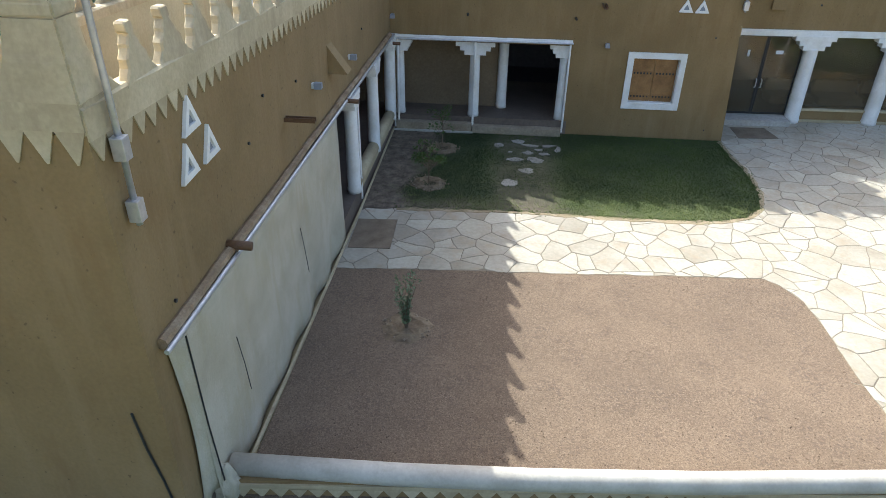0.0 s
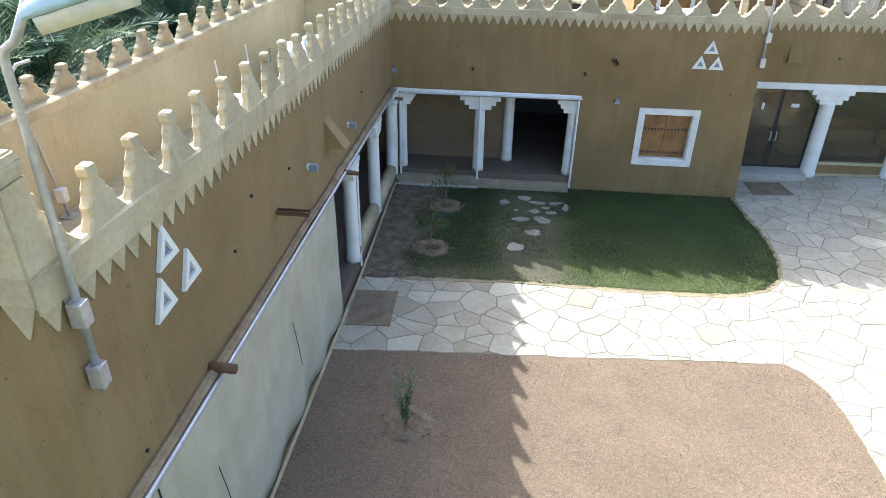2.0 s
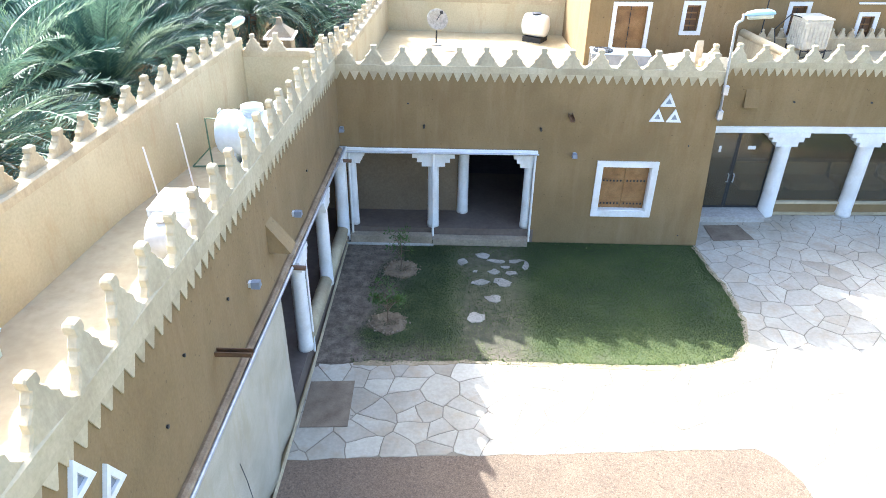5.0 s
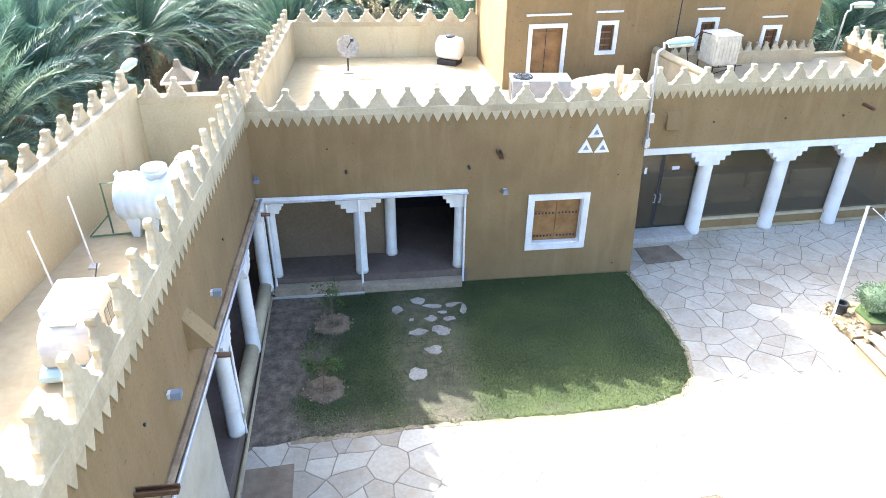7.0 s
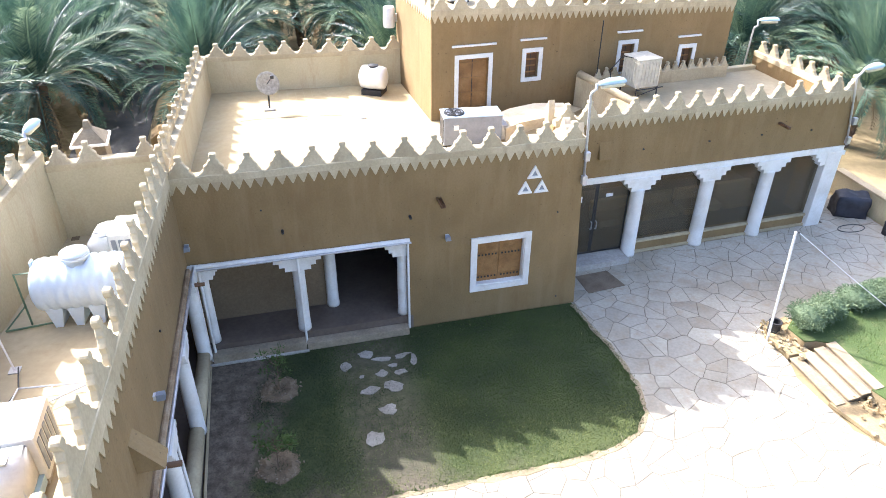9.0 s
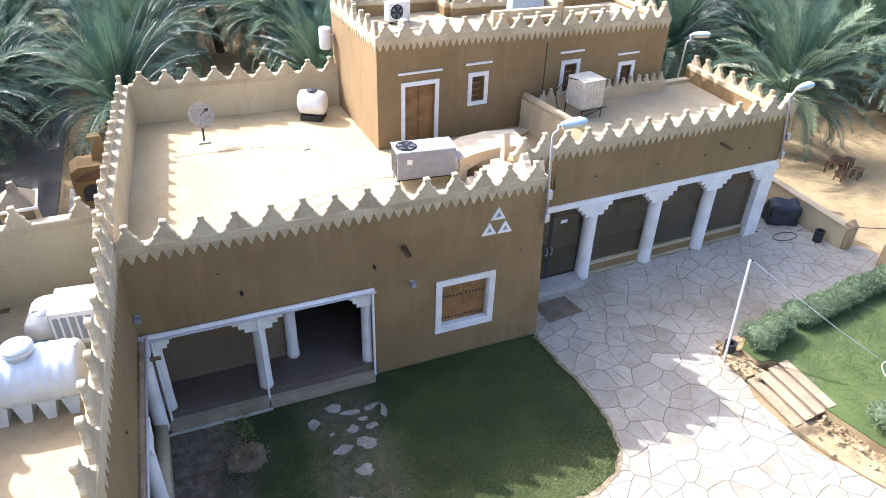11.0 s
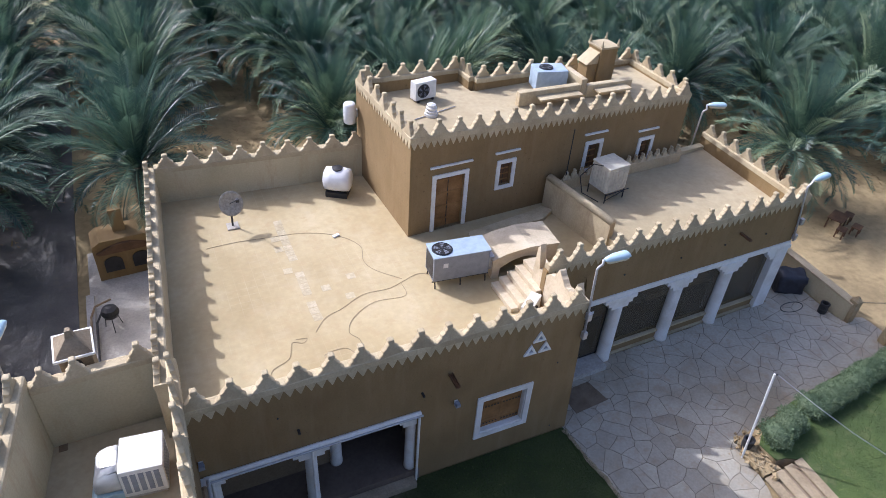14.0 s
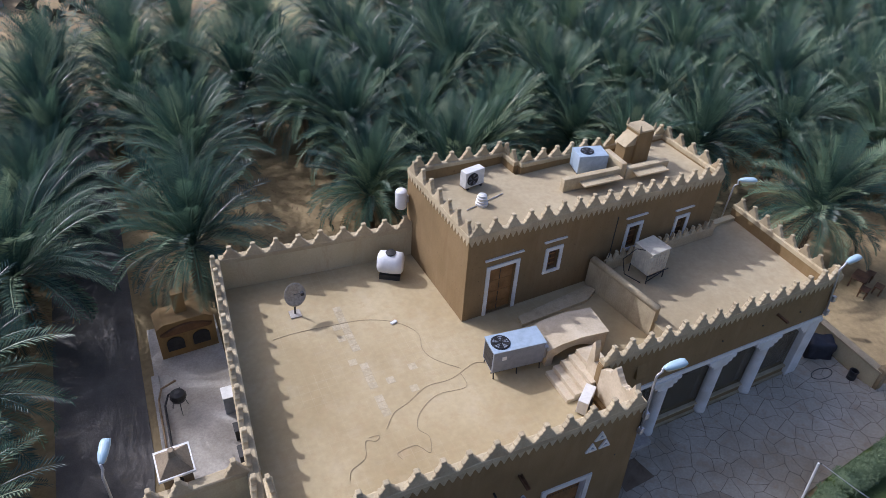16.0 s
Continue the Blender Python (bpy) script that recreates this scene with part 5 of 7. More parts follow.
t2 = thing("small_water_tank", 5.78, 32.2, ROOF_Z, 60, "small round white water tank with a dark lid on a stand", "water tank")
bm = turned([(0.3, -0.5), (0.42, -0.44), (0.45, -0.2), (0.45, 0.2), (0.42, 0.44), (0.3, 0.5)], 24)
bmesh.ops.transform(bm, matrix=pose(0, 0, 0.62, 90, 0, 0), verts=bm.verts)
part("body", bm, PLASTIC, t2, "", True)
part("lid", turned([(0.18, 1.03), (0.2, 1.1), (0.05, 1.13)], 18), BLACK, t2, "dark lid")
part("stand", box(-0.35, -0.4, 0.0, 0.35, 0.4, 0.2), BLACK, t2)
bk = thing("wall_tank", 6.98, 33.5, 5.75, 0, "small white canister fixed to the upper wall", "canister")
part("canister", turned([(0.2, 0), (0.23, 0.04), (0.23, 0.72), (0.2, 0.78)], 18, (-0.28, 0, 0)), PLASTIC, bk, "", True)
part("bracket", box(-0.1, -0.06, 0.2, 0.06, 0.06, 0.5), STEEL, bk)


def cable_on_roof(pts, label):
    t = thing("extension_cable", 0, 0, ROOF_Z + 0.012, 0, label, "cable", "roof cables")
    out = []
    P = [Vector((*p, 0)) for p in pts]
    for i in range(len(P) - 1):
        p0, p1, p2, p3 = P[max(i - 1, 0)], P[i], P[i + 1], P[min(i + 2, len(P) - 1)]
        for k in range(6):
            u = k / 6
            out.append(0.5 * ((2 * p1) + (p2 - p0) * u + (2 * p0 - 5 * p1 + 4 * p2 - p3) * u * u + (3 * p1 - p0 - 3 * p2 + p3) * u ** 3))
    part("cable", tube(out + [P[-1]], 0.0065, 6), GREENHOSE, t)


cable_on_roof([(0.7, 30.3), (1.6, 30.35), (2.9, 30.25), (4.0, 30.1), (4.95, 29.6), (5.5, 28.8), (5.35, 28.0), (5.55, 27.4), (6.2, 26.7)], "thin cable lying across the sunlit roof")
cable_on_roof([(7.1, 26.6), (6.7, 26.75), (5.7, 26.4), (4.8, 26.4), (4.0, 26.0), (3.45, 25.8), (3.0, 25.3)], "thin cable trailing from the air conditioner")
cable_on_roof([(6.1, 26.5), (6.0, 25.9), (5.0, 25.95), (4.2, 25.5), (3.9, 24.95), (4.1, 24.55), (3.9, 24.0), (3.6, 24.4), (3.0, 24.35), (3.05, 24.1)], "thin cable lying in loops on the roof")
cable_on_roof([(2.4, 25.2), (2.7, 25.15), (2.55, 25.0), (2.25, 25.1), (2.05, 24.55), (1.55, 24.3), (1.4, 24.0)], "thin cable end curled on the roof")
plug = thing("socket_block", 4.9, 29.6, ROOF_Z, 20, "small white socket block on the roof", "socket")
part("block", box(-0.12, -0.06, 0, 0.12, 0.06, 0.06, 0.01), PLASTIC, plug)
rag = thing("rubble_heap", 1.9, 23.15, ROOF_Z, 0, "little heap of pale rubble by the roof's edge", "rubble")
rg = random.Random(8)
for k in range(14):
    bm = bmesh.new()
    bmesh.ops.create_icosphere(bm, subdivisions=1, radius=rg.uniform(0.06, 0.13), matrix=pose(rg.uniform(-0.4, 0.4), rg.uniform(-0.25, 0.25), rg.uniform(0.03, 0.1)))
    for v in bm.verts:
        v.co += Vector((rg.uniform(-1, 1), rg.uniform(-1, 1), rg.uniform(-1, 1))) * 0.02
    part("stone", bm, CREAM, rag)

# faint tile patches left on the roof
tiles = thing("tile_patch", 0, 0, 0, 0, "strip of bare whitish tiles showing through the roof screed", "tiles")
tm_ = bpy.data.meshes.new("tile")
b_ = box(-0.14, -0.14, 0, 0.14, 0.14, 0.006)
b_.to_mesh(tm_)
b_.free()
PALETILE = surface("pale_tile", (0.53, 0.45, 0.29), (0.48, 0.40, 0.245), (0.58, 0.5, 0.34), 2.0, 12, 0.8, 0.1, vary=0.1)
tm_.materials.append(PALETILE)
rg = random.Random(5)
cells = [(x, y) for y in range(18) for x in range(7) if (x == 1 and rg.random() < 0.9) or (x == 0 and y > 4 and rg.random() < 0.25) or (x > 1 and 1 < y < 7 and rg.random() < 0.22 - 0.03 * x)]
for cx, cy in cells:
    o = new("tile", tm_)
    o.parent = tiles
    o.matrix_basis = pose(3.22 + (cx - 1) * 0.3 + rg.uniform(-0.01, 0.01), 25.9 + cy * 0.3, ROOF_Z - 0.002 + rg.uniform(0, 0.002), 0, 0, rg.uniform(-1, 1))

# ---- terrace ----
COOLER = plain("cream_enamel", (0.56, 0.53, 0.43), 0.5, 0.0, 0.12, 5)
co = thing("evaporative_cooler", 14.75, 27.98, TERRACE_Z, 8, "cream evaporative air cooler with louvred sides on a steel stand", "air cooler")
part("cabinet", box(-0.48, -0.45, 0.38, 0.48, 0.45, 1.34, 0.04), COOLER, co)
part("top_cap", box(-0.5, -0.47, 1.34, 0.5, 0.47, 1.41, 0.03), COOLER, co)
for k in range(7):
    x = -0.42 + k * 0.14
    part("louvre", box(x - 0.035, -0.47, 0.46, x + 0.035, -0.448, 1.27), COOLER, co)
    part("louvre", box(-0.5, x * 0.92 - 0.035, 0.46, -0.478, x * 0.92 + 0.035, 1.27), COOLER, co)
for x in (-0.45, 0.45):
    for y in (-0.45, 0.45):
        part("stand_leg", tube([(x, y, 0), (x, y, 0.38)], 0.025, 6), BLACK, co)
part("stand_rail", tube([(-0.45, -0.45, 0.1), (0.45, -0.45, 0.3)], 0.018, 6), BLACK, co)
part("stand_rail", tube([(-0.45, -0.45, 0.33), (0.7, -0.45, 0.33)], 0.02, 6), BLACK, co)
part("water_hose", tube([(-0.3, -0.2, 1.35), (-0.8, 0.1, 1.45), (-1.1, 0.35, 0.9), (-1.0, 0.2, 0.25), (-0.6, -0.3, 0.02)], 0.02, 6), BLACK, co)
part("drain_pipe", tube([(-1.2, 0.95, 0.5), (-1.2, 0.95, 2.5)], 0.022, 6), BLACK, co)
wall("wall_terrace_screen", (13.3, 28.68), (19.15, 29.06), TERRACE_Z - 0.05, 4.72, 0.14, CREAM, (), "low cream screen wall in front of the upper windows")
battlement("screen_battlement", (13.3, 28.68), (19.15, 29.06), 4.7, 4.7, 0.14, "little cream merlons on the terrace screen", pitch=0.36, tall=0.34, outer=False, tooth=0.0, band=0.04)

# ---- upper roof ----
U_Z = 6.8
sp2 = thing("split_condenser", 9.2, 32.5, U_Z, 12, "white split air-conditioner condenser with a round fan", "air conditioner")
part("case", box(-0.45, -0.18, 0.08, 0.45, 0.18, 0.75, 0.02), METALWHITE, sp2)
fan_disc(sp2, (-0.12, -0.18, 0.42), 0.26, pose(0, 0, 0, 90, 0, 0))
part("foot", box(-0.35, -0.2, 0, -0.28, 0.2, 0.08), BLACK, sp2)
part("foot", box(0.28, -0.2, 0, 0.35, 0.2, 0.08), BLACK, sp2)
vt = thing("roof_vent", 8.97, 31.2, U_Z, 0, "small white stacked roof vent", "vent")
part("body", turned([(0.24, 0), (0.24, 0.1), (0.19, 0.12), (0.22, 0.2), (0.17, 0.22), (0.2, 0.32), (0.15, 0.34), (0.16, 0.42), (0.08, 0.46)], 16), METALWHITE, vt)
part("pipe", tube([(-0.7, -0.2, 0.03), (1.1, 0.35, 0.03)], 0.02, 6), STEEL, vt)
wl = thing("bench_wall", 0, 0, U_Z, 0, "low cream plastered wall with a seat on the roof", "low wall")
part("wall", box(12.3, 30.85, 0, 14.95, 31.1, 0.55, 0.03), CREAM, wl)
part("wall", box(14.95, 30.85, 0, 15.2, 32.1, 0.75, 0.03), CREAM, wl)
part("wall", box(15.2, 30.8, 0, 17.3, 31.05, 0.5, 0.03), CREAM, wl)
part("seat", plate([(13.0, 0.3), (14.8, 0.3), (14.8, 0.36), (13.0, 0.36)], 30.45, 30.86), CREAM, wl)
part("seat", plate([(15.5, 0.3), (17.0, 0.3), (17.0, 0.36), (15.5, 0.36)], 30.4, 30.81), CREAM, wl)
ac2 = thing("packaged_air_conditioner", 14.2, 32.0, U_Z, -12, "pale blue packaged air conditioner on the upper roof", "air conditioner")
part("case", box(-0.62, -0.42, 0.1, 0.62, 0.42, 0.86, 0.03), PALEBLUE, ac2)
fan_disc(ac2, (-0.15, 0, 0.86), 0.27, Matrix.Identity(4))
part("base", box(-0.55, -0.4, 0, 0.55, 0.4, 0.1), BLACK, ac2)
tw = thing("roof_tower", 16.65, 32.15, U_Z, 3, "small mud-brown tower with a cream top on the upper roof", "tower")
part("body", box(-0.4, -0.4, 0, 0.4, 0.4, 1.42, 0.03), MUD, tw)
part("top", box(-0.44, -0.44, 1.42, 0.44, 0.44, 1.5, 0.02), CREAM, tw)
for x in (-0.38, 0.38):
    for y in (-0.38, 0.38):
        part("finial", turned([(0.05, 0), (0.065, 0.06), (0.025, 0.16), (0.035, 0.2), (0.015, 0.26)], 8, (x, y, 1.5)), CREAM, tw)
part("side_roof", plate([(-0.95, 0.86), (-0.4, 0.86), (-0.4, 1.3)], -0.32, 0.32), CREAM, tw, "sloping cream lean-to")
part("side_box", box(-0.86, -0.28, 0, -0.4, 0.28, 0.86), MUD, tw)

# ---- garden ----
LEAF = surface("hedge_leaf", (0.17, 0.235, 0.125), (0.11, 0.165, 0.09), (0.24, 0.3, 0.17), 1.2, 20, 0.7, 0.2)
let_light_through(LEAF, 0.3)
SHRUB = surface("shrub_leaf", (0.09, 0.15, 0.035), (0.05, 0.09, 0.02), (0.15, 0.22, 0.06), 2, 20, 0.6, 0.2)
let_light_through(SHRUB, 0.35)
BARK = surface("bark", (0.20, 0.14, 0.09), (0.12, 0.08, 0.05), (0.28, 0.2, 0.14), 3, 25, 1.0, 0.8)
ROCK = surface("garden_rock", (0.46, 0.35, 0.19), (0.34, 0.25, 0.13), (0.55, 0.45, 0.29), 1.5, 14, 1.0, 0.7, vary=0.3)
SANDSTONE = surface("sandstone_tread", (0.36, 0.285, 0.18), (0.27, 0.21, 0.13), (0.43, 0.35, 0.23), 1.4, 14, 0.95, 0.4, (0.33, 0.25, 0.15))
BED_Z = 0.38
GARDEN_TURF = surface("garden_turf", (0.072, 0.112, 0.028), (0.05, 0.08, 0.022), (0.105, 0.145, 0.04), 0.5, 30, 1.0, 0.8, (0.13, 0.14, 0.06))
BED = [(15.35, 18.25), (15.3, 18.9), (15.9, 19.35), (17.6, 19.82), (20.0, 20.12), (22.6, 20.32), (30, 20.1), (42, 14), (42, 4), (20.5, 4), (18.2, 9), (16.9, 12.5), (16.0, 14.8), (15.7, 16.2), (15.98, 16.2), (16.1, 17.98), (15.7, 18.2)]
BANK = surface("garden_bank_soil", (0.35, 0.27, 0.15), (0.25, 0.185, 0.1), (0.44, 0.35, 0.21), 1.6, 22, 1.0, 0.6)
tagged(part("garden_bank", slab_from(BED, -0.05, BED_Z - 0.04), BANK), "sandy earth bank under the garden lawn", "soil", "", "structure")
bed = tagged(part("lawn_garden", slab_from(BED, BED_Z - 0.04, BED_Z), GARDEN_TURF), "raised green lawn of the garden beside the steps", "lawn", "", "structure")
tagged(part("lawn_outside", slab_from([(-14, -12), (16, -12), (16, 6.85), (-1.0, 6.85), (-1.0, 6.05), (-6.2, 6.05), (-14, 9)], -0.07, -0.03), GARDEN_TURF), "rough green grass outside the end wall", "lawn", "", "structure")
gst = thing("garden_steps", 0, 0, 0, 0, "three pale stone garden steps up to the lawn", "steps")
for k in range(4):
    x0 = 14.68 + 0.36 * k
    # dark soil colour on the risers paints in the shade below each tread
    part("riser", slab_from([(x0 + 0.05, 16.2), (x0 + 0.5, 16.22), (x0 + 0.6, 18.0), (x0 + 0.12, 17.96)], -0.02, 0.1 * (k + 1) - 0.035), SOIL, gst)
    part("tread", slab_from([(x0, 16.15), (x0 + 0.3, 16.17), (x0 + 0.4, 18.02), (x0 + 0.07, 18.0)], 0.1 * (k + 1) - 0.035, 0.1 * (k + 1)), SANDSTONE, gst)


def blob_rocks(pts, n, seed, size, name, label):
    t = thing(name, 0, 0, 0, 0, label, "rocks", "", "stuff")
    rg = random.Random(seed)
    bm = bmesh.new()
    for i in range(n):
        u = rg.random() * (len(pts) - 1)
        a, b = Vector(pts[int(u)]), Vector(pts[int(u) + 1])
        p = a.lerp(b, u - int(u)) + Vector((rg.gauss(0, 0.26), rg.gauss(0, 0.26)))
        s = size * rg.choice((0.4, 0.6, 0.8, 1.0, 1.7))
        r = bmesh.ops.create_cube(bm, size=1.7 * s, matrix=pose(p.x, p.y, s * 0.3 + rg.uniform(0, 0.2), rg.uniform(0, 40), rg.uniform(0, 40), rg.uniform(0, 90)) @ Matrix.Diagonal((1.25, 0.9, 0.6, 1)))
        for v in r["verts"]:
            v.co += Vector((rg.uniform(-1, 1), rg.uniform(-1, 1), rg.uniform(-1, 1))) * s * 0.4
    part("rocks", bm, ROCK, t)


blob_rocks([(15.1, 18.2), (15.05, 18.8), (15.45, 19.35)], 260, 3, 0.042, "rock_edging", "rough yellow stones edging the raised bed")
blob_rocks([(15.6, 16.2), (15.7, 15.2), (16.4, 13.6), (17.3, 11.8), (18.4, 9.0)], 520, 4, 0.036, "rock_edging", "rough yellow stones and soil edging the raised bed")
SAND = surface("sandy_bank", (0.37, 0.28, 0.15), (0.26, 0.19, 0.1), (0.46, 0.36, 0.21), 1.2, 20, 1.0, 0.6)
bank = tagged(part("sandy_bank", slab_from([(14.75, 18.05), (14.72, 18.9), (15.1, 19.4), (15.8, 19.6), (15.95, 19.25), (15.4, 18.9), (15.45, 18.05)], -0.03, 0.16), SAND), "sandy bank below the hedge", "soil", "", "structure")
soil2 = tagged(part("soil_bank", slab_from([(14.6, 16.3), (15.6, 16.1), (16.0, 14.8), (16.9, 12.5), (18.2, 9), (17.6, 9), (16.0, 12.3), (15.0, 14.6)], -0.03, 0.07), SAND), "bank of dry soil beside the steps", "soil", "", "structure")


def leaf_cloud(bm, centre, size, n, leaf, rg, droop=0.3):
    """Many small leaves scattered through a rounded body, thicker towards its outside."""
    for _ in range(n):
        d = Vector((rg.gauss(0, 1), rg.gauss(0, 1), rg.gauss(0, 1))).normalized()
        if d.z < -0.35:
            d.z *= -0.4
        r = rg.uniform(0.72, 1.08)
        p = Vector((centre[0] + d.x * size[0] * r, centre[1] + d.y * size[1] * r, centre[2] + d.z * size[2] * r))
        a = (d + Vector((rg.gauss(0, 0.6), rg.gauss(0, 0.6), rg.gauss(0, 0.5) - droop))).normalized()
        s = a.orthogonal().normalized()
        s = (Matrix.Rotation(rg.uniform(0, 6.28), 3, a) @ s) * leaf * 0.28
        ln = leaf * rg.uniform(0.7, 1.4)
        v = [bm.verts.new(p - s), bm.verts.new(p + s), bm.verts.new(p + a * ln)]
        bm.faces.new(v)


def hedge(path, w, h, label, seed, z):
    t = thing("hedge", 0, 0, z, 0, label, "hedge", "hedges")
    rg = random.Random(seed)
    P = [Vector(p) for p in path]
    length = sum((b - a).length for a, b in zip(P, P[1:]))
    bm = bmesh.new()
    core = bmesh.new()
    n = int(length / 0.42)
    for i in range(n):
        u = (i + 0.5) / n * (len(P) - 1)
        c = P[int(u)].lerp(P[min(int(u) + 1, len(P) - 1)], u - int(u))
        sz = (w * rg.uniform(0.42, 0.58), w * rg.uniform(0.42, 0.58), h * rg.uniform(0.5, 0.62))
        cc = (c.x + rg.gauss(0, 0.05), c.y + rg.gauss(0, 0.05), h * 0.45)
        leaf_cloud(bm, cc, sz, 1500, 0.065, rg)
        r = bmesh.ops.create_icosphere(core, subdivisions=2, radius=1.0)
        for v in r["verts"]:
            k = 0.8 + 0.2 * noise.noise(v.co * 3 + Vector(cc))
            v.co = Vector((cc[0] + v.co.x * sz[0] * k, cc[1] + v.co.y * sz[1] * k, max(0.0, cc[2] + v.co.z * sz[2] * k)))
    part("leaves", bm, LEAF, t)
    part("dense_core", core, LEAF, t)


hedge([(15.5, 18.7), (16.3, 18.98), (17.1, 19.16)], 1.0, 0.72, "clipped blue-green hedge with drooping leaves", 1, BED_Z)
hedge([(17.6, 19.25), (18.7, 19.4), (19.8, 19.54)], 0.95, 0.62, "clipped blue-green hedge along the lawn's edge", 2, BED_Z)
hedge([(20.1, 19.58), (21.4, 19.74), (22.9, 19.88), (24.5, 19.9)], 0.95, 0.6, "clipped blue-green hedge along the lawn's edge", 3, BED_Z)
hedge([(16.6, 15.3), (16.9, 14.4), (17.6, 12.9)], 1.1, 0.7, "loose blue-green hedge by the soil bank", 4, BED_Z)

pole = thing("rope_pole", 14.72, 18.9, 0, 0, "white steel pole standing at the paving's edge", "pole")
part("pole", tube([(0, 0, 0), (0.13, 0.35, 3.42)], 0.036, 10), METALWHITE, pole)
part("hook", tube([(0.13, 0.35, 3.4), (0.22, 0.3, 3.4)], 0.02, 6), BLACK, pole)
rope = thing("guy_rope", 0, 0, 0, 0, "thin pale rope from the pole to the lawn", "rope")
part("rope", tube([(14.93, 19.2, 3.4), (16.2, 18.45, 2.35), (17.6, 17.7, 1.25), (18.8, 17.1, 0.40)], 0.011, 6), PLASTIC, rope)
hose = thing("garden_hose", 18.8, 16.7, BED_Z, 0, "pale garden hose coiled on the lawn", "hose")
part("hose", tube([(0.5 * math.cos(a) * (1 + 0.15 * math.sin(a * 2)), 0.35 * math.sin(a) - a * 0.08, 0.02) for a in np.linspace(0, 9, 40)], 0.018, 6), CANVAS, hose)


def bin_at(x, y, z, label):
    t = thing("litter_bin", x, y, z, 0, label, "bin", "bins")
    part("drum", turned([(0.15, 0), (0.17, 0.04), (0.17, 0.42), (0.185, 0.44), (0.185, 0.48), (0.13, 0.48), (0.13, 0.3)], 16), BLACK, t)
    part("band", turned([(0.176, 0.2), (0.176, 0.23)], 16), RUBBER, t)


bin_at(15.05, 19.12, 0.0, "small black drum bin beside the pole")
bin_at(22.85, 23.05, 0.0, "small black drum bin beside the garden wall")
gw = wall("wall_garden", (23.55, 22.35), (23.75, 26.6), -0.05, 0.85, 0.28, BEIGE, (), "low beige garden wall beside the paving")
gw.matrix_basis = frame_of((23.25, 22.35), (23.45, 26.6))[0] @ Matrix.Translation((0, -0.28, 0))
gc = thing("garden_wall_coping", 0, 0, 0, 0, "pale coping along the low garden wall", "coping")
part("coping", slab_from([(23.2, 22.3), (23.58, 22.3), (23.78, 26.65), (23.4, 26.65)], 0.85, 0.93), CREAM, gc)
for i, y in enumerate((22.35, 20.9)):
    p = thing("gate_post", 23.45 + i * 0.3, y, 0, 0, "squat stone gate post by the garden wall", "post", "gate posts")
    part("post", box(-0.17, -0.17, 0, 0.17, 0.17, 1.05 - 0.1 * i, 0.04), ROCK, p)
    part("cap", turned([(0.19, 1.05 - 0.1 * i), (0.1, 1.15), (0.03, 1.25)], 10), ROCK, p)
rail_r = thing("rope_barrier", 0, 0, 0, 0, "thin dark cable from the gate post into the grove", "cable")
part("cable", tube([(23.5, 22.35, 0.9), (26, 21.6, 0.7), (29, 21.0, 0.85)], 0.014, 6), BLACK, rail_r)

gr = thing("covered_grill", 22.6, 24.7, 0.0, -24, "barbecue grill under a black plastic cover", "grill")
bm = box(-0.55, -0.32, 0.02, 0.55, 0.32, 0.86)
bmesh.ops.subdivide_edges(bm, edges=bm.edges[:], cuts=7, use_grid_fill=True)
for v in bm.verts:
    k = 1.0 + 0.12 * (1 - v.co.z)
    n = Vector((noise.noise(v.co * 2.6), noise.noise(v.co * 2.6 + Vector((5, 0, 0))), noise.noise(v.co * 2.1 + Vector((0, 9, 0)))))
    v.co = Vector((v.co.x * k, v.co.y * k, v.co.z - 0.22 * max(0, abs(v.co.x) - 0.45) * v.co.z)) + n * 0.09
part("cover", bm, TARP, gr, "", True)
part("leg", tube([(-0.5, 0, 0), (-0.5, 0, 0.1)], 0.04, 8), BLACK, gr)
hs = thing("garden_hose", 21.9, 23.7, 0.012, 0, "thin grey hose lying on the paving", "hose")
part("hose", tube([(0.55 * math.cos(a), 0.25 * math.sin(a), 0.015) for a in np.linspace(0.3, 6.6, 30)], 0.016, 6), RUBBER, hs)

tb = thing("garden_table", 28.6, 27.4, GROUND_Z, 20, "small dark wooden table under the palms", "table")
part("tabletop", box(-0.5, -0.35, 0.55, 0.5, 0.35, 0.59, 0.01), DARKWOOD, tb)
for x in (-0.43, 0.43):
    for y in (-0.28, 0.28):
        part("leg", box(x - 0.03, y - 0.03, 0, x + 0.03, y + 0.03, 0.55), DARKWOOD, tb)
for i, (x, y) in enumerate(((28.1, 26.7), (29.0, 26.6), (29.5, 27.5))):
    b = thing("garden_stool", x, y, GROUND_Z, 20, "small dark wooden stool beside the table", "stool", "garden stools")
    part("seat", box(-0.25, -0.2, 0.4, 0.25, 0.2, 0.45, 0.01), DARKWOOD, b)
    for xx in (-0.2, 0.2):
        for yy in (-0.15, 0.15):
            part("leg", box(xx - 0.03, yy - 0.03, 0, xx + 0.03, yy + 0.03, 0.4), DARKWOOD, b)

# ---- saplings in the court ----


MOUND = surface("crumbly_soil", (0.21, 0.155, 0.095), (0.14, 0.1, 0.062), (0.29, 0.22, 0.14), 3.0, 26, 1.0, 0.9)


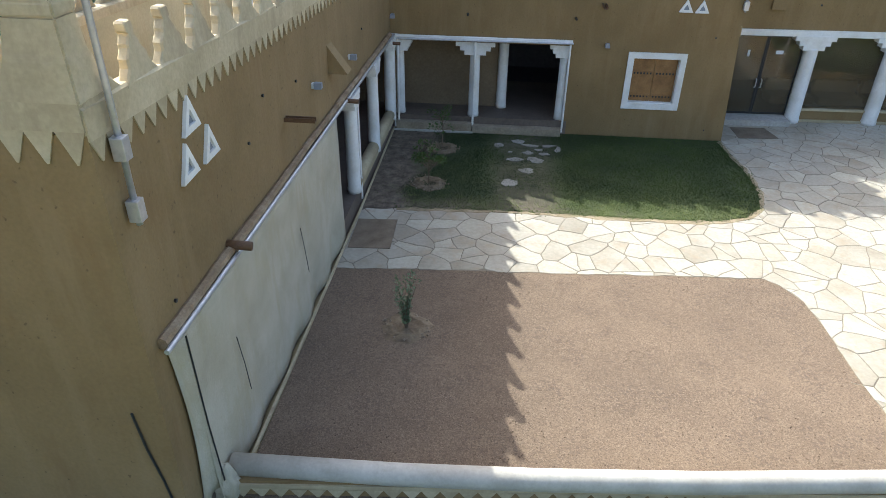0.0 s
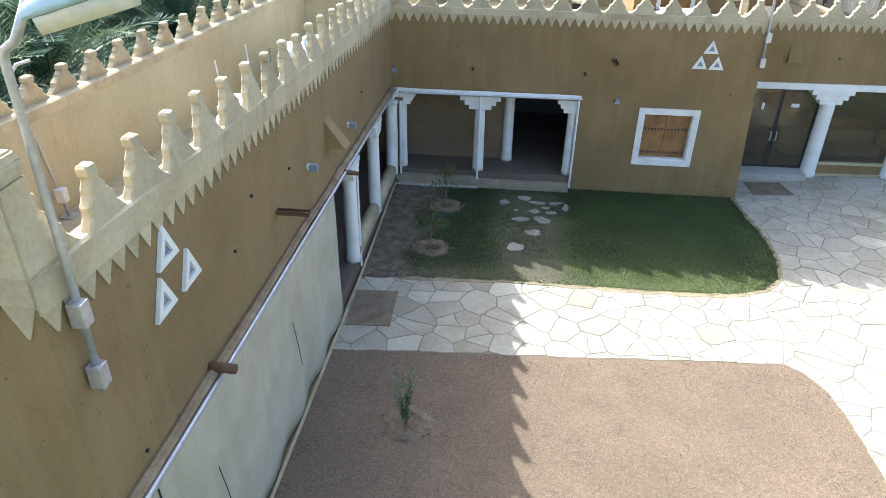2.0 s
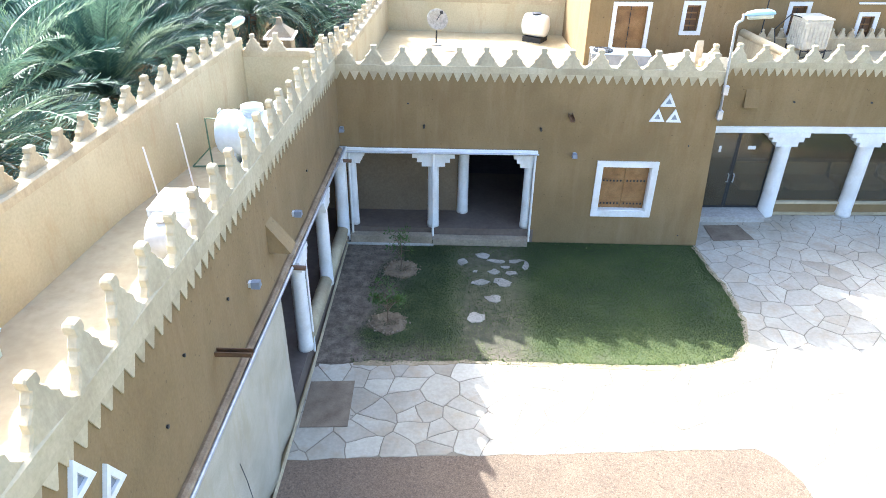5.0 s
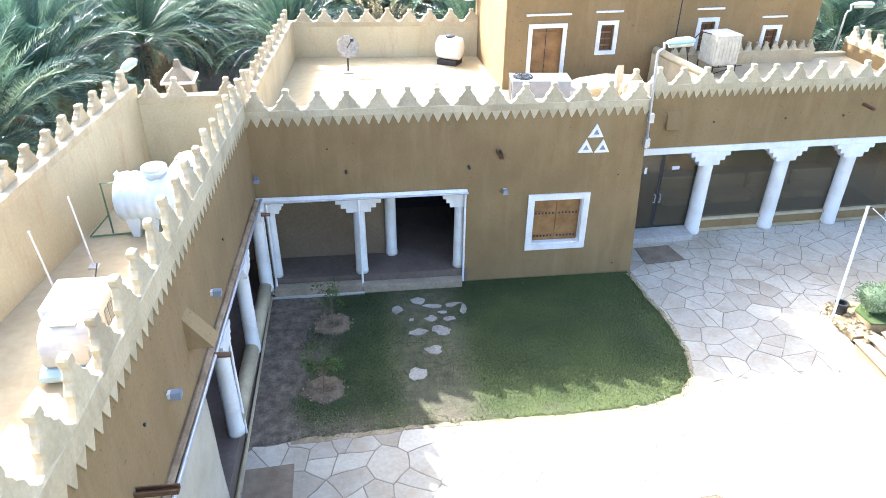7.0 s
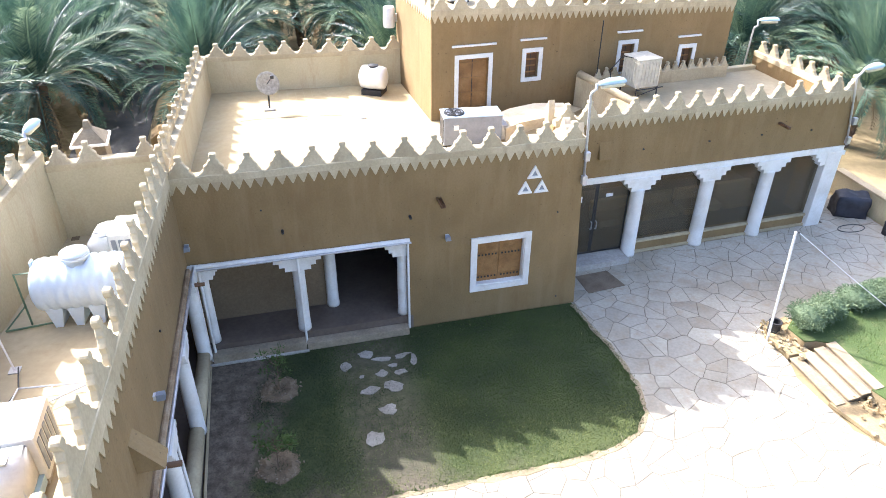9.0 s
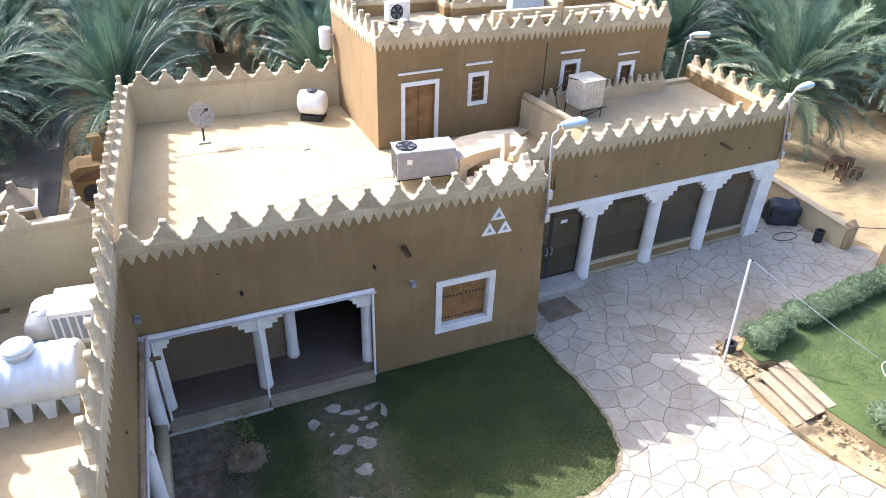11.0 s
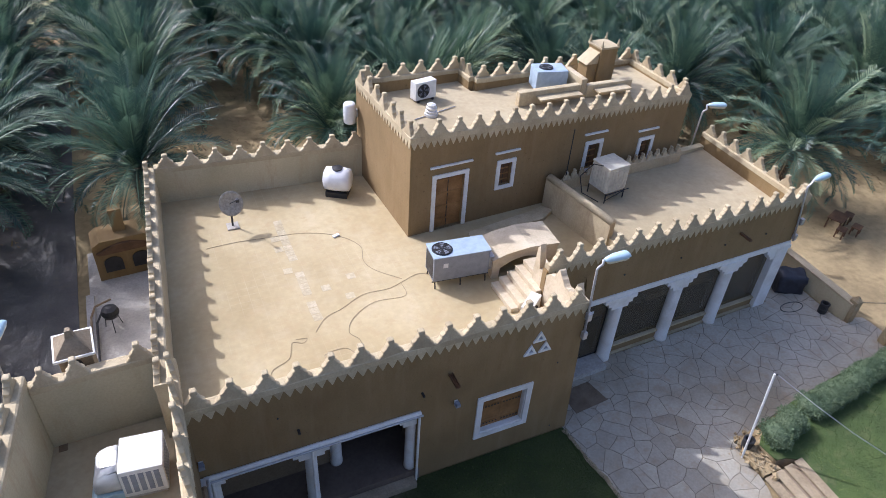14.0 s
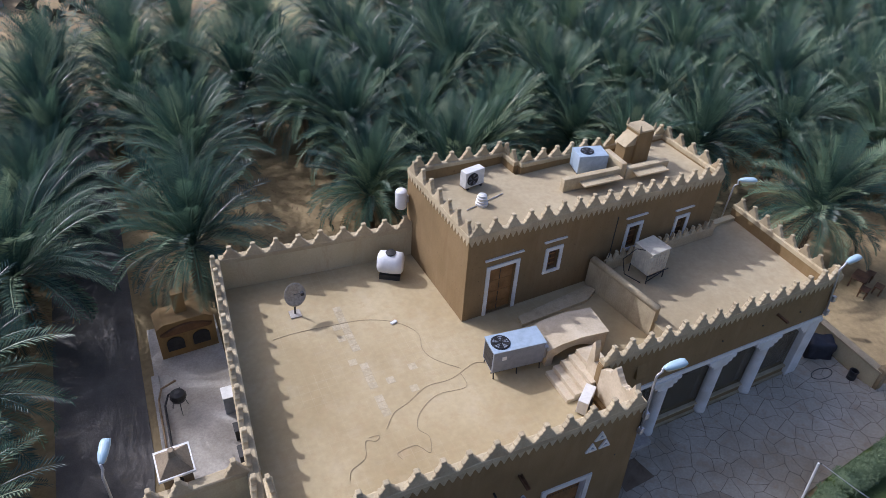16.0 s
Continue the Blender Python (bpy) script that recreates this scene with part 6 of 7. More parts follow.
def sapling_ring(x, y, seed):
    """A low, broken ring of crumbly soil with loose clods on its rim."""
    rg = random.Random(seed + 50)
    m_ = thing("planting_ring", x, y, 0.0, 0, "low ring of crumbly soil round a sapling", "soil", "planting rings")
    bm = bmesh.new()
    seg, rr = 28, []
    for r, z in ((0.5, 0.004), (0.41, 0.03), (0.31, 0.055), (0.2, 0.02), (0.0001, 0.01)):
        rr.append([bm.verts.new((r * math.cos(PI2 * k / seg) * (1 + 0.4 * noise.noise((math.cos(PI2 * k / seg) * 2, math.sin(PI2 * k / seg) * 2, seed))), r * math.sin(PI2 * k / seg) * (0.85 + 0.25 * rg.random()), z * (0.7 + 0.6 * rg.random()))) for k in range(seg)])
    for a, b in zip(rr, rr[1:]):
        for k in range(seg):
            bm.faces.new((a[k], a[(k + 1) % seg], b[(k + 1) % seg], b[k]))
    part("mound", bm, MOUND, m_)
    bm = bmesh.new()
    for k in range(90):
        a, r = rg.uniform(0, PI2), rg.gauss(0.42, 0.08)
        bmesh.ops.create_icosphere(bm, subdivisions=1, radius=rg.uniform(0.012, 0.035), matrix=pose(r * math.cos(a), r * 0.9 * math.sin(a), 0.02, rg.uniform(0, 90), 0, rg.uniform(0, 90)))
    tagged(part("crumbled_soil", bm, SOIL, m_), kind="stuff")


def sapling(x, y, h, label, seed, n, spread):
    t = thing("sapling", x, y, 0.0, 0, label, "sapling", "saplings")
    rg = random.Random(seed)
    bm = bmesh.new()
    lv = bmesh.new()
    add_tube(bm, [(0, 0, 0), (0.02, 0.01, h * 0.5), (-0.01, 0.03, h * 0.9)], 0.018, 6, True, [0.02, 0.015, 0.006])
    for k in range(n):
        a, z0 = rg.uniform(0, 6.28), h * rg.uniform(0.3, 0.85)
        tip = Vector((math.cos(a) * spread * rg.uniform(0.4, 1), math.sin(a) * spread * rg.uniform(0.4, 1), z0 + h * rg.uniform(0.1, 0.35)))
        add_tube(bm, [(0, 0, z0), tip.lerp(Vector((0, 0, z0)), 0.5) + Vector((0, 0, 0.04)), tip], 0.006, 4)
        leaf_cloud(lv, tip, (0.12, 0.12, 0.13), 17, 0.075, rg, 0.0)
    part("trunk", bm, BARK, t)
    part("crown", lv, SHRUB, t)
    sapling_ring(x, y, seed)


t = thing("sapling", 1.12, 11.15, 0.0, 0, "slender green shoots of a young shrub in the red gravel", "sapling", "saplings")
rg = random.Random(11)
lv = bmesh.new()
for k in range(13):
    a, h, out = rg.uniform(0, PI2), rg.uniform(0.65, 1.35), rg.uniform(0.06, 0.22)
    tip = Vector((out * math.cos(a), out * math.sin(a), h))
    mid = Vector((out * 0.35 * math.cos(a), out * 0.35 * math.sin(a), h * 0.55))
    part("stem", tube([(0.02 * math.cos(a), 0.02 * math.sin(a), 0), mid, tip], 0.006, 5, [0.009, 0.006, 0.003]), BARK, t)
    for q in range(6):
        p = Vector((0, 0, 0.1)).lerp(mid, min(1, q / 3)) if q < 3 else mid.lerp(tip, (q - 3) / 2)
        leaf_cloud(lv, p + Vector((0, 0, 0.06)), (0.05, 0.05, 0.08), 9, 0.06, rg, -0.2)
part("leaves", lv, LEAF, t)
sapling_ring(1.12, 11.15, 11)
sapling(0.88, 17.75, 1.0, "young bushy sapling at the lawn's edge", 12, 30, 0.42)
sapling(1.05, 20.3, 1.2, "young staked sapling near the portico", 13, 16, 0.35)

# ---- yard behind the wing ----
yard = tagged(part("yard_floor", slab_from([(-3.45, 23.9), (-1.3, 23.9), (-0.75, 33.4), (-0.75, 36.4), (-3.5, 36.4)], -0.05, 0.05), CONCRETE), "pale concrete floor of the back yard", "pavement", "", "structure")
path_mat = surface("asphalt_path", (0.15, 0.14, 0.13), (0.1, 0.095, 0.09), (0.22, 0.2, 0.18), 0.6, 30, 0.95, 0.4, (0.16, 0.14, 0.11))
path = tagged(part("road_path", slab_from([(-6.6, 10), (-4.4, 24.2), (-3.9, 30), (-4.0, 60), (-7.2, 60), (-7.0, 30)], -0.06, -0.02), path_mat), "dusty grey path between the yard and the palms", "road", "", "structure")
ov = thing("outdoor_oven", -2.0, 35.0, 0.05, 4, "mud-brick outdoor oven with arched mouths and a chimney", "oven")
arch2 = lambda cx, r, z: [(cx + r, 0.35)] + [(cx + r * math.cos(a), z + r * 0.8 * math.sin(a)) for a in np.linspace(0, math.pi, 9)] + [(cx - r, 0.35)]
o_ = [(-1.1, 0.0), (1.1, 0.0), (1.1, 1.55), (0.8, 1.75), (-0.8, 1.75), (-1.1, 1.55)]
part("body", plate(o_, -0.5, 0.6), MUD, ov)
# flat black plates stand in for the darkness inside the mouths
for cx in (-0.5, 0.5):
    part("oven_mouth", plate(arch2(cx, 0.33, 0.75), -0.54, -0.5), BLACK, ov, "black arched plate standing for the dark oven mouth")
part("hood_arch", plate([(-1.0, 1.3)] + [(-1.0 + 2.0 * i / 10, 1.3 + 0.3 * math.sin(math.pi * i / 10)) for i in range(1, 10)] + [(1.0, 1.3), (0.9, 1.22), (-0.9, 1.22)], -0.62, -0.5), DARKWOOD, ov)
part("chimney", box(-0.25, 0.0, 1.7, 0.2, 0.4, 2.7, 0.02), MUD, ov)
bb = thing("black_grill", -2.75, 31.6, 0.05, 15, "small black charcoal grill in the yard", "grill")
part("bowl", turned([(0.05, 0.5), (0.25, 0.58), (0.3, 0.72), (0.29, 0.78)], 16), BLACK, bb)
part("lid", turned([(0.3, 0.78), (0.25, 0.9), (0.1, 0.97), (0.02, 0.98)], 16), BLACK, bb)
for a in (0.3, 2.4, 4.5):
    part("leg", tube([(0.2 * math.cos(a), 0.2 * math.sin(a), 0.6), (0.32 * math.cos(a), 0.32 * math.sin(a), 0)], 0.014, 6), BLACK, bb)
for i, (x, y, w, h) in enumerate(((-1.0, 31.0, 0.55, 0.85), (-0.95, 29.6, 0.4, 0.5), (-0.95, 28.6, 0.5, 0.4))):
    c = thing("storage_cabinet" if i == 0 else "storage_crate", x, y, 0.05, 0, "old grey yard cabinet against the wall" if i == 0 else "dark plastic crate against the yard wall", "cabinet" if i == 0 else "crate")
    part("body", box(-w / 2, -w / 2, 0, w / 2, w / 2, h, 0.02), GREYBOX if i == 0 else BLACK, c)
    part("lid", box(-w / 2 - 0.02, -w / 2 - 0.02, h, w / 2 + 0.02, w / 2 + 0.02, h + 0.04, 0.01), METALWHITE if i == 0 else BLACK, c)
yf = thing("yard_pipes", -3.45, 31.5, 0.05, 0, "two bent pipes along the yard's kerb", "pipes")
part("pipe", tube([(0, -2.4, 0.25), (0, 0.6, 0.25), (0.15, 1.1, 0.3), (0.7, 1.3, 0.35)], 0.04, 8), OLDWOOD, yf)
part("pipe", tube([(0.18, -2.4, 0.2), (0.18, 0.3, 0.2), (0.35, 0.75, 0.25), (0.8, 0.9, 0.3)], 0.04, 8), BLACK, yf)
part("kerb", box(-0.15, -7.4, 0, 0.12, 2.0, 0.18), CONCRETE, yf)

# ---- date palms ----
def palm_leaf_material():
    m, nt, bs = nodes_of("palm_frond")
    info = nt.nodes.new("ShaderNodeObjectInfo")
    geo = nt.nodes.new("ShaderNodeNewGeometry")
    # each frond is one island, blue-green to pale; the spread paints in highlights and shade
    a = ramp(nt, geo.outputs["Random Per Island"], [(0.0, (0.022, 0.058, 0.052)), (0.4, (0.058, 0.125, 0.098)), (0.75, (0.165, 0.26, 0.168)), (1.0, (0.35, 0.43, 0.265))])
    b = ramp(nt, info.outputs["Random"], [(0.0, (0.75, 0.82, 0.86)), (1.0, (1.1, 1.08, 1.0))])
    c = mix(nt, 1.0, a, b, "MULTIPLY")
    fine = ramp(nt, noise_node(nt, geo.outputs["Position"], 9.0, 2), [(0.3, (0.7, 0.72, 0.72)), (0.7, (1.2, 1.18, 1.12))])
    c = mix(nt, 1.0, c, fine, "MULTIPLY")
    n = noise_node(nt, geo.outputs["Position"], 0.5, 3)
    c = mix(nt, ramp(nt, n, [(0.6, (0, 0, 0)), (0.85, (0.3,) * 3)]), c, (0.20, 0.17, 0.07))
    nt.links.new(c, bs.inputs["Base Color"])
    bs.inputs["Roughness"].default_value = 0.4
    bs.inputs["Specular IOR Level"].default_value = 0.5
    return m


FROND = let_light_through(palm_leaf_material(), 0.26)
DRY = surface("dry_frond", (0.30, 0.21, 0.11), (0.2, 0.13, 0.07), (0.38, 0.29, 0.17), 2, 20, 0.9, 0.3)
TRUNK = surface("palm_trunk", (0.15, 0.105, 0.07), (0.09, 0.06, 0.04), (0.22, 0.16, 0.11), 2.5, 12, 1.0, 0.9)


def frond_geometry(verts, faces, base, az, elev, length, bend, rg, leaflets, wide, reach=0.125):
    """One feather leaf: an arching stalk and two rows of narrow leaflets folded up in a V, all joined along the stalk."""
    out = Vector((math.cos(az), math.sin(az), 0))
    side = Vector((-math.sin(az), math.cos(az), 0))
    p, e = Vector(base), elev
    steps = 10
    pts = [p.copy()]
    for k in range(steps):
        e -= bend / steps * (0.35 + 1.3 * k / steps)
        p = p + (out * math.cos(e) + Vector((0, 0, math.sin(e)))) * length / steps
        pts.append(p.copy())
    last = None
    for k in range(leaflets + 1):
        u = 0.10 + 0.90 * k / leaflets
        f = min(u * steps, steps - 0.001)
        q = pts[int(f)].lerp(pts[int(f) + 1], f - int(f)) if k else pts[0]
        t = (pts[int(f) + 1] - pts[int(f)]).normalized()
        r = side * (0.035 * (1 - u) + 0.010)
        i = len(verts)
        verts += [q - r, q + r]
        if last is not None:
            faces.append((last, last + 1, i + 1, i))
        last = i
        if not k:
            continue
        n = side.cross(t)
        if n.z < 0:
            n = -n
        ln = length * reach * (0.45 + 0.75 * math.sin(math.pi * min(1.0, 0.12 + u * 0.84))) * rg.uniform(0.8, 1.15)
        for j, s in ((0, -1), (1, 1)):
            d = (side * s * 0.70 + t * 0.62 + n * rg.uniform(0.12, 0.42)).normalized()
            tip = q + d * ln - Vector((0, 0, ln * 0.22 * rg.random()))
            w = t * wide
            mid = q.lerp(tip, 0.45) + n * 0.015
            m = len(verts)
            verts += [mid + w, tip, mid - w]
            faces.append((i + j, m, m + 1, m + 2))


def crown_fronds(v, f, top, fronds, length, leaflets, wide, rg):
    """An upright tuft of young leaves in the middle, older ones arching over and hanging round it."""
    for k in range(fronds):
        u = k / fronds
        az = k * 2.39996 + rg.uniform(-0.25, 0.25)
        elev = radians(87 - 92 * u ** 1.3 + rg.uniform(-7, 7))
        ln = length * rg.uniform(0.86, 1.1) * (0.78 + 0.22 * math.sin(math.pi * min(1, u + 0.2)))
        base = top + Vector((0.16 * math.cos(az), 0.16 * math.sin(az), 0.25 * (1 - u)))
        frond_geometry(v, f, base, az, elev, ln, radians(16 + 92 * u + rg.uniform(-14, 14)), rg, leaflets, wide)


def palm(name, seed, trunk_h, fronds, length, leaflets, wide, label, dry=10):
    rg = random.Random(seed)
    t = thing(name, 0, 0, 0, 0, label, "palm tree", "date palms")
    lean = (rg.uniform(-0.15, 0.15), rg.uniform(-0.15, 0.15))
    bm = bmesh.new()
    n = max(5, int(trunk_h / 0.16))
    pts, rad = [], []
    for i in range(n + 1):
        u = i / n
        pts.append((lean[0] * u, lean[1] * u, trunk_h * u))
        rad.append((0.30 - 0.05 * u) * (1.0 + (0.10 if i % 2 else -0.06)) * (1.25 if u > 0.85 else 1.0))
    add_tube(bm, pts, 0.3, 10, True, rad)
    top = Vector(pts[-1])
    for k in range(int(n * 5)):
        u = rg.random()
        a = rg.uniform(0, PI2)
        r = 0.27 - 0.04 * u
        b = Vector((lean[0] * u + r * math.cos(a), lean[1] * u + r * math.sin(a), trunk_h * u))
        o = Vector((math.cos(a), math.sin(a), 0))
        s = Vector((-math.sin(a), math.cos(a), 0)) * 0.07
        bm.faces.new([bm.verts.new(v) for v in (b - s, b + s, b + o * 0.13 + Vector((0, 0, 0.2)) + s * 0.5, b + o * 0.13 + Vector((0, 0, 0.2)) - s * 0.5)])
    part("trunk", bm, TRUNK, t)
    v, f = [], []
    crown_fronds(v, f, top, fronds, length, leaflets, wide, rg)
    ob_from("crown", v, f, FROND, t)
    if dry:
        v, f = [], []
        for k in range(dry):
            frond_geometry(v, f, top - Vector((0, 0, 0.2)), rg.uniform(0, PI2), radians(rg.uniform(-35, -5)), length * rg.uniform(0.45, 0.65), radians(60), rg, max(8, leaflets // 3), wide)
        ob_from("dry_fronds", v, f, DRY, t)
    return t


KINDS = [palm("date_palm", 100 + i, h, 96, ln, 40, 0.031, "date palm with a dense blue-green crown and rough trunk") for i, (h, ln) in enumerate(((2.7, 4.5), (3.3, 4.7), (2.2, 4.3), (3.0, 4.8)))]
MID = [palm("date_palm", 200 + i, h, 74, ln, 22, 0.046, "date palm with a dense blue-green crown in the grove", 5) for i, (h, ln) in enumerate(((2.7, 4.4), (3.3, 4.6), (2.2, 4.2)))]
rp = random.Random(77)


def clear(x, y):
    """Where no palm may stand: the house, its courts and the open ground beside it."""
    if -7.4 < x < 24.5 and y < 37.6:
        return False
    if x <= -7.4 and y < 8:
        return False
    if -5.6 < x < -3.0 and y < 40:
        return False
    if x > 22 and y < 33 and not (x > 33 and y > 23):
        return False
    return True


def grove_end(x):
    """The grove's far edge; it lies further out to the east."""
    return 62.5 + 0.12 * (x + 8) + 0.5 * max(0.0, x - 4)


# rows run away from the house, with sandy aisles between them
ROWS = [-6.3 - 5.2 * k for k in range(12, 0, -1)] + [-6.3, -2.0, 1.6] + [6.9 + 5.0 * k for k in range(16)]
spots = []
for row in ROWS:
    shift = rp.uniform(-1.5, 1.5)
    for j in range(-9, 20):
        x = row + rp.uniform(-0.5, 0.5)
        y = 38.4 + j * 3.7 + shift + rp.uniform(-0.5, 0.5)
        if clear(x, y) and rp.random() > 0.03 and y < min(grove_end(x), 104) + rp.uniform(-1.5, 1):
            spots.append((x, y))
EXTRA = [(-10.2, 13.5), (-10.4, 20.0), (-9.6, 26.3), (-9.4, 31.5), (-7.6, 37.6), (-6.8, 42.6), (-6.2, 49.6), (-1.0, 38.3), (-0.1, 44.0), (0.4, 49.6), (1.0, 55.0), (7.7, 40.2), (8.5, 45.2), (7.9, 51.6), (4.4, 53.0), (14.6, 41.2), (20.9, 41.8), (26.2, 37.8), (27.4, 30.4), (34.2, 40.4), (36.6, 33.6), (41.2, 39.4), (14.2, 47.5), (21.9, 48.1)]
spots = EXTRA + [s for s in spots if all((s[0] - e[0]) ** 2 + (s[1] - e[1]) ** 2 > 9 for e in EXTRA)]
spots.sort(key=lambda s: math.hypot(s[0] - 8, s[1] - 22))
NEAR, MIDDLE = 80, 190
used = set()
for k, (x, y) in enumerate(spots[:NEAR + MIDDLE]):
    src = KINDS[k % 4] if k < NEAR else MID[k % 3]
    m = pose(x, y, GROUND_Z, rp.uniform(-4, 4), rp.uniform(-4, 4), rp.uniform(0, 360)) @ Matrix.Scale(rp.uniform(0.88, 1.1) * (1.0 if y < 42 else 0.9), 4)
    if src.name not in used:
        used.add(src.name)
        src.matrix_basis = m
    else:
        o = copy_thing(src, Matrix.Identity(4))
        o.matrix_basis = m

# the far grove, past those that can be counted
fv, ff, tv, tf = [], [], [], []
for x, y in spots[NEAR + MIDDLE:]:
    h = rp.uniform(1.8, 3.4)
    i = len(tv)
    tv += [Vector((x + 0.25 * math.cos(a), y + 0.25 * math.sin(a), z)) for z in (GROUND_Z, h) for a in (0, 2.1, 4.2)]
    tf += [(i + k, i + (k + 1) % 3, i + 3 + (k + 1) % 3, i + 3 + k) for k in range(3)]
    crown_fronds(fv, ff, Vector((x, y, h)), 34, rp.uniform(3.4, 4.1), 8, 0.11, rp)
far = thing("far_palm_grove", 0, 0, 0, 0, "dense far rows of date palms", "palm grove", "", "stuff")
ob_from("crowns", fv, ff, FROND, far)
ob_from("trunks", tv, tf, TRUNK, far)

# litter and low growth between the palms
gv, gf = [], []
rp2 = random.Random(9)
for _ in range(42000):
    x, y = rp2.uniform(-45, 60), rp2.uniform(8, 95)
    if not clear(x, y):
        continue
    a, s = rp2.uniform(0, PI2), rp2.uniform(0.15, 0.5)
    d, w = Vector((math.cos(a), math.sin(a), rp2.uniform(0, 0.5))) * s, Vector((-math.sin(a), math.cos(a), 0)) * 0.04
    p = Vector((x, y, GROUND_Z + 0.01))
    i = len(gv)
    gv += [p - w, p + w, p + d]
    gf.append((i, i + 1, i + 2))
lit = thing("palm_litter", 0, 0, 0, 0, "dry fallen frond litter on the sandy ground", "litter", "", "stuff")
ob_from("litter", gv, gf, DRY, lit)

# the plain past the grove: a dry field, then scrub and low houses
FIELD = surface("dry_field", (0.34, 0.33, 0.17), (0.27, 0.27, 0.13), (0.42, 0.38, 0.22), 0.12, 2.0, 1.0, 0.3, (0.24, 0.22, 0.11))
FE = [(x, grove_end(x) + 1.5) for x in (-200, -120, -60, -20, -8, 0, 4, 20, 40, 60, 100)]
field = tagged(part("field", slab_from(FE + [(x, y + 9 + 0.04 * abs(x)) for x, y in reversed(FE)], -0.06, -0.03), FIELD), "strip of dry pale grass past the palm grove", "field", "", "structure")
FARB = surface("far_plaster", (0.52, 0.45, 0.36), (0.45, 0.38, 0.3), (0.62, 0.56, 0.47), 0.1, 1.0, 0.95, 0.0)
rp3 = random.Random(21)
for k in range(46):
    x = rp3.uniform(-60, 60)
    y = grove_end(x) + 13 + 0.04 * abs(x) + rp3.uniform(0, 45)
    w, d, h = rp3.uniform(2.5, 6), rp3.uniform(2.5, 4.5), rp3.uniform(1.6, 2.4)
    b = thing("far_house", x, y, GROUND_Z, rp3.uniform(-25, 25), "low pale house far beyond the grove", "house", "far houses")
    part("wall", box(-w / 2, -d / 2, 0, w / 2, d / 2, h), FARB, b)
    part("roof", box(-w / 2 - 0.15, -d / 2 - 0.15, h, w / 2 + 0.15, d / 2 + 0.15, h + 0.2), CONCRETE, b)
tv, tf = [], []
FART = surface("far_scrub", (0.085, 0.095, 0.065), (0.055, 0.066, 0.045), (0.12, 0.125, 0.085), 0.05, 0.6, 1.0, 0.2)
for k in range(1500):
    x = rp3.uniform(-120, 160)
    y = grove_end(x) + 11 + 0.04 * abs(x) + 90 * rp3.random() ** 1.5
    if noise.noise((x * 0.05, y * 0.05, 3)) < -0.15:
        continue
    s = rp3.uniform(0.6, 1.5)
    bx = Vector((x, y, GROUND_Z))
    for q in range(16):
        a, e = rp3.uniform(0, PI2), rp3.uniform(0.1, 1.3)
        c = bx + Vector((math.cos(a) * math.cos(e), math.sin(a) * math.cos(e), math.sin(e))) * s * 0.75
        d1 = Vector((rp3.gauss(0, 1), rp3.gauss(0, 1), rp3.gauss(0, 1))) * s * 0.3
        d2 = Vector((rp3.gauss(0, 1), rp3.gauss(0, 1), rp3.gauss(0, 1))) * s * 0.3
        i = len(tv)
        tv += [bx + Vector((0, 0, 0.1)), c + d1, c + d2]
        tf.append((i, i + 1, i + 2))
scrub = thing("far_scrub", 0, 0, 0, 0, "dark scrub and trees on the far plain", "scrub", "", "stuff")
ob_from("scrub", tv, tf, FART, scrub)

# ---- lawn blades ----
GRASS = surface("grass_blade", (0.07, 0.112, 0.022), (0.034, 0.055, 0.015), (0.125, 0.18, 0.036), 0.33, 30, 0.7, 0.0)
let_light_through(GRASS, 0.45)
# yellow-green for dry blades, and for sunlight painted on the lawn's front
DRY_LIT_GRASS = surface("dry_and_sunlit_blade", (0.25, 0.29, 0.095), (0.17, 0.2, 0.06), (0.34, 0.36, 0.16), 1, 30, 0.8, 0.0)


let_light_through(DRY_LIT_GRASS, 0.4)


# a darker green for blades on the lawn's left side
DARKGRASS = surface("dark_grass_blade", (0.036, 0.06, 0.018), (0.02, 0.036, 0.012), (0.06, 0.09, 0.026), 0.6, 30, 0.75, 0.0)
let_light_through(DARKGRASS, 0.3)


def inside(poly, x, y):
    hit, j = False, len(poly) - 1
    for i in range(len(poly)):
        (x0, y0), (x1, y1) = poly[i], poly[j]
        if (y0 > y) != (y1 > y) and x < (x1 - x0) * (y - y0) / (y1 - y0) + x0:
            hit = not hit
        j = i
    return hit


def grass(poly, n, z, keep, seed, name, label, tall=0.05, dry=None, dark_pick=None):
    rg = random.Random(seed)
    xs, ys = [p[0] for p in poly], [p[1] for p in poly]
    sets = ([], []), ([], []), ([], [])
    for _ in range(n):
        x, y = rg.uniform(min(xs), max(xs)), rg.uniform(min(ys), max(ys))
        if not inside(poly, x, y) or rg.random() > keep(x, y):
            continue
        v, f = sets[2 if dark_pick and rg.random() < dark_pick(x, y) else 1 if dry and rg.random() < dry(x, y) else 0]
        a, h = rg.uniform(0, PI2), tall * rg.uniform(0.5, 1.4)
        s = Vector((math.cos(a), math.sin(a), 0)) * 0.009
        p = Vector((x + rg.gauss(0, 0.045), y + rg.gauss(0, 0.045), z))
        i = len(v)
        v += [p - s, p + s, p + Vector((rg.gauss(0, 0.03), rg.gauss(0, 0.03), h))]
        f.append((i, i + 1, i + 2))
    t = thing(name, 0, 0, 0, 0, label, "grass", "", "stuff")
    ob_from("blades", *sets[0], GRASS, t)
    if sets[1][0]:
        ob_from("dry_and_sunlit_blades", *sets[1], DRY_LIT_GRASS, t)
    if sets[2][0]:
        ob_from("dark_blades", *sets[2], DARKGRASS, t)


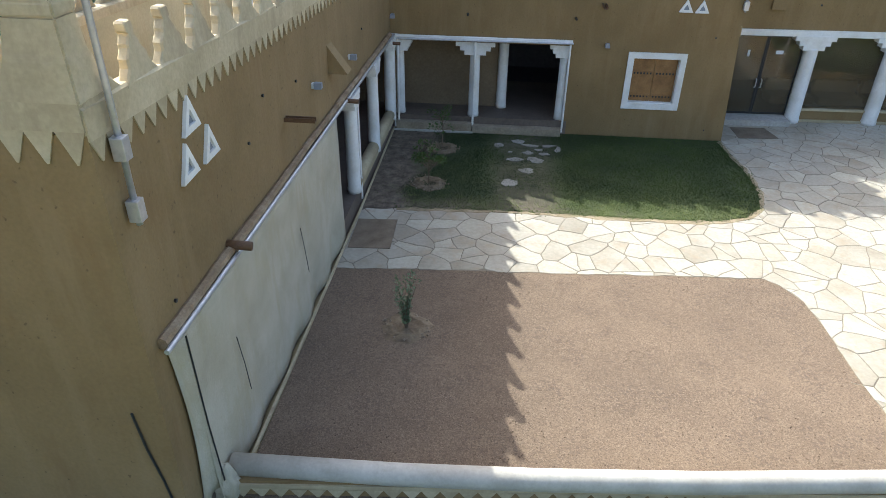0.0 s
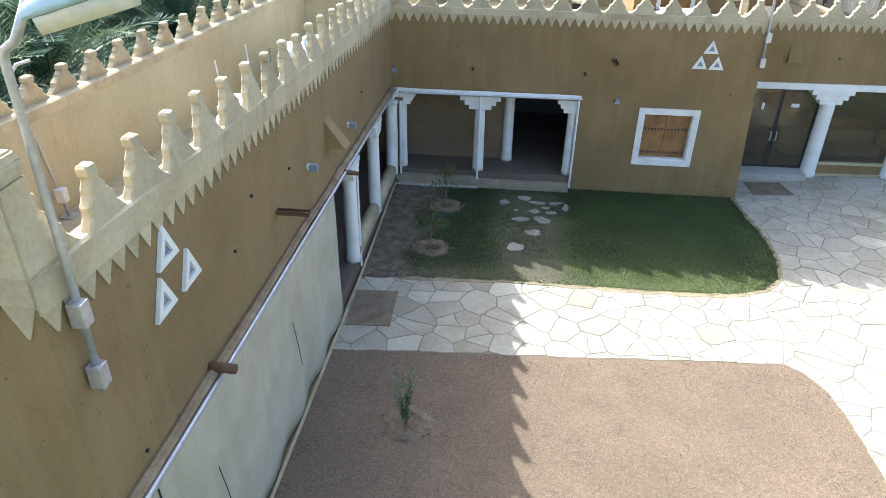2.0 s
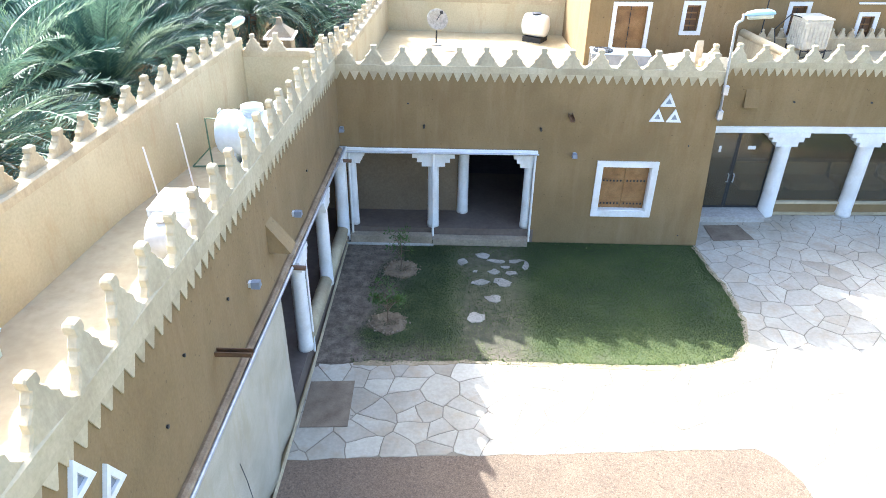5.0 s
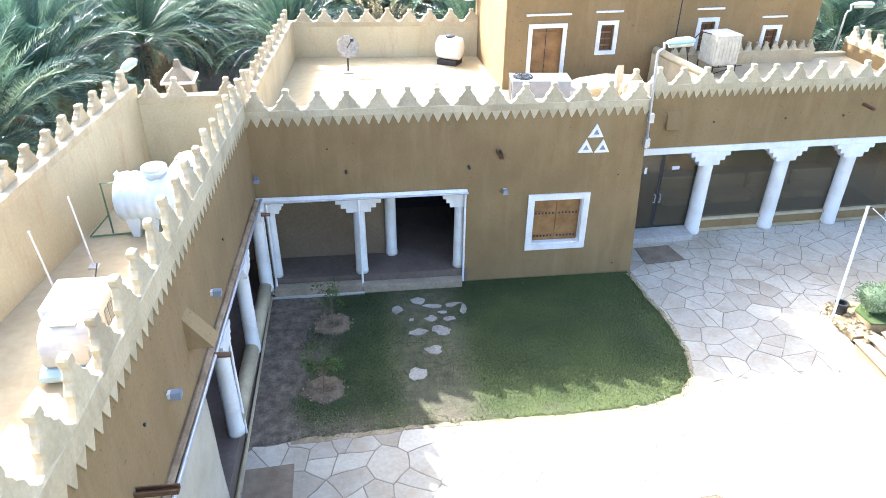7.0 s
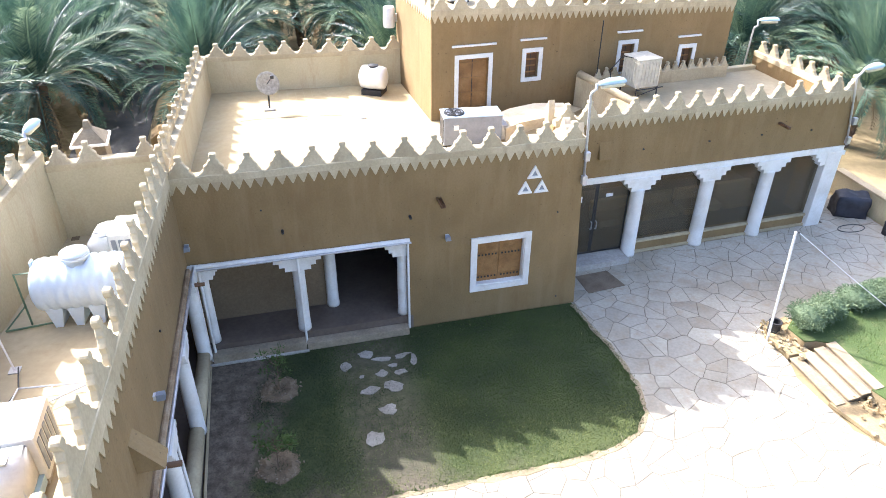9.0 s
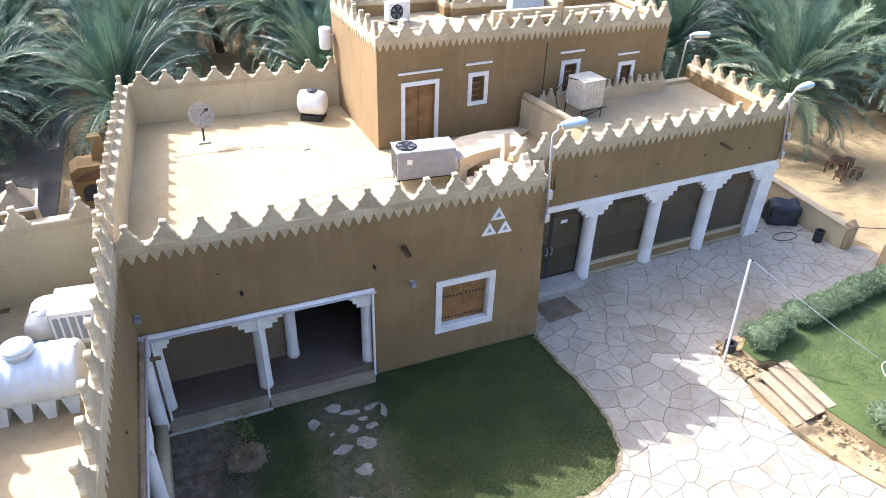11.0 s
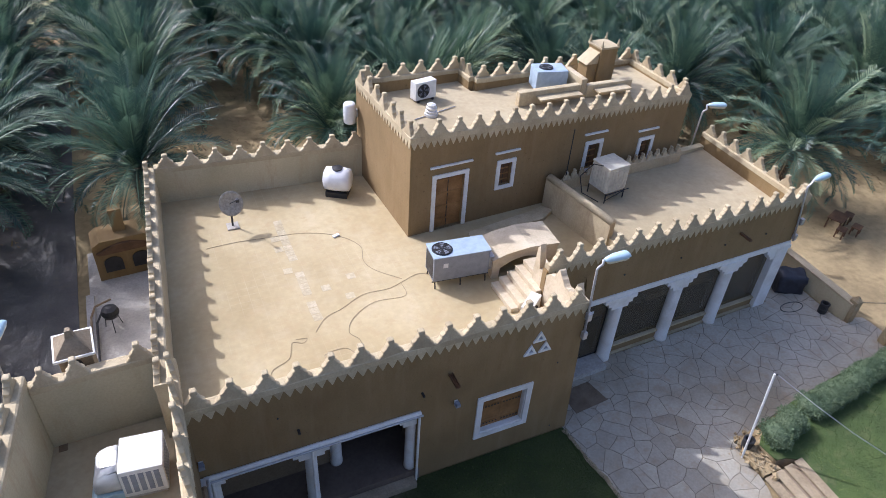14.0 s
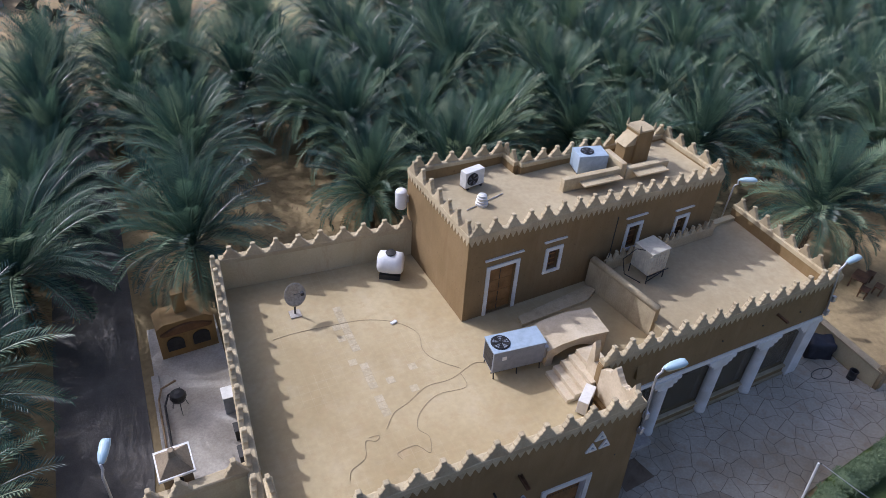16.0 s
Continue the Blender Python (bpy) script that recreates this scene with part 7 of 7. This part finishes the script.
def lawn_keep(x, y):
    n = noise.noise((x * 0.9, y * 0.9, 0))
    k = 1.0 if x > 2.6 else max(0.03, min(1.0, (x - 0.3 - 0.06 * (y - 16) + 0.9 * n) * 2.2))
    band = max(0.0, min(1.0, (x - 2.4) / 0.5)) * max(0.0, min(1.0, (4.9 - x) / 0.6)) * max(0.0, min(1.0, (y - 16.2) / 0.8))
    k *= (1 - band) * (1.0 + min(0.0, n)) + band * max(0.08, 0.3 + 0.5 * n)
    if y < 16.9:
        k *= max(0.15, min(1, (y - 16.1) * 1.2 + 0.3 * n))
    return k


# dry wear at the edge, raised further to paint in the sunlit strip
def lawn_dry(x, y):
    n = noise.noise((x * 1.3, y * 1.3, 4))
    return max(0.02, min(0.9, 0.95 - (y - 16.1) * 0.5 + 0.5 * n)) if x < 6 else max(0.02, 0.8 - (y - 16.1) * 0.42 + 0.3 * n)


grass(LAWN_EDGE, 150000, 0.0, lawn_keep, 31, "lawn_grass", "short green grass of the court lawn, dry and coloured sunnier at its edge", 0.034, lawn_dry, lambda x, y: max(0.0, min(0.95, (2.9 - x + 0.7 * noise.noise((x, y, 2))) * 1.4)) * max(0.3, min(1.0, (y - 16.2) * 0.9)))
grass([(15.4, 19.0), (30, 19.9), (30, 8), (18.5, 9), (16.2, 14.8), (16.4, 18)], 70000, BED_Z, lambda x, y: 1.0, 32, "garden_grass", "short green grass of the raised lawn", 0.032, lambda x, y: max(0.03, 0.1 + 0.3 * noise.noise((x * 0.7, y * 0.7, 8))))

# a fringe of sand, and tufts that hang over the lawn's edge
FRINGE = surface("sandy_fringe", (0.33, 0.265, 0.165), (0.22, 0.175, 0.105), (0.42, 0.35, 0.235), 2.2, 26, 1.0, 0.5, (0.14, 0.15, 0.06))
rim = []
for (xa, ya), (xb, yb) in zip(LAWN_EDGE[:10], LAWN_EDGE[1:10]):
    steps = max(1, round(math.hypot(xb - xa, yb - ya) / 0.1))
    rim += [(xa + (xb - xa) * k / steps, ya + (yb - ya) * k / steps, (yb - ya), -(xb - xa)) for k in range(steps)]
fv_, ff_ = [], []
for k, (x, y, nx, ny) in enumerate(rim):
    ln = math.hypot(nx, ny)
    o = 0.07 + 0.10 * noise.noise((x * 1.7, y * 1.7, 6)) + 0.05 * noise.noise((x * 7, y * 7, 2))
    i = 0.08 + 0.06 * noise.noise((x * 4, y * 4, 9))
    fv_ += [(x + nx / ln * o, y + ny / ln * o, 0.004), (x + nx / ln * o * 0.7, y + ny / ln * o * 0.7, 0.018), (x - nx / ln * i, y - ny / ln * i, 0.016)]
    if k:
        b = 3 * k
        ff_ += [(b - 3, b, b + 1, b - 2), (b - 2, b + 1, b + 2, b - 1)]
tagged(ob_from("sand_fringe", fv_, ff_, FRINGE), "ragged sandy fringe between the lawn and the paving", "soil", "", "structure")
rk = random.Random(71)
tv, tf = [], []
for _ in range(850):
    x, y, nx, ny = rk.choice(rim)
    ln, o = math.hypot(nx, ny), rk.gauss(-0.10, 0.05) + 0.07 * noise.noise((x * 2.4, y * 2.4, 3))
    p = Vector((x + nx / ln * o + rk.gauss(0, 0.04), y + ny / ln * o + rk.gauss(0, 0.04), 0.008))
    a = rk.uniform(0, PI2)
    for q in range(3):
        w = Vector((math.cos(a + q), math.sin(a + q), 0)) * 0.011
        i = len(tv)
        tv += [p - w, p + w, p + Vector((rk.gauss(0, 0.035), rk.gauss(0, 0.035), rk.uniform(0.018, 0.042)))]
        tf.append((i, i + 1, i + 2))
ob_from("tufts", tv, tf, GRASS, thing("edge_grass", 0, 0, 0, 0, "tufts of grass hanging over the lawn's edge", "grass", "", "stuff"))

# ---- loose stones on the gravel ----
PEBBLE = surface("loose_pebble", (0.2, 0.145, 0.095), (0.1, 0.075, 0.055), (0.33, 0.26, 0.19), 9, 40, 1.0, 0.2)
rk = random.Random(61)
pv, pf = [], []
for _ in range(9000):
    x, y = rk.uniform(-0.7, 9.6), rk.uniform(7.4, 13.7)
    if not inside(GRAVEL_EDGE, x, y) or rk.random() > 0.45 + 0.9 * noise.noise((x * 0.8, y * 0.8, 2)):
        continue
    r, i = rk.uniform(0.008, 0.02), len(pv)
    a = rk.uniform(0, PI2)
    pv += [(x + r * math.cos(a + k * 1.57) * rk.uniform(0.7, 1.3), y + r * math.sin(a + k * 1.57) * rk.uniform(0.7, 1.3), 0.0) for k in range(4)] + [(x, y, r * 0.9)]
    pf += [(i + k, i + (k + 1) % 4, i + 4) for k in range(4)]
ob_from("pebbles", pv, pf, PEBBLE, thing("loose_gravel", 0, 0, 0, 0, "coarser loose stones lying on the gravel", "gravel", "", "stuff"))

# ---- stepping stones in the lawn ----
SLATE = surface("stepping_stone", (0.36, 0.335, 0.28), (0.23, 0.21, 0.17), (0.46, 0.43, 0.365), 2, 16, 0.85, 0.5, vary=0.15)
rs = random.Random(14)
for x, y, w, d in ((2.85, 20.75, 0.2, 0.3), (3.45, 21.1, 0.35, 0.25), (3.87, 20.82, 0.42, 0.15), (4.4, 20.85, 0.35, 0.14), (4.7, 20.6, 0.15, 0.38), (3.75, 20.25, 0.25, 0.2), (4.25, 20.2, 0.28, 0.15), (3.33, 19.7, 0.33, 0.22), (3.95, 19.7, 0.42, 0.26), (3.66, 18.9, 0.35, 0.3), (3.15, 18.05, 0.34, 0.32), (4.1, 20.5, 0.2, 0.12), (3.2, 20.25, 0.1, 0.1)):
    t = thing("stepping_stone", x, y, 0.0, rs.uniform(-15, 15), "pale irregular stepping stone sunk in the lawn", "stone", "stepping stones")
    n = rs.choice((9, 11, 12))
    pts = [(w * 0.72 * math.cos(PI2 * k / n) * rs.uniform(0.62, 1.25), d * 0.72 * math.sin(PI2 * k / n) * rs.uniform(0.6, 1.2)) for k in range(n)]
    part("stone", slab_from(pts, 0.004, 0.022), SLATE, t)

# ---- flagstones ----


def cut(poly, a, b, c):
    """The part of the polygon where a*x + b*y <= c."""
    out = []
    for i in range(len(poly)):
        p, q = poly[i], poly[(i + 1) % len(poly)]
        dp, dq = a * p[0] + b * p[1] - c, a * q[0] + b * q[1] - c
        if dp <= 0:
            out.append(p)
        if (dp < 0 < dq) or (dq < 0 < dp):
            u = dp / (dp - dq)
            out.append((p[0] + (q[0] - p[0]) * u, p[1] + (q[1] - p[1]) * u))
    return out


rf = random.Random(40)
seeds = []
gx, gy = 0.76, 0.66
for j in range(int(20 / gy)):
    for i in range(int(25 / gx)):
        x, y = -0.9 + (i + 0.5 * (j % 2) + rf.uniform(-0.46, 0.46)) * gx, 6.9 + (j + rf.uniform(-0.46, 0.46)) * gy
        seeds.append((x, y))
JOINT = 0.008


def area_of(p):
    return abs(sum(p[i][0] * p[(i + 1) % len(p)][1] - p[(i + 1) % len(p)][0] * p[i][1] for i in range(len(p)))) / 2


def break_up(p, limit):
    """Splits a slab along straight random cracks, as a mason fits broken flags."""
    a = area_of(p)
    if a < limit or len(p) < 3:
        return [p]
    n = len(p)
    cx, cy = sum(q[0] for q in p) / n, sum(q[1] for q in p) / n
    r = math.sqrt(a) * 0.12
    cx, cy = cx + rf.uniform(-r, r), cy + rf.uniform(-r, r)
    far = max(p, key=lambda q: math.hypot(q[0] - cx, q[1] - cy))
    t = math.atan2(far[1] - cy, far[0] - cx) + rf.uniform(-0.35, 0.35)
    u, v = math.cos(t), math.sin(t)
    c = u * cx + v * cy
    out = []
    for q in (cut(p, u, v, c - JOINT), cut(p, -u, -v, -c - JOINT)):
        if len(q) >= 3:
            out += break_up(q, limit * rf.uniform(0.8, 1.5))
    return out


stones = []
for k, (x, y) in enumerate(seeds):
    cell = [(x - 1.9, y - 1.9), (x + 1.9, y - 1.9), (x + 1.9, y + 1.9), (x - 1.9, y + 1.9)]
    for (u, v) in seeds:
        dx, dy = u - x, v - y
        dd = dx * dx + dy * dy
        if 0 < dd < 7:
            ln = math.sqrt(dd)
            cell = cut(cell, dx, dy, dx * (x + u) / 2 + dy * (y + v) / 2 - JOINT * ln)
            if len(cell) < 3:
                break
    if len(cell) < 3:
        continue
    for piece in break_up(cell, rf.choice((0.32, 0.5, 0.8, 1.2))):
        poly = PAVE_EDGE
        n = len(piece)
        for i in range(n):
            p, q = piece[i], piece[(i + 1) % n]
            a, b = q[1] - p[1], p[0] - q[0]
            poly = cut(poly, a, b, a * p[0] + b * p[1])
            if len(poly) < 3:
                break
        if len(poly) >= 3 and area_of(poly) > 0.012:
            n = len(poly)
            stones.append((sum(q[0] for q in poly) / n, sum(q[1] for q in poly) / n, poly))
stones.sort(key=lambda s: math.hypot(s[0] - 5.5, s[1] - 15))


def stone_faces(poly, z):
    """A flat stone with a small chamfer: base ring, rim and top. Its edges wander a little, as hand-broken ones do."""
    pts = []
    n = len(poly)
    for i in range(n):
        p, q = poly[i], poly[(i + 1) % n]
        parts = max(1, round(math.hypot(q[0] - p[0], q[1] - p[1]) / 0.24))
        pts += [(p[0] + (q[0] - p[0]) * k / parts, p[1] + (q[1] - p[1]) * k / parts) for k in range(parts)]
    pts = [(x + 0.05 * noise.noise((x * 2.6, y * 2.6, 1.5)) + 0.022 * noise.noise((x * 8, y * 8, 4.5)), y + 0.05 * noise.noise((x * 2.6, y * 2.6, 11.5)) + 0.022 * noise.noise((x * 8, y * 8, 17.5))) for x, y in pts]
    n = len(pts)
    cx, cy = sum(p[0] for p in pts) / n, sum(p[1] for p in pts) / n
    verts = [(x, y, -0.01) for x, y in pts] + [(cx + (x - cx) * 0.985, cy + (y - cy) * 0.985, z - 0.003) for x, y in pts] + [(cx + (x - cx) * 0.955, cy + (y - cy) * 0.955, z) for x, y in pts]
    faces = [tuple(range(2 * n, 3 * n))]
    for r in (0, n):
        faces += [(r + i, r + (i + 1) % n, r + n + (i + 1) % n, r + n + i) for i in range(n)]
    return verts, faces


rest_v, rest_f = [], []
for k, (x, y, poly) in enumerate(stones):
    if sum(poly[i][0] * poly[(i + 1) % len(poly)][1] - poly[(i + 1) % len(poly)][0] * poly[i][1] for i in range(len(poly))) < 0:
        poly = poly[::-1]
    v, f = stone_faces(poly, 0.010 + rf.uniform(-0.003, 0.003))
    if k < 300:
        ob_from("flagstone", v, f, STONE, pave)
    else:
        i = len(rest_v)
        rest_v += v
        rest_f += [tuple(a + i for a in q) for q in f]
if rest_v:
    tagged(ob_from("flagstones", rest_v, rest_f, STONE, pave), kind="stuff")
